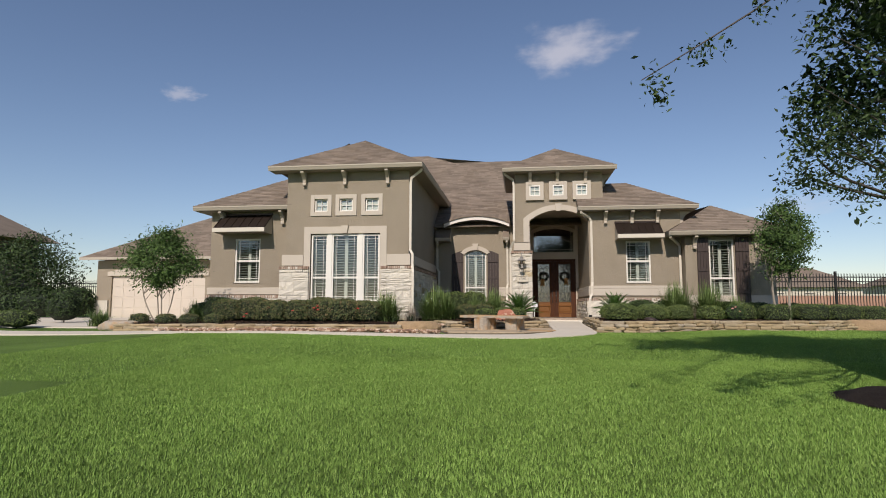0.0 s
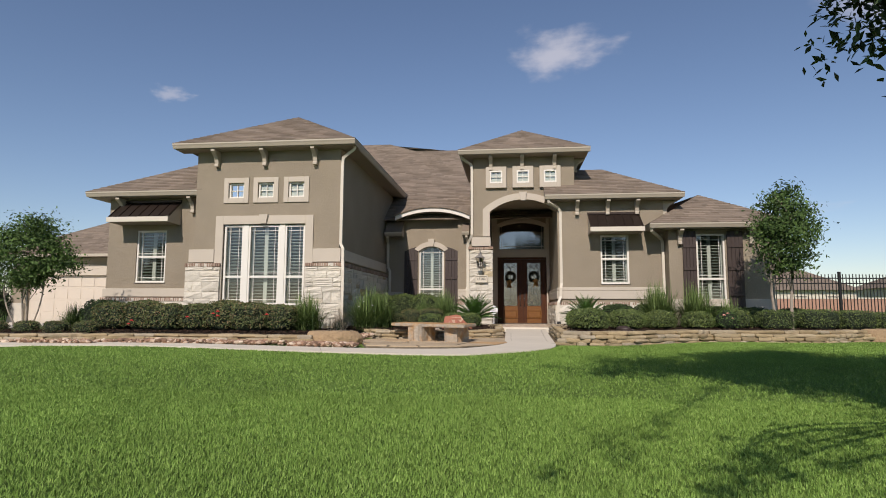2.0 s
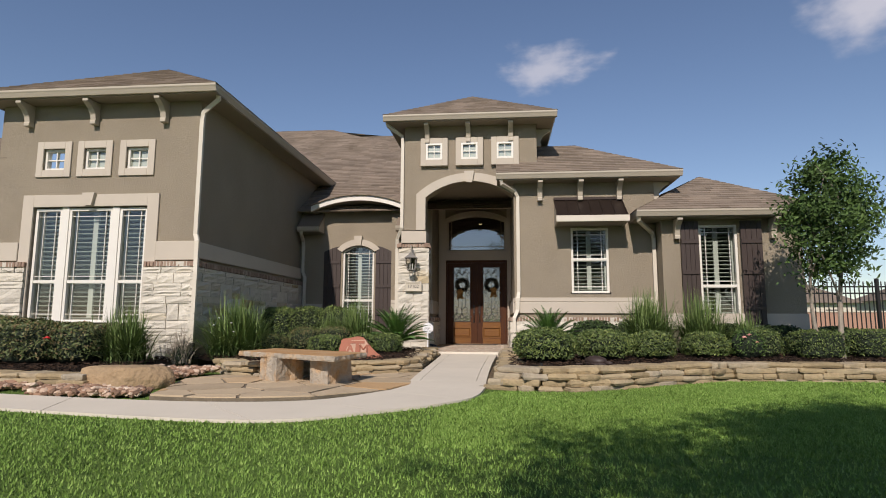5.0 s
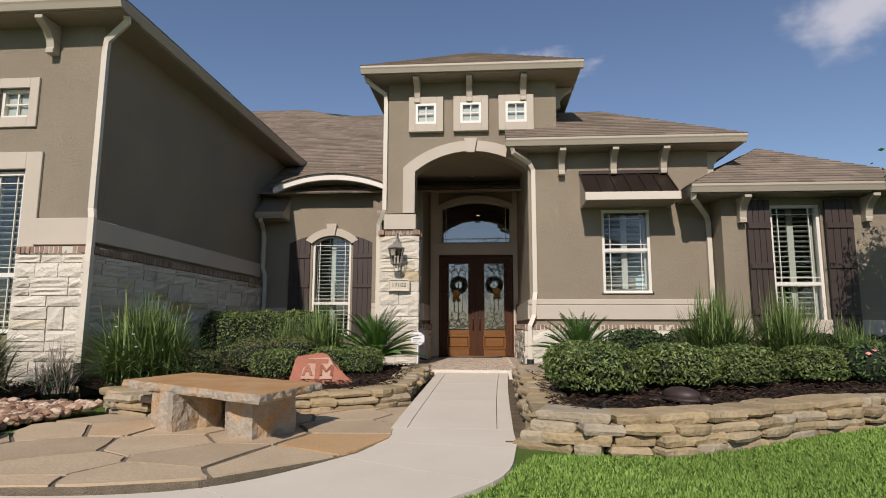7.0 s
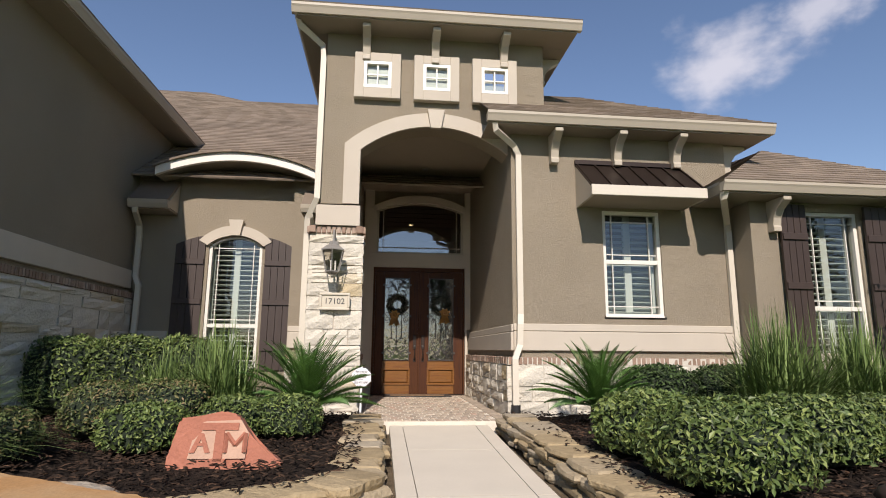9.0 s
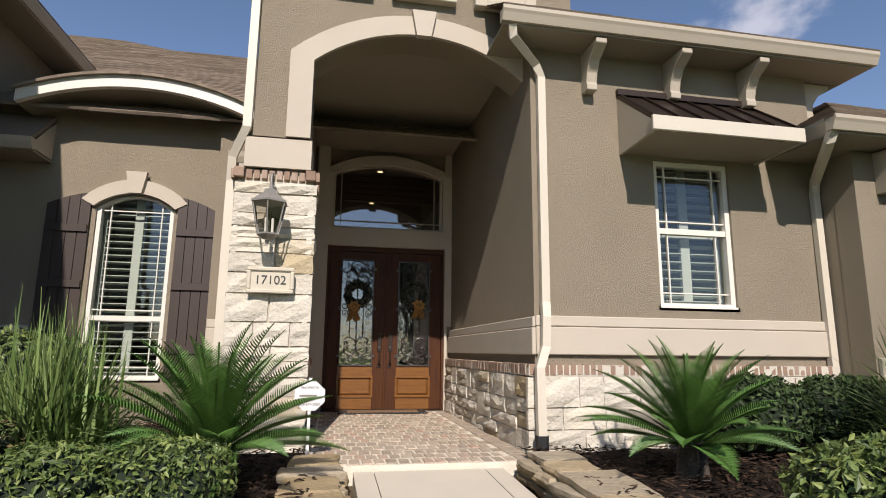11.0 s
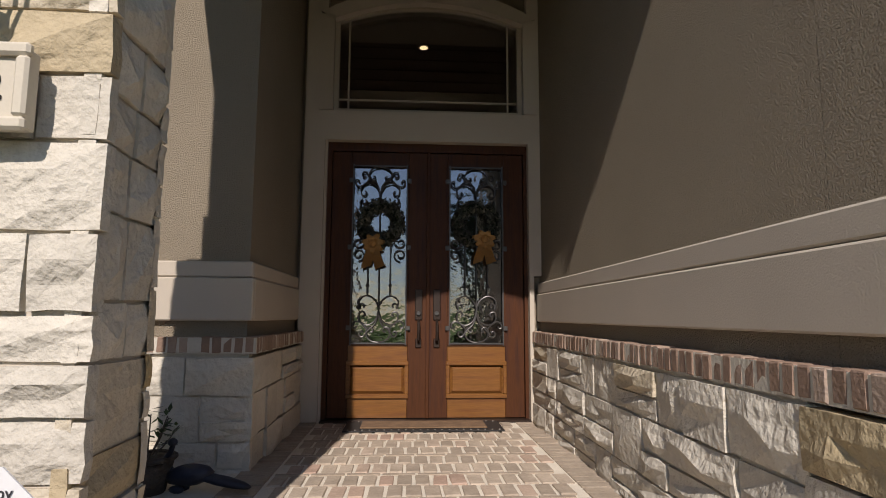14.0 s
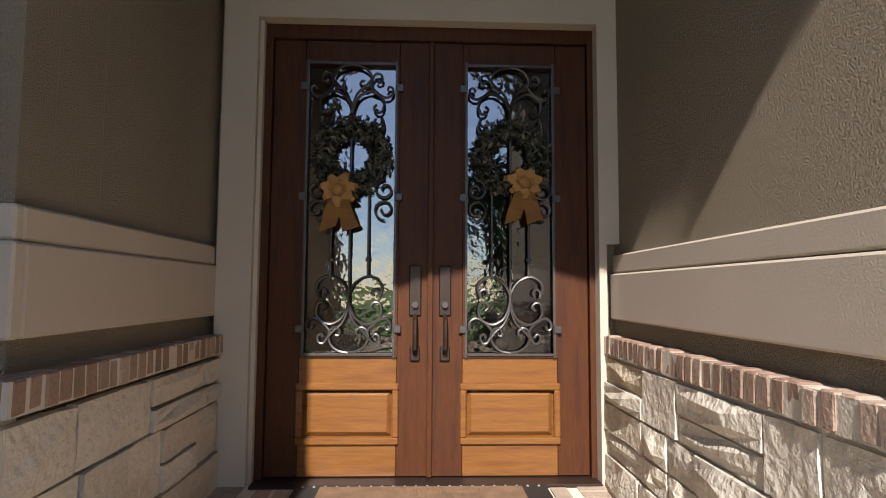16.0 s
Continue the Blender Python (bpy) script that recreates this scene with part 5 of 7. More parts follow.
def ring6(bm, z0, r0, z1, r1, cap=True, sides=6):
    lo = [bm.verts.new((LX + r0 * math.cos(a), LY + r0 * math.sin(a), z0)) for a in [2 * math.pi * (k + 0.5) / sides for k in range(sides)]]
    hi = [bm.verts.new((LX + r1 * math.cos(a), LY + r1 * math.sin(a), z1)) for a in [2 * math.pi * (k + 0.5) / sides for k in range(sides)]]
    for k in range(sides):
        bm.faces.new((lo[k], lo[(k + 1) % sides], hi[(k + 1) % sides], hi[k]))
    if cap:
        bm.faces.new(lo)
        bm.faces.new(hi[::-1])
    return bm


bm = ring6(bmesh.new(), 2.61, 0.165, 2.625, 0.165)
ring6(bm, 2.625, 0.16, 2.685, 0.085)
ring6(bm, 2.685, 0.07, 2.735, 0.05)
part("roof", bm, PEWTER, lan)
bm = ring6(bmesh.new(), 2.33, 0.10, 2.345, 0.10)
ring6(bm, 2.30, 0.05, 2.33, 0.09)
ring6(bm, 2.255, 0.012, 2.285, 0.022, sides=8)
part("base", bm, PEWTER, lan)
for k in range(6):
    a = 2 * math.pi * (k + 0.5) / 6
    part("post", sweep(bmesh.new(), [(LX + 0.095 * math.cos(a), LY + 0.095 * math.sin(a), 2.345), (LX + 0.15 * math.cos(a), LY + 0.15 * math.sin(a), 2.61)], 0.007, 5), PEWTER, lan)
gl = part("glass", ring6(bmesh.new(), 2.345, 0.09, 2.61, 0.144, cap=False), LAMPGLASS, lan)
gl.visible_shadow = False
for k in range(3):
    a = 2 * math.pi * k / 3
    part("candle", sweep(bmesh.new(), [(LX + 0.035 * math.cos(a), LY + 0.035 * math.sin(a), 2.345), (LX + 0.035 * math.cos(a), LY + 0.035 * math.sin(a), 2.48)], 0.011, 8), SIGNWHITE, lan)


def words(name, text, size, m, mat, parent, extrude=0.002):
    cu = bpy.data.curves.new(name, "FONT")
    cu.body, cu.size, cu.extrude, cu.align_x, cu.align_y = text, size, extrude, "CENTER", "CENTER"
    tmp = new("tmp", cu)
    deps = bpy.context.evaluated_depsgraph_get()
    me = bpy.data.meshes.new_from_object(tmp.evaluated_get(deps))
    bpy.data.objects.remove(tmp)
    me.materials.clear()
    me.materials.append(mat)
    ob = new(name, me)
    ob.parent = parent
    ob.matrix_local = m
    return ob


pl = thing("number_plate", "cast stone house number plate reading 17102 on the pillar", "house number")
part("plate", boxes((-0.06, 0.32, 20.845, 20.89, 1.86, 2.07), bevel=0.004), PLATE, pl)
part("rim", boxes((-0.07, 0.33, 20.825, 20.85, 2.045, 2.08), (-0.07, 0.33, 20.825, 20.85, 1.85, 1.885), (-0.07, -0.035, 20.825, 20.85, 1.885, 2.045), (0.295, 0.33, 20.825, 20.85, 1.885, 2.045), bevel=0.008), PLATE, pl)
words("digits", "17102", 0.108, pose(0.13, 20.842, 1.965, 90, 0, 0), INK, pl)

sg = thing("yard_sign", "white octagonal security yard sign on a thin stake", "yard sign", at=(0, 0, 0))
SX, SY = 0.525, 20.50
oct_ = [(SX + 0.127 * math.cos(math.pi / 8 + k * math.pi / 4), 1.01 + 0.122 * math.sin(math.pi / 8 + k * math.pi / 4)) for k in range(8)]
part("board", prism(bmesh.new(), oct_, "y", SY - 0.004, SY), SIGNWHITE, sg)
part("stake", boxes((SX - 0.012, SX + 0.012, SY + 0.001, SY + 0.016, 0.38, 1.15)), SIGNWHITE, sg)
words("line_top", "Secured by", 0.032, pose(SX, SY - 0.006, 1.078, 90, 0, 0), INK, sg, 0.0006)
part("brand_mark", boxes((SX - 0.08, SX + 0.055, SY - 0.0055, SY - 0.004, 1.004, 1.02)), PEWTER, sg)
part("brand_line", boxes((SX - 0.08, SX + 0.02, SY - 0.0055, SY - 0.004, 0.984, 0.991)), INK, sg)
words("line_phone", "713-977-5887", 0.03, pose(SX, SY - 0.006, 0.945, 90, 0, 0), INK, sg, 0.0006)

# recessed lights
for x, y, z in ((1.44, 22.9, 4.5), (1.45, 26.2, 4.75), (1.45, 28.6, 4.75)):
    r = thing("recessed_light", "small round recessed ceiling light", "ceiling light", "recessed lights")
    bm = bmesh.new()
    bmesh.ops.create_cone(bm, cap_ends=True, segments=20, radius1=0.085, radius2=0.095, depth=0.012, matrix=Matrix.Translation((x, y, z - 0.007)))
    part("trim_ring", bm, SOFFIT, r)
    bm = bmesh.new()
    bmesh.ops.create_cone(bm, cap_ends=True, segments=16, radius1=0.05, radius2=0.05, depth=0.006, matrix=Matrix.Translation((x, y, z - 0.017)))
    part("bulb", bm, WARM if y > 25 else PEWTER, r)

# ---- walk ----
WALK = [((0.88, 20.34), (2.07, 20.34)), ((0.885, 18.8), (2.01, 18.8)), ((0.89, 17.19), (1.965, 17.19)), ((0.895, 15.63), (1.94, 15.63)), ((0.89, 15.1), (1.93, 14.95)), ((0.72, 14.6), (1.75, 14.1)), ((0.10, 13.85), (0.95, 13.3)),
        ((-1.0, 13.62), (-0.1, 12.72)), ((-2.6, 13.75), (-2.3, 12.95)), ((-4.6, 14.05), (-4.6, 13.4)), ((-6.6, 14.3), (-6.3, 13.65)), ((-8.6, 14.15), (-8.3, 13.45)), ((-10.6, 13.6), (-10.4, 12.6)), ((-13.0, 13.4), (-13.0, 12.2)), ((-17.0, 14.0), (-17.0, 12.4))]


def catmull(p0, p1, p2, p3, t):
    return tuple(0.5 * (2 * b + (c - a) * t + (2 * a - 5 * b + 4 * c - d) * t * t + (3 * b - a - 3 * c + d) * t ** 3) for a, b, c, d in zip(p0, p1, p2, p3))


def walk_z(y):
    return ground_z(0, y) + 0.03 + max(0.0, y - 15.5) * 0.0175


path = structure("pavement", boxes((0.95, 1.85, 15.6, 20.3, 0.15, 0.3)), CONCRETE, "pale concrete garden walk with scored joints")
structure("soil_strip", boxes((0.55, 0.95, 16.95, 20.35, 0.15, 0.352), (1.86, 2.45, 15.15, 20.35, 0.15, 0.352), (0.951, 1.859, 15.3, 20.35, 0.15, 0.345)), SOIL, "bare gritty soil beside the concrete walk")
for i in range(len(WALK) - 1):
    quad = [WALK[max(0, min(len(WALK) - 1, i + k))] for k in (-1, 0, 1, 2)]
    steps = [0.003 + 0.994 * k / 6 for k in range(7)]
    L0 = [catmull(*[q[0] for q in quad], t) for t in steps]
    R0 = [catmull(*[q[1] for q in quad], t) for t in steps]
    # tooled margins on the straight stretch
    for f0, f1 in (((0.0, 0.128), (0.134, 0.866), (0.872, 1.0)) if i < 3 else ((0.0, 1.0),)):
        Ls = [(a[0] + (b[0] - a[0]) * f0, a[1] + (b[1] - a[1]) * f0) for a, b in zip(L0, R0)]
        Rs = [(a[0] + (b[0] - a[0]) * f1, a[1] + (b[1] - a[1]) * f1) for a, b in zip(L0, R0)]
        bm = bmesh.new()
        rim = [*Ls, *Rs[::-1]]
        top, bot = [bm.verts.new((x, y, walk_z(y))) for x, y in rim], [bm.verts.new((x, y, walk_z(y) - 0.12)) for x, y in rim]
        n = len(Ls)
        for k in range(n - 1):
            bm.faces.new((top[k], top[k + 1], top[2 * n - 2 - k], top[2 * n - 1 - k]))
        for k in range(2 * n):
            bm.faces.new((top[k], top[(k + 1) % (2 * n)], bot[(k + 1) % (2 * n)], bot[k]))
        part("slab", bm, CONCRETE, path)

# ---- beds of mulch ----
bed_rnd = random.Random(11)


def mulch_bed(name, outline, z, label):
    """A low mounded bed: the outline is filled, then roughened."""
    bm = bmesh.new()
    f = bm.faces.new([bm.verts.new((x, y, z)) for x, y in outline])
    bmesh.ops.triangulate(bm, faces=bm.faces)
    for _ in range(5):
        long = [e for e in bm.edges if e.calc_length() > 0.35]
        if not long:
            break
        bmesh.ops.subdivide_edges(bm, edges=long, cuts=1)
        bmesh.ops.triangulate(bm, faces=bm.faces)
    for v in bm.verts:
        v.co.z += 0.045 * noise.noise(v.co * 1.7) + 0.02 * noise.noise(v.co * 7)
    ob = structure(name, bm, MULCH, label)
    xs, ys = [p[0] for p in outline], [p[1] for p in outline]
    verts, faces = [], []

    def inside(x, y):
        c = False
        for (x1, y1), (x2, y2) in zip(outline, outline[1:] + outline[:1]):
            if (y1 > y) != (y2 > y) and x < (x2 - x1) * (y - y1) / (y2 - y1) + x1:
                c = not c
        return c
    for _ in range(int((max(xs) - min(xs)) * (max(ys) - min(ys)) * 420)):
        x, y = bed_rnd.uniform(min(xs), max(xs)), bed_rnd.uniform(min(ys), max(ys))
        if not inside(x, y):
            continue
        p = Vector((x, y, z + 0.03 + bed_rnd.uniform(-0.02, 0.035)))
        a = bed_rnd.uniform(0, math.pi)
        d = Vector((math.cos(a), math.sin(a), bed_rnd.uniform(-0.35, 0.35))) * bed_rnd.uniform(0.012, 0.045)
        w = Vector((-math.sin(a), math.cos(a), bed_rnd.uniform(-0.4, 0.4))) * bed_rnd.uniform(0.004, 0.011)
        u = Vector((0, 0, 0.008))
        k = len(verts)
        verts += [p - d - w, p + d - w * 0.6, p + d + w, p - d + w * 0.7, p + u]
        faces += [(k, k + 1, k + 4), (k + 1, k + 2, k + 4), (k + 2, k + 3, k + 4), (k + 3, k, k + 4)]
    ch = raw_part("mulch_chips", verts, faces, CHIP, ob)
    ch["kind"] = "stuff"
    return ob


mulch_bed("mulch_right", [(2.3, 20.5), (2.25, 15.2), (2.5, 15.1), (3.2, 15.2), (4.2, 15.8), (5.3, 16.4), (6.5, 16.55), (7.8, 16.65), (9.2, 17.4), (10.6, 17.6), (10.6, 20.3), (5.8, 20.15), (5.5, 20.5)], 0.54, "dark wood mulch bed in front of the right wing")
mulch_bed("mulch_middle", [(0.62, 20.3), (0.62, 17.3), (0.3, 16.85), (-0.4, 16.55), (-1.5, 16.2), (-2.2, 16.7), (-3.3, 17.2), (-3.3, 23.0), (-0.3, 23.0), (-0.3, 21.0), (-0.3, 20.8), (0.5, 20.8)], 0.52, "dark wood mulch bed beside the porch")
mulch_bed("mulch_left", [(-3.3, 17.3), (-3.25, 14.75), (-4.84, 14.95), (-6.85, 14.9), (-8.75, 14.3), (-10.4, 14.3), (-11.2, 15.2), (-11.2, 18.0), (-7.6, 17.8)], 0.48, "dark wood mulch bed along the left tower")


# ---- stacked stone edging ----
def ledge_mesh(seed):
    """A flat split stone of unit size with ragged edges."""
    r = random.Random(seed)
    bm = bmesh.new()
    n = 7
    rim = []
    for x, y in ((-0.5, -0.5), (-0.18, -0.54), (0.2, -0.5), (0.5, -0.46), (0.52, 0.5), (0.0, 0.5), (-0.5, 0.5)):
        rim.append((x + r.uniform(-0.05, 0.05), y + r.uniform(-0.09, 0.09)))
    rings = []
    for z, s in ((-0.5, 0.95), (-0.1, 1.0 + r.uniform(0, 0.06)), (0.36, 1.0 + r.uniform(-0.05, 0.05)), (0.5, 0.9)):
        rings.append([bm.verts.new((x * s, y * s, z + r.uniform(-0.07, 0.07))) for x, y in rim])
    for a, b in zip(rings, rings[1:]):
        for k in range(n):
            bm.faces.new((a[k], a[(k + 1) % n], b[(k + 1) % n], b[k]))
    bm.faces.new(rings[0][::-1])
    bm.faces.new(rings[-1])
    bmesh.ops.recalc_face_normals(bm, faces=bm.faces)
    me = bpy.data.meshes.new("stone")
    bm.to_mesh(me)
    bm.free()
    me.materials.append(LEDGE)
    return me


LEDGES = [ledge_mesh(70 + k) for k in range(9)]


def stone_edging(name, line, z0, courses, label, thick=0.075):
    w = thing(name, label, "stone edging", "stacked stone edgings")
    P = [Vector((x, y, 0)) for x, y in line]
    lens = [(b - a).length for a, b in zip(P, P[1:])]
    total = sum(lens)

    def at(d):
        for a, b, ln in zip(P, P[1:], lens):
            if d <= ln:
                return a + (b - a) * (d / ln), (b - a).normalized()
            d -= ln
        return P[-1], (P[-1] - P[-2]).normalized()
    for c in range(courses):
        d = -bed_rnd.random() * 0.2
        last = c == courses - 1
        while d < total:
            ln = bed_rnd.uniform(0.26, 0.62) if last else bed_rnd.uniform(0.2, 0.5)
            q, t = at(min(max(d + ln / 2, 0), total))
            deep = bed_rnd.uniform(0.30, 0.40) if last else bed_rnd.uniform(0.2, 0.28)
            h = thick * bed_rnd.uniform(0.8, 1.12)
            z = z0(q.x, q.y) + thick * (c + 0.5) + bed_rnd.uniform(-0.006, 0.006)
            m = Matrix.Translation((q.x, q.y, z)) @ Matrix.Rotation(math.atan2(t.y, t.x) + bed_rnd.uniform(-0.07, 0.07), 4, "Z") @ Matrix.Translation((0, (0.09 if last else 0.0) + bed_rnd.uniform(-0.02, 0.02), 0)) @ Matrix.Rotation(bed_rnd.uniform(-0.03, 0.03), 4, "Y")
            shared("stone", bed_rnd.choice(LEDGES), w, m @ Matrix.Diagonal((ln - 0.008, deep, h, 1)))
            d += ln
    return w


stone_edging("stone_edging", [(2.27, 20.15), (2.22, 17.5), (2.17, 15.35)], lambda x, y: 0.335 + max(0, y - 15.5) * 0.012, 4, "stacked tan ledgestone edging along the concrete walk", 0.056)
stone_edging("stone_edging", [(2.12, 15.16), (2.5, 15.0), (3.0, 15.02), (3.6, 15.28), (4.25, 15.72), (5.3, 16.3), (6.5, 16.45), (7.8, 16.55), (9.0, 17.2)], lambda x, y: 0.31, 4, "stacked tan ledgestone edging between lawn and bed")
stone_edging("stone_edging", [(0.70, 17.25), (0.70, 18.5), (0.68, 20.15)], lambda x, y: 0.33 + max(0, y - 15.5) * 0.018, 3, "stacked tan ledgestone edging along the walk", 0.058)
stone_edging("stone_edging", [(-2.35, 16.7), (-1.95, 16.25), (-1.45, 16.05), (-0.3, 16.42), (0.45, 16.85), (0.66, 17.1)], lambda x, y: 0.33, 3, "stacked tan ledgestone edging behind the flagstones")
stone_edging("stone_edging", [(-10.6, 14.1), (-8.75, 14.15), (-6.85, 14.72), (-4.84, 14.75), (-3.15, 14.5)], lambda x, y: 0.29, 3, "low stacked ledgestone edging behind river rocks", 0.068)

# ---- flagstones ----
PATIO = [(0.80, 14.72), (0.66, 14.5), (0.06, 13.9), (-0.5, 13.72), (-1.0, 13.66), (-1.7, 13.74), (-1.95, 14.5), (-2.3, 15.5), (-2.0, 16.1), (-1.45, 15.95), (-0.3, 16.3), (0.5, 16.75), (0.9, 16.95), (0.93, 15.9), (0.95, 15.2)]
fp = structure("patio", prism(bmesh.new(), PATIO, "z", 0.2, 0.347), material("grit", (0.20, 0.16, 0.11), 0.95, vary=0.4, fine=120, coarse=9, bump=1.0, depth=0.01), "irregular flagstone patio")
fr = random.Random(21)
seeds = []
while len(seeds) < 30:
    q = (fr.uniform(-2.3, 1.0), fr.uniform(13.6, 17.0))
    if all((q[0] - a) ** 2 + (q[1] - b) ** 2 > 0.27 for a, b in seeds):
        seeds.append(q)
    elif fr.random() < 0.002:
        seeds.append(q)
for i, (ax, ay) in enumerate(seeds):
    poly = list(PATIO)
    for j, (bx, by) in enumerate(seeds):
        if j != i:
            dx, dy = bx - ax, by - ay
            ln = math.hypot(dx, dy)
            poly = clip_half(poly, dx / ln, dy / ln, (dx * (ax + bx) / 2 + dy * (ay + by) / 2) / ln - 0.012)
            if len(poly) < 3:
                break
    if len(poly) < 3:
        continue
    cx, cy = sum(p[0] for p in poly) / len(poly), sum(p[1] for p in poly) / len(poly)
    rough = []
    for (x1, y1), (x2, y2) in zip(poly, poly[1:] + poly[:1]):
        for t in (0.0, 0.33, 0.66):
            s = 1 - fr.uniform(0, 0.045)
            rough.append((cx + (x1 + (x2 - x1) * t - cx) * s, cy + (y1 + (y2 - y1) * t - cy) * s))
    h = 0.362 + fr.uniform(-0.004, 0.006)
    part("flagstone", prism(bmesh.new(), rough, "z", 0.32, h), FLAG, fp)


# ---- bench ----
def slab_shape(outline, z0, z1, seed, jag=0.02):
    r = random.Random(seed)
    rim = []
    for (x1, y1), (x2, y2) in zip(outline, outline[1:] + outline[:1]):
        n = max(3, int(math.hypot(x2 - x1, y2 - y1) / 0.07))
        for k in range(n):
            t = k / n
            rim.append((x1 + (x2 - x1) * t + r.uniform(-jag, jag), y1 + (y2 - y1) * t + r.uniform(-jag, jag)))
    bm = bmesh.new()
    rings = []
    cx, cy = sum(p[0] for p in rim) / len(rim), sum(p[1] for p in rim) / len(rim)
    for f, s in ((0.0, 0.985), (0.3, 1.0), (0.7, 0.995), (0.95, 0.99), (1.0, 0.978)):
        rings.append([bm.verts.new((cx + (x - cx) * s + r.uniform(-jag, jag) * 0.3, cy + (y - cy) * s + r.uniform(-jag, jag) * 0.3, z0 + (z1 - z0) * f)) for x, y in rim])
    for a, b in zip(rings, rings[1:]):
        for k in range(len(rim)):
            bm.faces.new((a[k], a[(k + 1) % len(rim)], b[(k + 1) % len(rim)], b[k]))
    bm.faces.new(rings[0][::-1])
    bm.faces.new(rings[-1])
    return bm


bench = thing("stone_bench", "rough sandstone slab bench on two stone legs on the flagstones", "bench")
top = part("seat_slab", slab_shape([(-1.62, 15.72), (0.10, 14.68), (0.26, 15.62), (-0.55, 16.1), (-1.42, 16.6)], 0.665, 0.735, 4, 0.014), SLAB, bench, "rust-brown sandstone seat slab")
top.data.materials.append(SLABEDGE)
for pol in top.data.polygons:
    if abs(pol.normal.z) < 0.7:
        pol.material_index = 1
part("leg", slab_shape([(-1.22, 15.50), (-0.86, 15.24), (-0.62, 15.62), (-0.98, 15.92)], 0.345, 0.668, 5, 0.02), SLABEDGE, bench, "rough ochre sandstone block")
part("leg", slab_shape([(-0.38, 15.12), (-0.08, 14.98), (0.12, 15.36), (-0.2, 15.55)], 0.345, 0.668, 6, 0.02), SLABEDGE, bench, "rough ochre sandstone block")


# ---- boulders and rocks ----
def boulder(x, y, z, sx, sy, sz, seed, label, mat=BOULDER, flat=0.0):
    bm = bmesh.new()
    bmesh.ops.create_icosphere(bm, subdivisions=4, radius=1.0)
    off = Vector((seed * 3.1, seed * 1.7, 0))
    for v in bm.verts:
        c = v.co.copy()
        f = 1 + 0.26 * noise.noise(c * 1.3 + off) + 0.1 * noise.noise(c * 3.2 + off) + 0.04 * noise.noise(c * 9 + off)
        c *= f
        c.z = max(-0.4, min(c.z, 0.62 + 0.05 * noise.noise(c * 4 + off)))
        v.co = (x + c.x * sx, y + c.y * sy, z + c.z * sz)
    ob = part("boulder", bm, mat, None, "", True)
    return tagged(ob, label, "boulder", "garden boulders")


boulder(-2.62, 14.72, 0.38, 0.55, 0.33, 0.33, 1, "rounded ochre sandstone boulder at the bed corner")
boulder(10.0, 17.45, 0.42, 0.95, 0.4, 0.33, 2, "long tan sandstone boulder ending the stone edging", BOULDER)
boulder(-0.98, 16.6, 0.46, 0.42, 0.26, 0.22, 3, "flat grey limestone rock on the bed edge", SLABEDGE)
boulder(-10.9, 14.6, 0.35, 0.6, 0.4, 0.33, 4, "pale weathered rock beside the drive", SLABEDGE)

bm = prism(bmesh.new(), [(-0.70, 0.53), (-0.50, 0.50), (0.03, 0.53), (0.10, 0.56), (0.05, 0.61), (-0.12, 0.72), (-0.20, 0.83), (-0.24, 0.90), (-0.34, 0.925), (-0.50, 0.895), (-0.64, 0.87), (-0.645, 0.72), (-0.70, 0.645)], "y", 0, 0.2)
bmesh.ops.bevel(bm, geom=list(bm.edges), offset=0.018, segments=2, affect="EDGES")
for v in bm.verts:
    v.co.y += 0.03 * noise.noise(v.co * 4)
    v.co += Vector((0, 0, 0.012 * noise.noise(v.co * 9)))
rr = part("carved_rock", bm, REDROCK)
rr.matrix_world = pose(0, 17.42, 0.0, -12, 0, 0)
tagged(rr, "red sandstone slab carved with large block letters in the mulch", "carved stone")
emblem = [(-0.55, 0.60), (-0.16, 0.60), (-0.15, 0.77), (-0.21, 0.86), (-0.47, 0.85), (-0.47, 0.78), (-0.53, 0.72)]
part("carving", prism(bmesh.new(), emblem, "y", -0.012, 0.0), CARVED, rr, "paler cut field of the carving")
part("letter_t", boxes((-0.47, -0.22, -0.02, -0.013, 0.79, 0.84), (-0.375, -0.315, -0.02, -0.013, 0.58, 0.79), (-0.40, -0.29, -0.02, -0.013, 0.565, 0.60)), REDROCK, rr)
bm = bmesh.new()
prism(bm, [(-0.54, 0.64), (-0.505, 0.64), (-0.455, 0.77), (-0.485, 0.77)], "y", -0.02, -0.013)
prism(bm, [(-0.40, 0.64), (-0.435, 0.64), (-0.485, 0.77), (-0.455, 0.77)], "y", -0.0205, -0.0135)
box(bm, -0.51, -0.43, -0.02, -0.0132, 0.685, 0.705)
part("letter_a", bm, REDROCK, rr)
bm = bmesh.new()
for a, b in (((-0.30, 0.64), (-0.30, 0.77)), ((-0.30, 0.77), (-0.235, 0.69)), ((-0.235, 0.69), (-0.17, 0.77)), ((-0.17, 0.77), (-0.17, 0.64))):
    sweep(bm, [(a[0], -0.016, a[1]), (b[0], -0.016, b[1])], 0.016, 4)
part("letter_m", bm, REDROCK, rr)

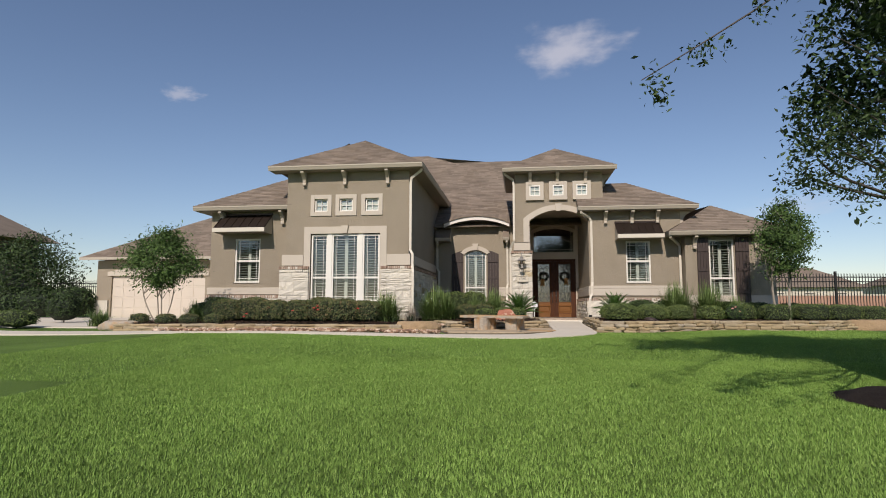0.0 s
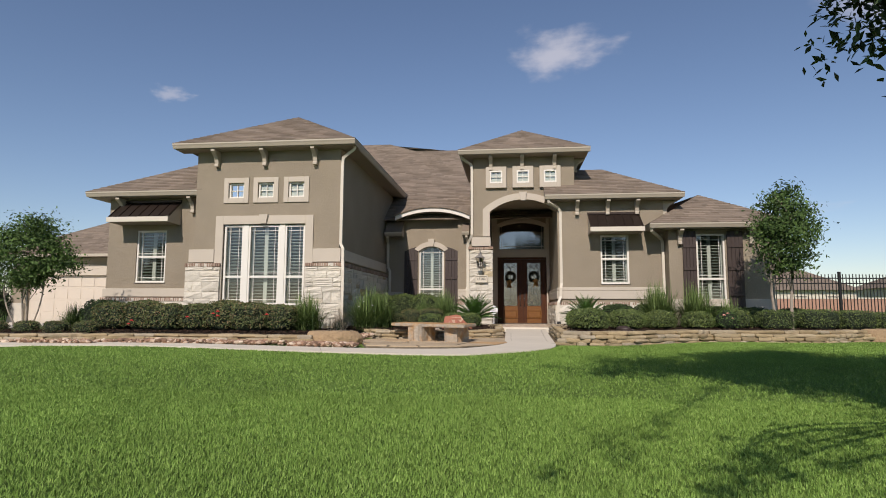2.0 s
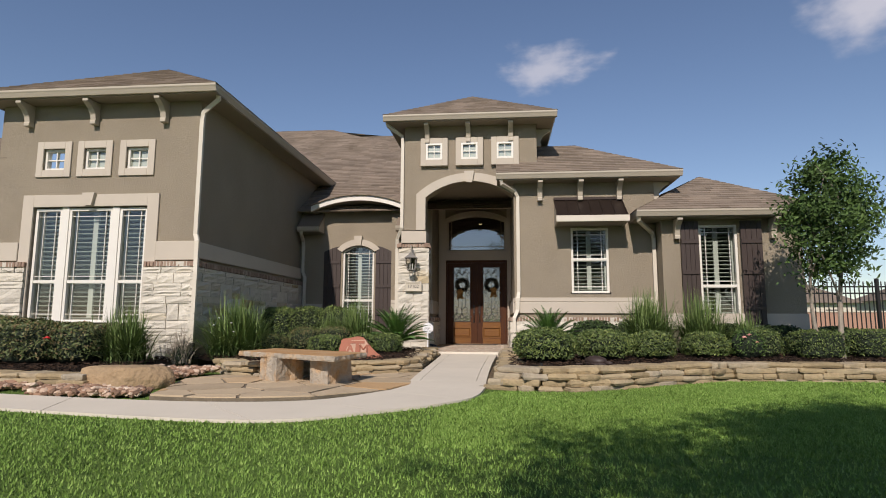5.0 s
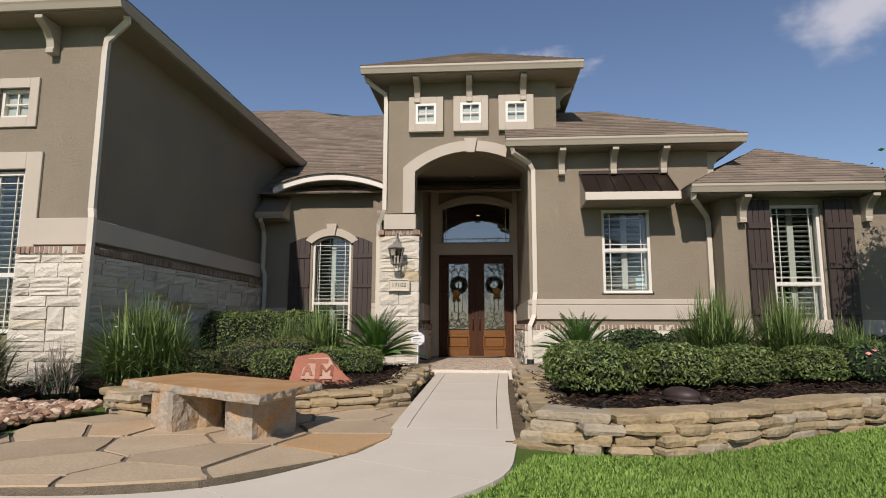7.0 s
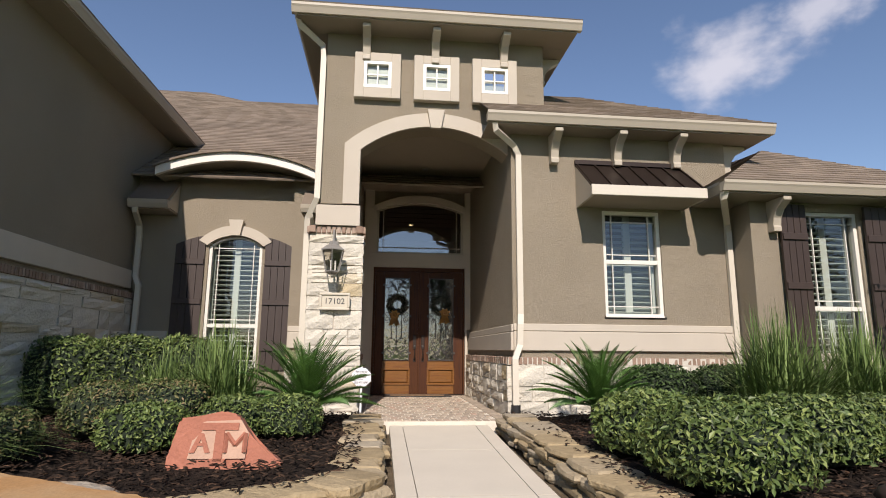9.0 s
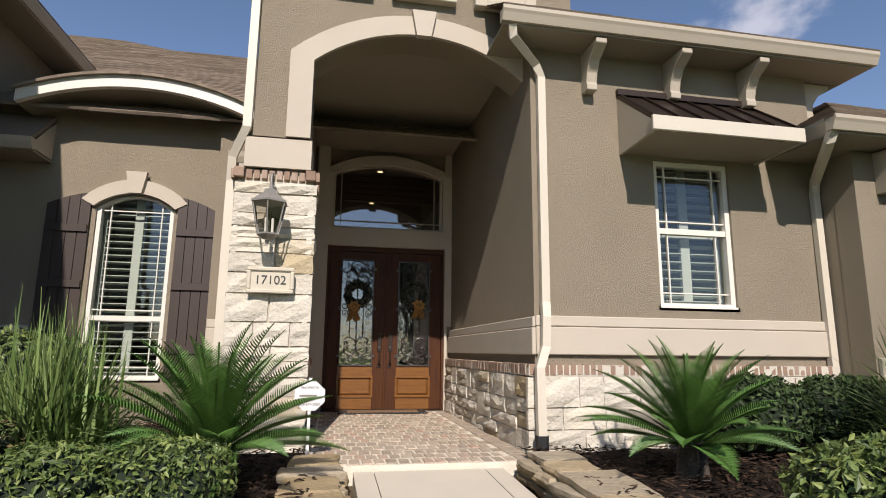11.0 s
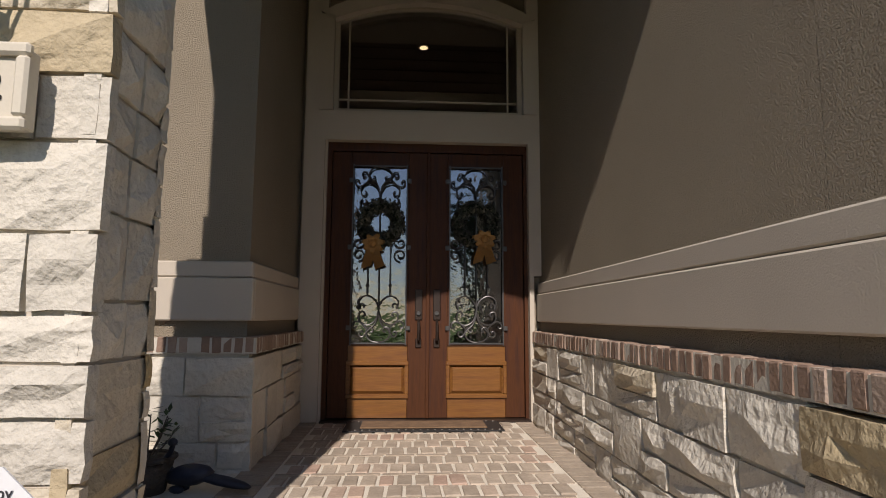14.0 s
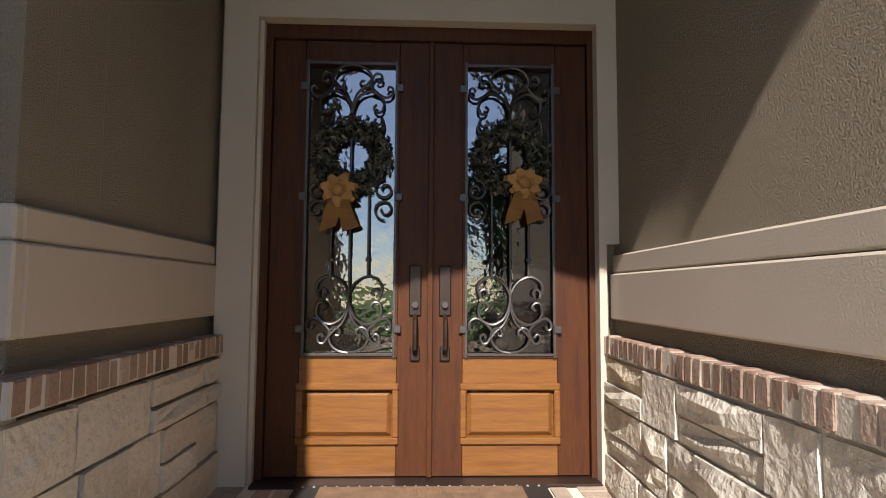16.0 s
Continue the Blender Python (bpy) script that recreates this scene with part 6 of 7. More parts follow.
# river rock
verts, faces = [], []
pr = random.Random(8)
ico = bmesh.new()
bmesh.ops.create_icosphere(ico, subdivisions=1, radius=1)
iv, if_ = [v.co.copy() for v in ico.verts], [[v.index for v in f.verts] for f in ico.faces]
ico.free()
spots = []
for _ in range(3200):
    spots.append((pr.uniform(-3.3, -1.75), pr.uniform(13.85, 16.2)))
for _ in range(1100):
    x = pr.uniform(-9.5, -3.0)
    spots.append((x, pr.uniform(14.2, 14.62) - (0.35 if x < -7.5 else 0.0)))
for x, y in spots:
    if x > -2.35 + (y - 15.4) * 0.3 and y > 14.2 or (x > -1.95 and y < 14.4):
        continue
    s = pr.uniform(0.022, 0.06)
    m = Matrix.Rotation(pr.uniform(0, 6), 3, "Z") @ Matrix.Rotation(pr.uniform(-0.6, 0.6), 3, "X") @ Matrix.Diagonal((s * pr.uniform(0.9, 1.5), s, s * pr.uniform(0.55, 0.8)))
    k = len(verts)
    z = 0.325 + pr.uniform(0, 0.05) + max(0, (y - 14.4)) * 0.05
    verts += [m @ (v * pr.uniform(0.85, 1.15)) + Vector((x, y, z)) for v in iv]
    faces += [[i + k for i in f] for f in if_]
ob = raw_part("river_rocks", verts, faces, PEBBLE)
tagged(ob, "loose red-brown and cream river rocks beside the walk", "gravel", kind="stuff")


# ---- shrubs ----
def shrub(name, x, y, z0, rx, ry, h, label, group, seed, leaf=LEAF, size=0.026, count=3600, boxy=2.6, category="shrub"):
    """A clipped shrub: a near-black core painting its inner shade, short stems and a skin of small leaves."""
    rnd = random.Random(seed)
    s = thing(name, label, category, group, at=(x, y, z0))
    off = Vector((seed * 1.3, seed * 0.7, 0))

    def skin(grow):
        while True:
            d = Vector((rnd.gauss(0, 1), rnd.gauss(0, 1), rnd.gauss(0, 1)))
            if d.length > 0.05:
                break
        d.normalize()
        if d.z < -0.55:
            d.z = -d.z
        k = (abs(d.x) ** boxy + abs(d.y) ** boxy + abs(d.z) ** boxy) ** (-1 / boxy)
        lump = 1 + 0.10 * noise.noise(d * 2.4 + off) + 0.05 * noise.noise(d * 6 + off)
        r = k * lump * grow
        return Vector((d.x * r * rx, d.y * r * ry, h * 0.52 + d.z * r * h * 0.5)), d
    v, f = leaf_cloud(lambda: skin(rnd.uniform(0.86, 1.04)), size, count, rnd, 0.8)
    raw_part("foliage", v, f, leaf, s)
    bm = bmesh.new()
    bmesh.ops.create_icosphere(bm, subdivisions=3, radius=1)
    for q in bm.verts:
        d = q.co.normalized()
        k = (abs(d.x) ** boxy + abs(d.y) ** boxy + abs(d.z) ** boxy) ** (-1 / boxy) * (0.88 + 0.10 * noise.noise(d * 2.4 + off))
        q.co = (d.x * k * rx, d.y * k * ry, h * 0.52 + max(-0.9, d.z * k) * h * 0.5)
    part("core", bm, SHADECORE, s)
    for k in range(3):
        a = k * 2.1
        part("stem", sweep(bmesh.new(), [(0.03 * math.cos(a), 0.03 * math.sin(a), -0.05), (0.12 * rx * math.cos(a), 0.12 * ry * math.sin(a), h * 0.4)], 0.012, 5), OAKBARK, s)
    return s


G1 = "clipped shrubs by the edging"
for i, (x, y, rx, ry, h) in enumerate([(2.80, 16.55, 0.46, 0.47, 0.54), (2.82, 17.55, 0.42, 0.42, 0.52), (3.78, 17.2, 0.46, 0.45, 0.52), (4.58, 17.4, 0.36, 0.38, 0.50), (5.62, 17.95, 0.37, 0.36, 0.48)]):
    shrub("shrub", x, y, 0.52, rx, ry, h, "rounded clipped green shrub with glossy leaves in mulch", G1, 30 + i, count=5200, size=0.024, boxy=2.3)
for i, (x, y, rx, ry, h) in enumerate([(6.62, 18.35, 0.37, 0.37, 0.5), (7.5, 18.1, 0.40, 0.38, 0.5), (8.6, 18.4, 0.50, 0.4, 0.52), (9.5, 18.45, 0.46, 0.4, 0.5), (10.4, 18.6, 0.44, 0.4, 0.46)]):
    shrub("shrub", x, y, 0.53, rx, ry, h, "squared clipped green boxwood in mulch", G1, 40 + i, count=3200, size=0.02, boxy=4.0)
for i, (x, y, rx, ry, h) in enumerate([(4.1, 20.0, 0.5, 0.32, 0.66), (5.0, 20.0, 0.5, 0.32, 0.66), (6.6, 19.5, 0.45, 0.35, 0.6), (7.5, 19.5, 0.5, 0.35, 0.58), (8.6, 19.6, 0.5, 0.35, 0.55)]):
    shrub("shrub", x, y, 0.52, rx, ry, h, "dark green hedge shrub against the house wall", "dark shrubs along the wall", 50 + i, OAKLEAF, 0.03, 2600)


def blob(bm, at, size, turn=0.0, tip=0.0):
    """A rounded lump inside a larger mesh."""
    bmesh.ops.create_icosphere(bm, subdivisions=2, radius=1.0, matrix=Matrix.Translation(at) @ Matrix.Rotation(turn, 4, "Z") @ Matrix.Rotation(tip, 4, "Y") @ Matrix.Diagonal((*size, 1)))


bm = bmesh.new()
blob(bm, (0, 0, 0.09), (0.23, 0.17, 0.10))
blob(bm, (0.02, 0, 0.05), (0.27, 0.20, 0.04))
blob(bm, (0.30, 0.0, 0.07), (0.08, 0.05, 0.045))
for a, b, t in ((0.17, -0.19, -0.9), (0.17, 0.19, 0.9), (-0.2, -0.16, -2.2), (-0.2, 0.16, 2.2)):
    blob(bm, (a, b, 0.03), (0.11, 0.045, 0.025), t)
turtle = part("turtle_statue", bm, BROWN, None, "", True)
turtle.matrix_world = pose(3.47, 16.02, 0.55, 0, 0, -55) @ Matrix.Scale(0.8, 4)
tagged(turtle, "dark weathered turtle figure lying on the mulch", "statue")
bm = sweep(bmesh.new(), [(2.66, 15.42, 0.5), (2.67, 15.42, 0.63)], 0.016, 8)
tagged(part("sprinkler_head", bm, RUBBER), "short black sprinkler riser standing in the mulch", "sprinkler")

pot = thing("potted_plant", "leafy dark plant in a round dark pot on the porch bricks", "potted plant", "porch plants", at=(-0.03, 22.5, 0.497))
bm = bmesh.new()
bmesh.ops.create_cone(bm, cap_ends=True, segments=20, radius1=0.095, radius2=0.135, depth=0.17, matrix=Matrix.Translation((0, 0, 0.085)))
part("pot", bm, OAKBARK, pot, "", True)
part("rim", sweep(bmesh.new(), [(0.137 * math.cos(2 * math.pi * k / 20), 0.137 * math.sin(2 * math.pi * k / 20), 0.172) for k in range(21)], 0.012, 6), OAKBARK, pot)
prn = random.Random(58)
for k in range(7):
    a = k * 0.9 + prn.uniform(-0.2, 0.2)
    r = prn.uniform(0.07, 0.2)
    tip = Vector((r * math.cos(a), r * math.sin(a), prn.uniform(0.28, 0.42)))
    part("stem", sweep(bmesh.new(), smooth([(0, 0, 0.15), tip * 0.55 + Vector((0, 0, 0.05)), tip]), 0.005, 5, 0.6), OAKBARK, pot)
    verts, faces = [], []
    for q in range(14):
        b = prn.uniform(0, 2 * math.pi)
        d = Vector((math.cos(b), math.sin(b), prn.uniform(-0.3, 0.8))).normalized()
        sd = d.cross(Vector((0, 0, 1))).normalized() * 0.012
        p0 = tip * prn.uniform(0.6, 1.0) + Vector((0, 0, 0.03))
        ln = prn.uniform(0.05, 0.085)
        n0 = len(verts)
        verts += [p0, p0 + d * ln * 0.45 + sd, p0 + d * ln, p0 + d * ln * 0.45 - sd]
        faces += [(n0, n0 + 1, n0 + 2), (n0, n0 + 2, n0 + 3)]
    raw_part("leaves", verts, faces, OAKLEAF, pot)

bm = bmesh.new()
blob(bm, (0.06, 0, 0.10), (0.16, 0.075, 0.065), 0, -0.12)
blob(bm, (0.27, 0, 0.075), (0.2, 0.05, 0.03), 0, 0.16)
sweep(bm, smooth([(-0.05, 0, 0.11), (-0.10, 0, 0.17), (-0.07, 0, 0.23), (-0.055, 0, 0.275)]), 0.022, 8, 0.7)
blob(bm, (-0.06, 0, 0.285), (0.032, 0.024, 0.026))
sweep(bm, [(-0.08, 0, 0.285), (-0.13, 0, 0.272)], 0.009, 6, 0.2)
blob(bm, (0.0, -0.03, 0.02), (0.05, 0.02, 0.025))
blob(bm, (0.0, 0.03, 0.02), (0.05, 0.02, 0.025))
bird = part("bird_statue", bm, BIRD, None, "", True)
bird.matrix_world = pose(0.14, 22.5, 0.5, 0, 0, -12) @ Matrix.Scale(0.85, 4)
tagged(bird, "dark blue metal peacock figure standing on the porch bricks", "statue")
G2 = "shrubs of the middle bed"
for i, (x, y, rx, ry, h) in enumerate([(-1.08, 18.15, 0.32, 0.32, 0.40), (-0.55, 18.72, 0.28, 0.3, 0.42), (-0.09, 18.86, 0.31, 0.29, 0.42)]):
    shrub("shrub", x, y, 0.50, rx, ry, h, "small rounded bright green shrub in dark mulch", G2, 60 + i, LEAF, 0.021, 2600)
for i, (x, y, rx, ry, h) in enumerate([(-1.72, 18.9, 0.34, 0.36, 0.52), (-1.18, 19.0, 0.36, 0.36, 0.54), (-2.0, 17.7, 0.36, 0.34, 0.42)]):
    shrub("shrub", x, y, 0.50, rx, ry, h, "clipped dark green shrub in dark mulch", G2, 64 + i, HEDGELEAF, 0.018, 3000)
for i, x in enumerate((-3.0, -2.3, -1.65)):
    shrub("shrub", x, 20.7, 0.50, 0.45, 0.42, 0.95, "tall dark green hedge shrub with yellow-green tips", G2, 70 + i, LEAF, 0.028, 3200, 3.2)
G3 = "flowering hedge along the left tower"
for i, x in enumerate((-8.45, -7.75, -7.05, -6.35, -5.65, -4.95, -4.4)):
    shrub("rose_bush", x, 15.95 + 0.12 * math.sin(i * 2.3), 0.45, 0.46, 0.45, 0.70 + 0.05 * math.sin(i * 1.9), "reddish green flowering hedge bush with scattered red blooms", G3, 80 + i, HEDGELEAF, 0.027, 3600, 3.0, "bush")
fl = random.Random(4)


def bloom(x, y, z, mat, r=0.045):
    bm = bmesh.new()
    for k in range(9):
        a = k * 2.399
        rr_ = r * (0.35 + 0.07 * k)
        q = Vector((x + rr_ * math.cos(a) * 0.8, y + rr_ * math.sin(a) * 0.8, z - 0.002 * k))
        bmesh.ops.create_icosphere(bm, subdivisions=1, radius=r * 0.42, matrix=Matrix.Translation(q) @ Matrix.Rotation(a, 4, "Z") @ Matrix.Rotation(0.7, 4, "Y") @ Matrix.Diagonal((1.0, 0.9, 0.35, 1)))
    ob = part("rose_bloom", bm, mat)
    return ob


for x, y, z in ((-5.62, 15.5, 0.98), (-5.72, 15.48, 0.93), (-5.60, 15.47, 0.88), (-4.45, 15.5, 0.92), (-7.0, 15.48, 0.95), (-7.8, 15.5, 0.68), (-7.72, 15.49, 0.76), (-6.35, 15.5, 0.85)):
    tagged(bloom(x, y, z, ROSE), "open red rose bloom on the hedge", "flower", "red rose blooms")
for x, y, z in ((6.18, 17.74, 0.94), (6.36, 17.73, 0.86), (6.28, 17.78, 0.98)):
    tagged(bloom(x, y, z, PINK), "soft pink rose bloom among green leaves", "flower", "pink rose blooms")
shrub("rose_bush", 6.3, 17.95, 0.5, 0.28, 0.28, 0.55, "thin pink rose bush in the mulch", "rose bushes", 95, TREELEAF, 0.026, 500, 2.0, "bush")
for i, (x, y) in enumerate(((-10.5, 14.75), (-9.7, 14.75), (-9.0, 14.75), (-8.35, 14.85))):
    shrub("shrub", x, y, 0.42, 0.26, 0.24, 0.32, "low brownish mounded shrub behind the stone edging", "low mounds behind the edging", 100 + i, HEDGELEAF, 0.02, 1200)
for i, (x, y, h) in enumerate(((-8.9, 16.1, 0.75), (-9.9, 17.2, 0.6))):
    shrub("shrub", x, y, 0.45, 0.42, 0.4, h, "dark green shrub against the garage wing", "dark shrubs by the garage wing", 106 + i, OAKLEAF, 0.03, 2400, 3.0)


# ---- ornamental grasses and sago palms ----
def grass_clump(x, y, z0, reach, h, count, label, seed, mat=REED, width=0.011):
    rnd = random.Random(seed)
    c = thing("ornamental_grass", label, "grass clump", "ornamental grasses", at=(x, y, z0))
    verts, faces = [], []
    for _ in range(count):
        a = rnd.uniform(0, 2 * math.pi)
        lean = rnd.random() ** 0.7
        hh = h * rnd.uniform(0.55, 1.08) * (1 - 0.35 * lean)
        rr_ = reach * lean
        bx, by = 0.16 * reach * rnd.gauss(0, 1), 0.16 * reach * rnd.gauss(0, 1)
        side = Vector((-math.sin(a), math.cos(a), 0)) * width * rnd.uniform(0.6, 1.2)
        k = len(verts)
        n = 5
        for j in range(n + 1):
            t = j / n
            droop = t * t * lean * 0.28 * h
            p = Vector((bx + math.cos(a) * rr_ * t ** 1.6, by + math.sin(a) * rr_ * t ** 1.6, hh * t - droop * t))
            w = side * (1 - t ** 2 * 0.92)
            verts += [p - w, p + w]
        for j in range(n):
            faces.append((k + 2 * j, k + 2 * j + 1, k + 2 * j + 3, k + 2 * j + 2))
    raw_part("blades", verts, faces, mat, c)
    # added near-black lump, painted shade at the foot of the blades
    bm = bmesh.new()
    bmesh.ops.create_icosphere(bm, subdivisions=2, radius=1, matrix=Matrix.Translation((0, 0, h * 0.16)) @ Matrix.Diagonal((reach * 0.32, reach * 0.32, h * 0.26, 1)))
    part("crown", bm, SHADECORE, c)
    return c


grass_clump(-2.5, 17.5, 0.48, 1.0, 1.2, 2300, "large arching green grass clump with tiny white flowers", 1)
grass_clump(-3.85, 16.4, 0.46, 0.75, 1.05, 1400, "arching green grass clump beside the stone base", 2)
grass_clump(-3.2, 16.9, 0.46, 0.4, 0.7, 260, "thin straw-coloured grass tuft by the boulder", 3, BARK, 0.006)
grass_clump(-0.85, 19.4, 0.50, 0.66, 1.2, 1400, "upright green grass clump under the bay window", 4)
grass_clump(-1.55, 19.9, 0.50, 0.5, 1.0, 600, "upright green grass clump under the bay window", 14)
grass_clump(4.95, 19.0, 0.52, 0.85, 1.4, 1700, "tall arching green grass clump by the wall", 5)
grass_clump(5.95, 19.1, 0.52, 0.8, 1.35, 1500, "tall arching green grass clump under the far window", 6)
grass_clump(6.7, 18.95, 0.52, 0.6, 0.95, 700, "arching green grass clump under the far window", 16)
grass_clump(-9.6, 16.0, 0.46, 0.5, 0.75, 600, "spiky dark green grass clump beside the small tree", 7)
grass_clump(-12.4, 15.6, 0.36, 0.55, 0.6, 500, "pale green grass clump beside the drive", 8)
wf = random.Random(9)
for _ in range(9):
    a = wf.uniform(2.6, 5.8)
    bm = bmesh.new()
    bmesh.ops.create_icosphere(bm, subdivisions=1, radius=0.022, matrix=Matrix.Translation((-2.45 + 0.5 * math.cos(a), 17.5 + 0.5 * math.sin(a), 1.0 + wf.uniform(-0.1, 0.4))) @ Matrix.Diagonal((1, 1, 0.4, 1)))
    tagged(part("white_bloom", bm, SIGNWHITE), "tiny white flower on a grass stalk", "flower", "white grass flowers")


def sago(x, y, z0, label, seed, n=26, reach=0.85):
    rnd = random.Random(seed)
    s = thing("sago_palm", label, "sago palm", "sago palms", at=(x, y, z0))
    part("trunk", sweep(bmesh.new(), [(0, 0, -0.05), (0, 0, 0.12), (0, 0, 0.24)], 0.12, 9, 0.7), OAKBARK, s)
    for i in range(n):
        a = i * 2.399 + rnd.uniform(-0.15, 0.15)
        up = 1.5 - 1.3 * (i / n) + rnd.uniform(-0.08, 0.08)
        L = reach * rnd.uniform(0.85, 1.1)
        verts, faces = [], []
        m = 24
        prev = Vector((0, 0, 0.2))
        el = up
        axis = Vector((math.cos(a), math.sin(a), 0))
        side = Vector((-math.sin(a), math.cos(a), 0))
        for j in range(m + 1):
            t = j / m
            d = axis * math.cos(el) + Vector((0, 0, 1)) * math.sin(el)
            nd = Vector((0, 0, 1)) * math.cos(el) - axis * math.sin(el)
            p = prev + d * (L / m)
            k = len(verts)
            verts += [prev - side * 0.006, prev + side * 0.006, p + side * 0.005, p - side * 0.005]
            faces.append((k, k + 1, k + 2, k + 3))
            if t > 0.12:
                ll = 0.17 * math.sin(math.pi * min(1, 0.18 + 0.8 * t)) * reach / 0.85
                for sg in (-1, 1):
                    for q in (0.0, 0.5):
                        b0 = prev + (p - prev) * q
                        tip = b0 + side * sg * ll * 0.82 + d * ll * 0.5 + nd * ll * 0.33
                        k = len(verts)
                        verts += [b0 - d * 0.004, b0 + d * 0.005, tip + d * 0.001, (b0 + tip) / 2 + nd * 0.004 - d * 0.006]
                        faces += [(k, k + 1, k + 2), (k, k + 2, k + 3)]
            prev = p
            el -= 0.5 / m * (0.5 + 1.1 * t)
        raw_part("frond", verts, faces, SAGO, s)
    return s


sago(0.0, 19.5, 0.52, "dark green sago palm with stiff feathery fronds by the pillar", 1, 58, 0.80)
sago(3.1, 19.35, 0.54, "dark green sago palm with stiff feathery fronds by the wall", 2, 50, 0.74)


# ---- trees ----
def limb_pts(a, b, rnd, bend=0.12, n=6):
    a, b = Vector(a), Vector(b)
    ln = (b - a).length
    o = Vector((rnd.gauss(0, 1), rnd.gauss(0, 1), rnd.gauss(0, 0.4))) * bend * ln
    return [a + (b - a) * (k / n) + o * math.sin(math.pi * k / n) for k in range(n + 1)]


def small_tree(x, y, z0, stems, centre, radii, label, seed, leaves, bark, clumps=60, per=70, size=0.04, spread=0.2, leaf=TREELEAF):
    rnd = random.Random(seed)
    t = thing("tree", label, "tree", "garden trees", at=(x, y, z0))
    C = Vector(centre) - Vector((x, y, z0))
    for dx, dy, tx, ty, tz, r in stems:
        pts = limb_pts((dx, dy, -0.05), (tx, ty, tz), rnd, 0.05, 8)
        part("trunk", sweep(bmesh.new(), pts, r, 8, 0.55), bark, t)
        for _ in range(6):
            k = rnd.randint(4, 8)
            tip = C + Vector((rnd.uniform(-0.7, 0.7) * radii[0], rnd.uniform(-0.7, 0.7) * radii[1], rnd.uniform(-0.3, 0.85) * radii[2]))
            part("limb", sweep(bmesh.new(), limb_pts(pts[k], tip, rnd, 0.1, 5), r * 0.45, 5, 0.25), bark, t)
    verts, faces = [], []
    for _ in range(clumps):
        d = Vector((rnd.gauss(0, 1), rnd.gauss(0, 1), rnd.gauss(0, 1))).normalized()
        rr_ = rnd.uniform(0.35, 1.0) ** 0.5
        shape = 1 + 0.32 * noise.noise(d * 1.8 + Vector((seed, 0, 0)))
        taper = 1 - 0.38 * max(-0.4, d.z)
        q = C + Vector((d.x * radii[0] * taper, d.y * radii[1] * taper, d.z * radii[2])) * rr_ * shape
        s = spread * rnd.uniform(0.6, 1.2)
        v, f = leaf_cloud(lambda: (q + Vector((rnd.gauss(0, s), rnd.gauss(0, s), rnd.gauss(0, s * 0.7))), d), size, per, rnd, 1.0)
        k = len(verts)
        verts += v
        faces += [tuple(i + k for i in fc) for fc in f]
    raw_part("crown", verts, faces, leaf, t)
    return t


small_tree(7.8, 17.9, 0.52, [(0, 0, 0.18, 0, 2.2, 0.045), (-0.22, 0.1, -0.35, 0.05, 1.9, 0.04)], (7.76, 17.95, 3.06), (0.62, 0.66, 1.08), "slender two-stemmed young tree with pale bark and dense leaves", 3, 0, BARK, 115, 95, 0.046, 0.17)
small_tree(-10.25, 15.2, 0.42, [(0, 0, -0.55, 0, 1.4, 0.022), (0.05, 0, -0.2, 0.1, 1.5, 0.022), (0.1, 0.05, 0.1, 0, 1.5, 0.022), (0.14, 0, 0.4, 0.1, 1.4, 0.02)], (-10.2, 15.2, 2.35), (0.78, 0.78, 0.85), "small multi-stemmed tree with a rounded green crown", 5, 0, BARK, 105, 100, 0.044, 0.19)

# oak beside the lawn
orn = random.Random(17)
oak = thing("oak_tree", "large oak with drooping dark green branches over the lawn", "tree", at=(4.1, 5.9, 0.1))
trunk = [Vector((0, 0, -0.1)), Vector((0.02, 0, 0.8)), Vector((0.0, 0.05, 1.8)), Vector((0.1, 0.05, 2.8)), Vector((0.1, 0.1, 4.2)), Vector((0.15, 0.1, 5.6))]
part("trunk", sweep(bmesh.new(), trunk, 0.17, 10, 0.35), OAKBARK, oak)
verts, faces = [], []
tips = [(-3.32, -2.28, 2.32), (-2.82, -2.77, 2.93), (-2.39, -2.13, 2.03), (-2.30, -2.30, 2.23), (-2.19, -1.96, 1.83), (-2.07, -2.01, 2.12), (-1.93, -2.25, 1.68), (-2.24, -2.36, 2.52), (-1.95, -1.72, 2.29)]
for k in range(34):
    a = orn.uniform(0, 2 * math.pi)
    r = orn.uniform(0.8, 3.0)
    tips.append((1.5 + r * 0.85 * math.cos(a), 0.1 + r * math.sin(a), orn.uniform(2.9, 6.4) - 0.15 * r))
low = random.Random(23)
tips += [(low.uniform(0.7, 2.8), low.uniform(-0.8, 0.9), low.uniform(2.0, 3.2)) for k in range(16)]
tips += [(low.uniform(-0.9, 1.2), low.uniform(-0.9, 0.9), low.uniform(5.2, 6.3)) for k in range(10)]
tips += [(low.uniform(-3.0, -0.8), low.uniform(-1.9, -0.2), low.uniform(5.0, 5.9)) for k in range(8)]
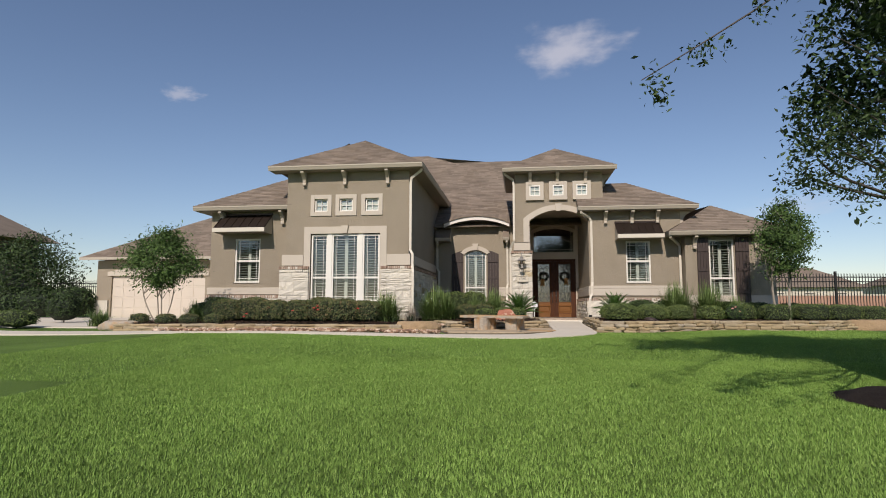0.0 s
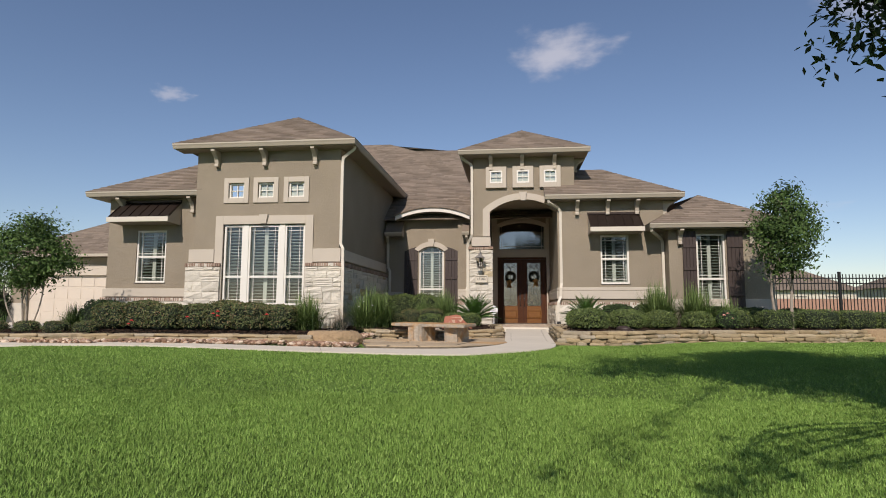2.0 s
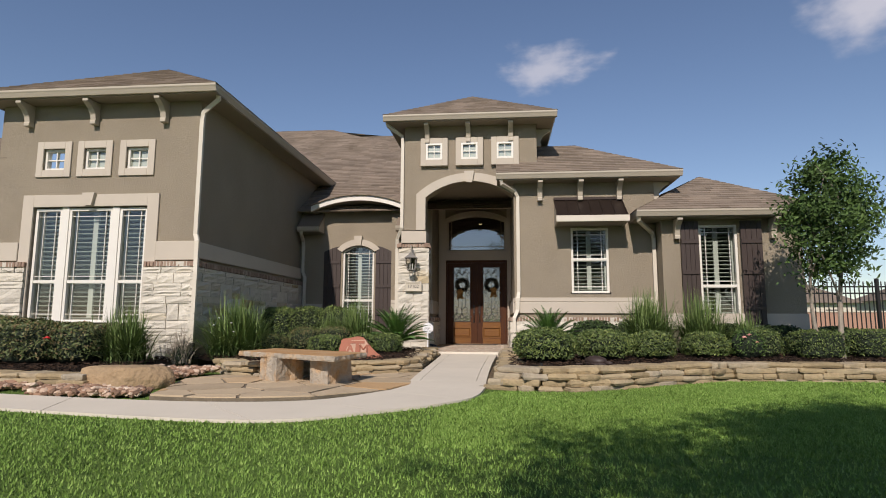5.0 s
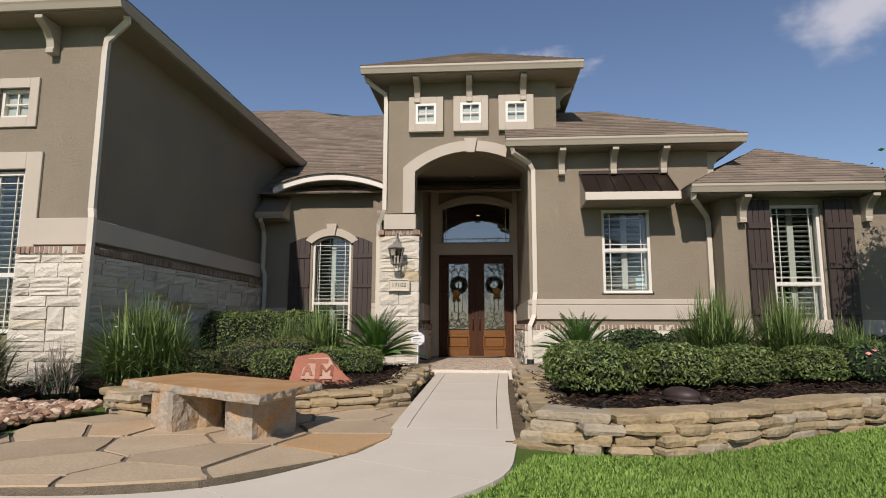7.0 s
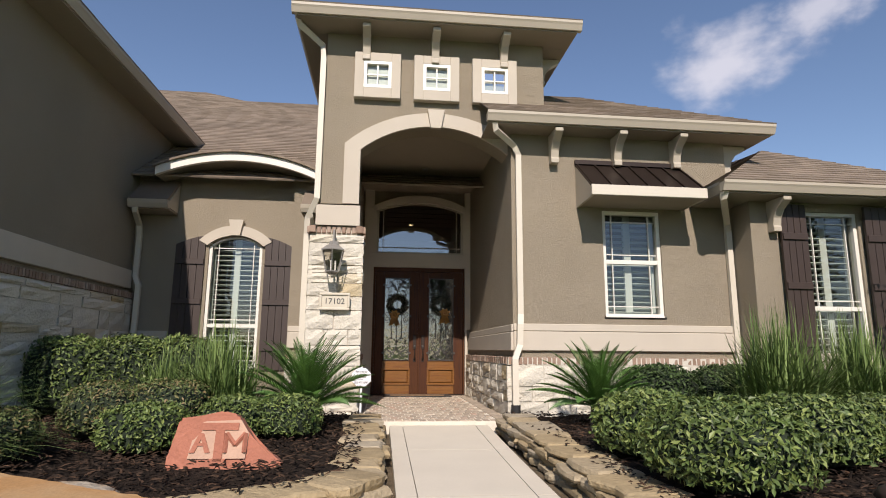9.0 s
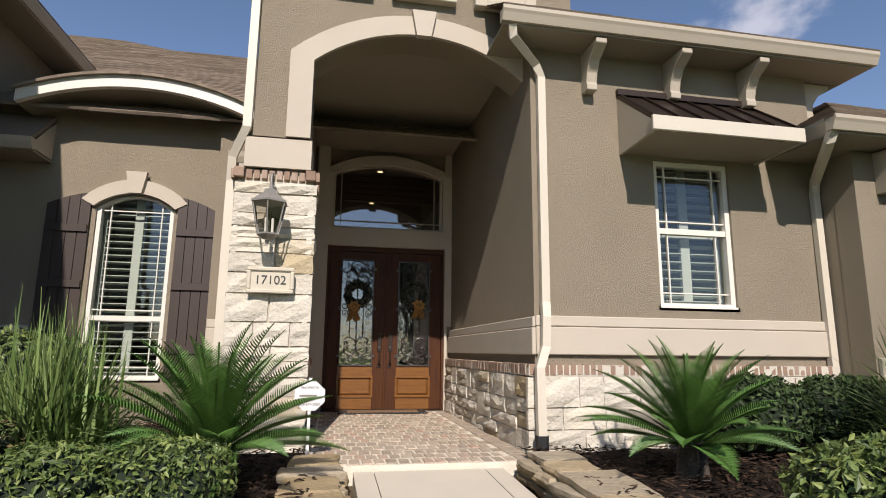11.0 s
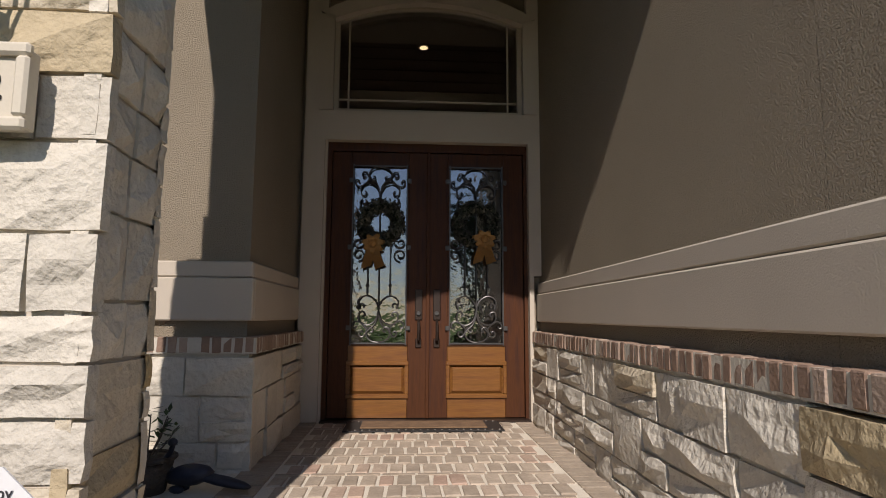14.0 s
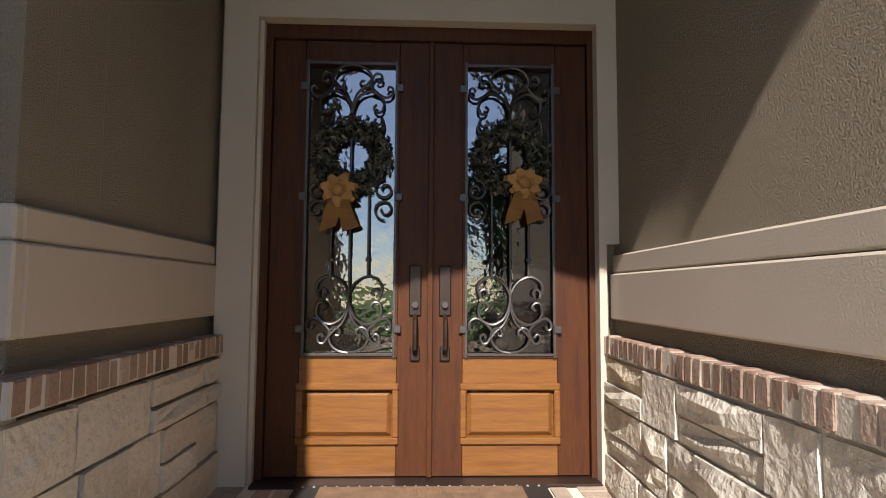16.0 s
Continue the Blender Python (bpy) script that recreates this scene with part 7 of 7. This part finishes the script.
for k, tip in enumerate(tips):
    st = trunk[5].copy() if k < 2 else trunk[2].lerp(trunk[5], min(1.0, max(0.0, (tip[2] - 2.2) / 4.2)))
    pts = limb_pts(st, tip, orn, 0.08, 8)
    part("limb", sweep(bmesh.new(), pts, 0.02 if k < 9 else 0.045, 6, 0.15), OAKBARK, oak)
    for j in range(3, 9):
        for _ in range(3 if k < 10 else 5):
            q = pts[j] + Vector((orn.gauss(0, 0.14), orn.gauss(0, 0.14), orn.gauss(0, 0.10) - 0.03)) * (0.6 if k < 9 else 2.0)
            s = 0.046 if k < 9 else 0.13
            v, f = leaf_cloud(lambda: (q + Vector((orn.gauss(0, s), orn.gauss(0, s), orn.gauss(0, s))), Vector((0, 0, 0.6))), 0.022 if k < 9 else 0.05, 30 if k < 9 else 40, orn, 1.0)
            n0 = len(verts)
            verts += v
            faces += [tuple(i + n0 for i in fc) for fc in f]
raw_part("crown", verts, faces, OAKLEAF, oak)
ringm = bmesh.new()
rp = [(4.0 + (1.0 + 0.06 * math.sin(5 * a)) * math.cos(a), 5.85 + (0.95 + 0.05 * math.cos(7 * a)) * math.sin(a)) for a in [2 * math.pi * k / 40 for k in range(40)]]
c0 = ringm.verts.new((4.0, 5.85, 0.2))
rv = [ringm.verts.new((x, y, ground_z(x, y) + 0.012)) for x, y in rp]
for k in range(40):
    ringm.faces.new((c0, rv[k], rv[(k + 1) % 40]))
structure("mulch_ring", ringm, MULCH, "dark mulch ring under the oak")

# ---- garage, drive, neighbours, fences ----
gar = thing("garage", "taupe stucco garage wing with a cream panelled door", "garage", kind="")
part("wall", wall_mesh(-21.0, -13.0, 26.1, 26.35, 0.1, 3.2, [(-20.2, -15.2, 0.25, 2.42, 0.0)]), STUCCO, gar)
part("pier_stone", boxes((-21.05, -20.3, 26.0, 26.1, 0.1, 1.2)), LIMESTONE, gar)
dr = part("garage_door", boxes((-20.2, -15.2, 26.2, 26.25, 0.25, 2.42)), GARAGE, gar, "cream panelled garage door")
for i in range(8):
    for j in range(4):
        part("door_panel", boxes((-20.15 + i * 0.625, -19.6 + i * 0.625, 26.185, 26.2, 0.30 + j * 0.54, 0.76 + j * 0.54), bevel=0.01), GARAGE, dr)
part("lintel", prism(bmesh.new(), [(-20.4, 2.42), (-15.0, 2.42), (-15.0, 2.62)] + arch_pts(-20.4, -15.0, 2.62, 0.28, 10)[::-1][1:], "y", 26.04, 26.1), TRIM, gar)
part("gutter", boxes((-21.6, -12.9, 25.55, 25.66, 3.2, 3.32)), EAVE, gar)
shingle_roof("roof_garage", [[(-21.6, 25.6, 3.32), (-10.6, 25.6, 3.32), (-10.6, 31.1, 6.56), (-16.1, 31.1, 6.56)], [(-21.6, 36.6, 3.32), (-21.6, 25.6, 3.32), (-16.1, 31.1, 6.56)]], "brown shingle hip roof of the garage")
structure("wall_garage_side", boxes((-20.99, -20.75, 26.36, 36.0, 0.1, 3.2)), STUCCO)
structure("road", boxes((-24.0, -12.0, 15.0, 26.0, 0.2, 0.352)), CONCRETE, "pale concrete driveway")


def fence(points, h, label, group):
    f = thing("fence", label, "fence", group)
    for (x0, y0), (x1, y1) in zip(points, points[1:]):
        d = Vector((x1 - x0, y1 - y0, 0))
        ln = d.length
        a = math.atan2(d.y, d.x)
        for z in (0.18, h - 0.32, h - 0.14):
            b = boxes((0, ln, -0.016, 0.016, z - 0.02, z + 0.02))
            o = part("rail", b, BLACKIRON, f)
            o.matrix_local = pose(x0, y0, 0.33, 0, 0, math.degrees(a))
        pk = boxes((-0.011, 0.011, -0.011, 0.011, 0.05, h))
        pick = part("picket", pk, BLACKIRON, f)
        pick.matrix_local = pose(x0, y0, 0.33)
        n = min(110, int(ln / 0.115))
        for k in range(1, n):
            shared("picket", pick.data, f, Matrix.Translation((x0 + d.x * k / n, y0 + d.y * k / n, 0.33)))
        po = part("post", boxes((-0.04, 0.04, -0.04, 0.04, 0, h + 0.08), bevel=0.004), BLACKIRON, f)
        po.matrix_local = pose(x1, y1, 0.33)
    return f


fence([(8.5, 24.2), (12.3, 24.2)], 1.95, "black iron picket fence beside the house", "iron fences")
fence([(12.3, 24.2), (20.5, 25.2)], 1.95, "black iron picket fence running back along the yard", "iron fences")
fence([(-21.2, 27.0), (-33.0, 27.0)], 1.9, "black iron picket fence beside the garage", "iron fences")
for i, x in enumerate((-21.9, -23.6, -25.4)):
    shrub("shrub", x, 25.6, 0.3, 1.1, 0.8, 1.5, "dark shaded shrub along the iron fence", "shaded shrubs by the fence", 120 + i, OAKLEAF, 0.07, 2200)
shrub("shrub", -16.2, 18.6, 0.35, 0.55, 0.5, 1.0, "dark rounded shrub beside the drive", "shaded shrubs by the fence", 130, OAKLEAF, 0.045, 2200)
for i, x in enumerate((-16.6, -15.4, -14.2)):
    shrub("shrub", x, 14.6, 0.32, 0.55, 0.4, 0.5, "low green hedge shrub across the drive", "low hedge across the drive", 132 + i, LEAF, 0.03, 1800)
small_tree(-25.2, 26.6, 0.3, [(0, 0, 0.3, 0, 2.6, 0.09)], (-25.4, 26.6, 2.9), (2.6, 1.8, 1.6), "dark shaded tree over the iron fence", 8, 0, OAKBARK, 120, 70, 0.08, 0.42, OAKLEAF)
nh = thing("neighbour_house", "shaded brown brick neighbour house with a dark shingle roof", "house")
part("wall", boxes((-52, -35.5, 32, 38, 0.2, 5.6)), DARKWALL, nh)
part("roof", prism(bmesh.new(), [(-53, 5.6), (-34.6, 5.6), (-43.8, 9.6)], "y", 31, 39), SHINGLE, nh)
fw = thing("far_wall", "long red-brown boundary wall beyond the iron fence", "wall")
part("wall", boxes((14, 90, 58, 58.4, 0.2, 2.0)), FARWALL, fw)
part("coping", boxes((14, 90, 57.95, 58.45, 2.0, 2.12)), PAINT, fw)
for i, (x, w_, h) in enumerate(((34, 11, 3.2), (52, 14, 3.6))):
    fh = thing("far_house", "distant pale house with a low brown hip roof", "house", "distant houses")
    part("wall", boxes((x - w_ / 2, x + w_ / 2, 72, 82, 0.2, h)), PAINT, fh)
    bm = bmesh.new()
    b = [bm.verts.new(q) for q in ((x - w_ / 2 - 0.6, 71.4, h), (x + w_ / 2 + 0.6, 71.4, h), (x + w_ / 2 + 0.6, 82.6, h), (x - w_ / 2 - 0.6, 82.6, h), (x - w_ / 5, 77, h + 2.6), (x + w_ / 5, 77, h + 2.6))]
    for q in ((0, 1, 5, 4), (1, 2, 5), (2, 3, 4, 5), (3, 0, 4)):
        bm.faces.new([b[k] for k in q])
    part("roof", bm, SHINGLE, fh)
    for k in range(3):
        part("window", boxes((x - w_ / 2 + 1.2 + k * 3.4, x - w_ / 2 + 2.4 + k * 3.4, 71.95, 72.0, 1.2, 2.5)), RUBBER, fh)
palm = thing("palm_tree", "distant fan palm above the far wall", "palm tree", at=(40, 62, 0.3))
part("trunk", sweep(bmesh.new(), [(0, 0, 0), (0.1, 0, 2.0), (0.1, 0, 4.2)], 0.3, 8, 0.7), OAKBARK, palm)
pr2 = random.Random(3)
for k in range(26):
    a, e = k * 2.399, pr2.uniform(-0.5, 1.3)
    d = Vector((math.cos(a) * math.cos(e), math.sin(a) * math.cos(e), math.sin(e)))
    sd = d.cross(Vector((0, 0, 1))).normalized()
    base = Vector((0.1, 0, 4.3))
    verts, faces = [], []
    for j in range(-4, 5):
        tip = base + d * 1.5 + sd * j * 0.16 - Vector((0, 0, 0.05 * j * j * 0.3))
        k0 = len(verts)
        verts += [base + d * 0.5 - sd * 0.03, base + d * 0.5 + sd * 0.03, tip]
        faces.append((k0, k0 + 1, k0 + 2))
    raw_part("frond", verts, faces, TREELEAF, palm)

# ---- lawn blades ----
edge_x = [-17, -13, -10.4, -8.3, -6.3, -4.6, -2.3, -0.1, 0.95, 1.75, 2.05, 2.9, 3.6, 4.25, 5.3, 6.5, 7.8, 9.0, 12.0]
edge_y = [12.4, 12.2, 12.6, 13.45, 13.65, 13.4, 12.95, 12.72, 13.3, 14.1, 14.85, 14.9, 15.15, 15.6, 16.2, 16.35, 16.45, 17.1, 17.3]
rng = np.random.default_rng(3)
N1, N2, N3 = 520000, 420000, 110000
gx = np.concatenate([rng.uniform(-5, 6, N1), rng.uniform(-8.5, 9, N2), rng.uniform(1.5, 6.5, N3)])
gy = np.concatenate([rng.uniform(2.2, 9, N1), rng.uniform(6, 17.2, N2), rng.uniform(12, 16.4, N3)])
keep = (gy < np.interp(gx, edge_x, edge_y) + rng.normal(0, 0.02, len(gx))) & (((gx - 4.0) ** 2 + (gy - 5.85) ** 2) > 0.98)
gx, gy = gx[keep], gy[keep]
n = len(gx)
ang, tilt = rng.uniform(0, 2 * np.pi, n), rng.uniform(0.1, 0.95, n)
ln, wd = rng.uniform(0.016, 0.034, n), rng.uniform(0.0026, 0.0046, n) * (1 + np.clip(gy - 6, 0, 8) * 0.09)
gz = -0.02 + 0.0225 * np.minimum(gy, 16)
base = np.stack([gx, gy, gz], 1)
sd = np.stack([-np.sin(ang), np.cos(ang), np.zeros(n)], 1) * wd[:, None]
up = np.stack([np.cos(ang) * np.sin(tilt), np.sin(ang) * np.sin(tilt), np.cos(tilt)], 1) * ln[:, None]
co = np.stack([base - sd, base + sd, base + up], 1).reshape(-1, 3)
me = bpy.data.meshes.new("lawn_grass")
me.vertices.add(3 * n)
me.vertices.foreach_set("co", co.astype(np.float32).ravel())
me.loops.add(3 * n)
me.loops.foreach_set("vertex_index", np.arange(3 * n, dtype=np.int32))
me.polygons.add(n)
me.polygons.foreach_set("loop_start", np.arange(0, 3 * n, 3, dtype=np.int32))
me.update(calc_edges=True)
me.materials.append(BLADE)
tagged(new("lawn_grass", me), "short bright green mown grass blades", "grass", kind="stuff")
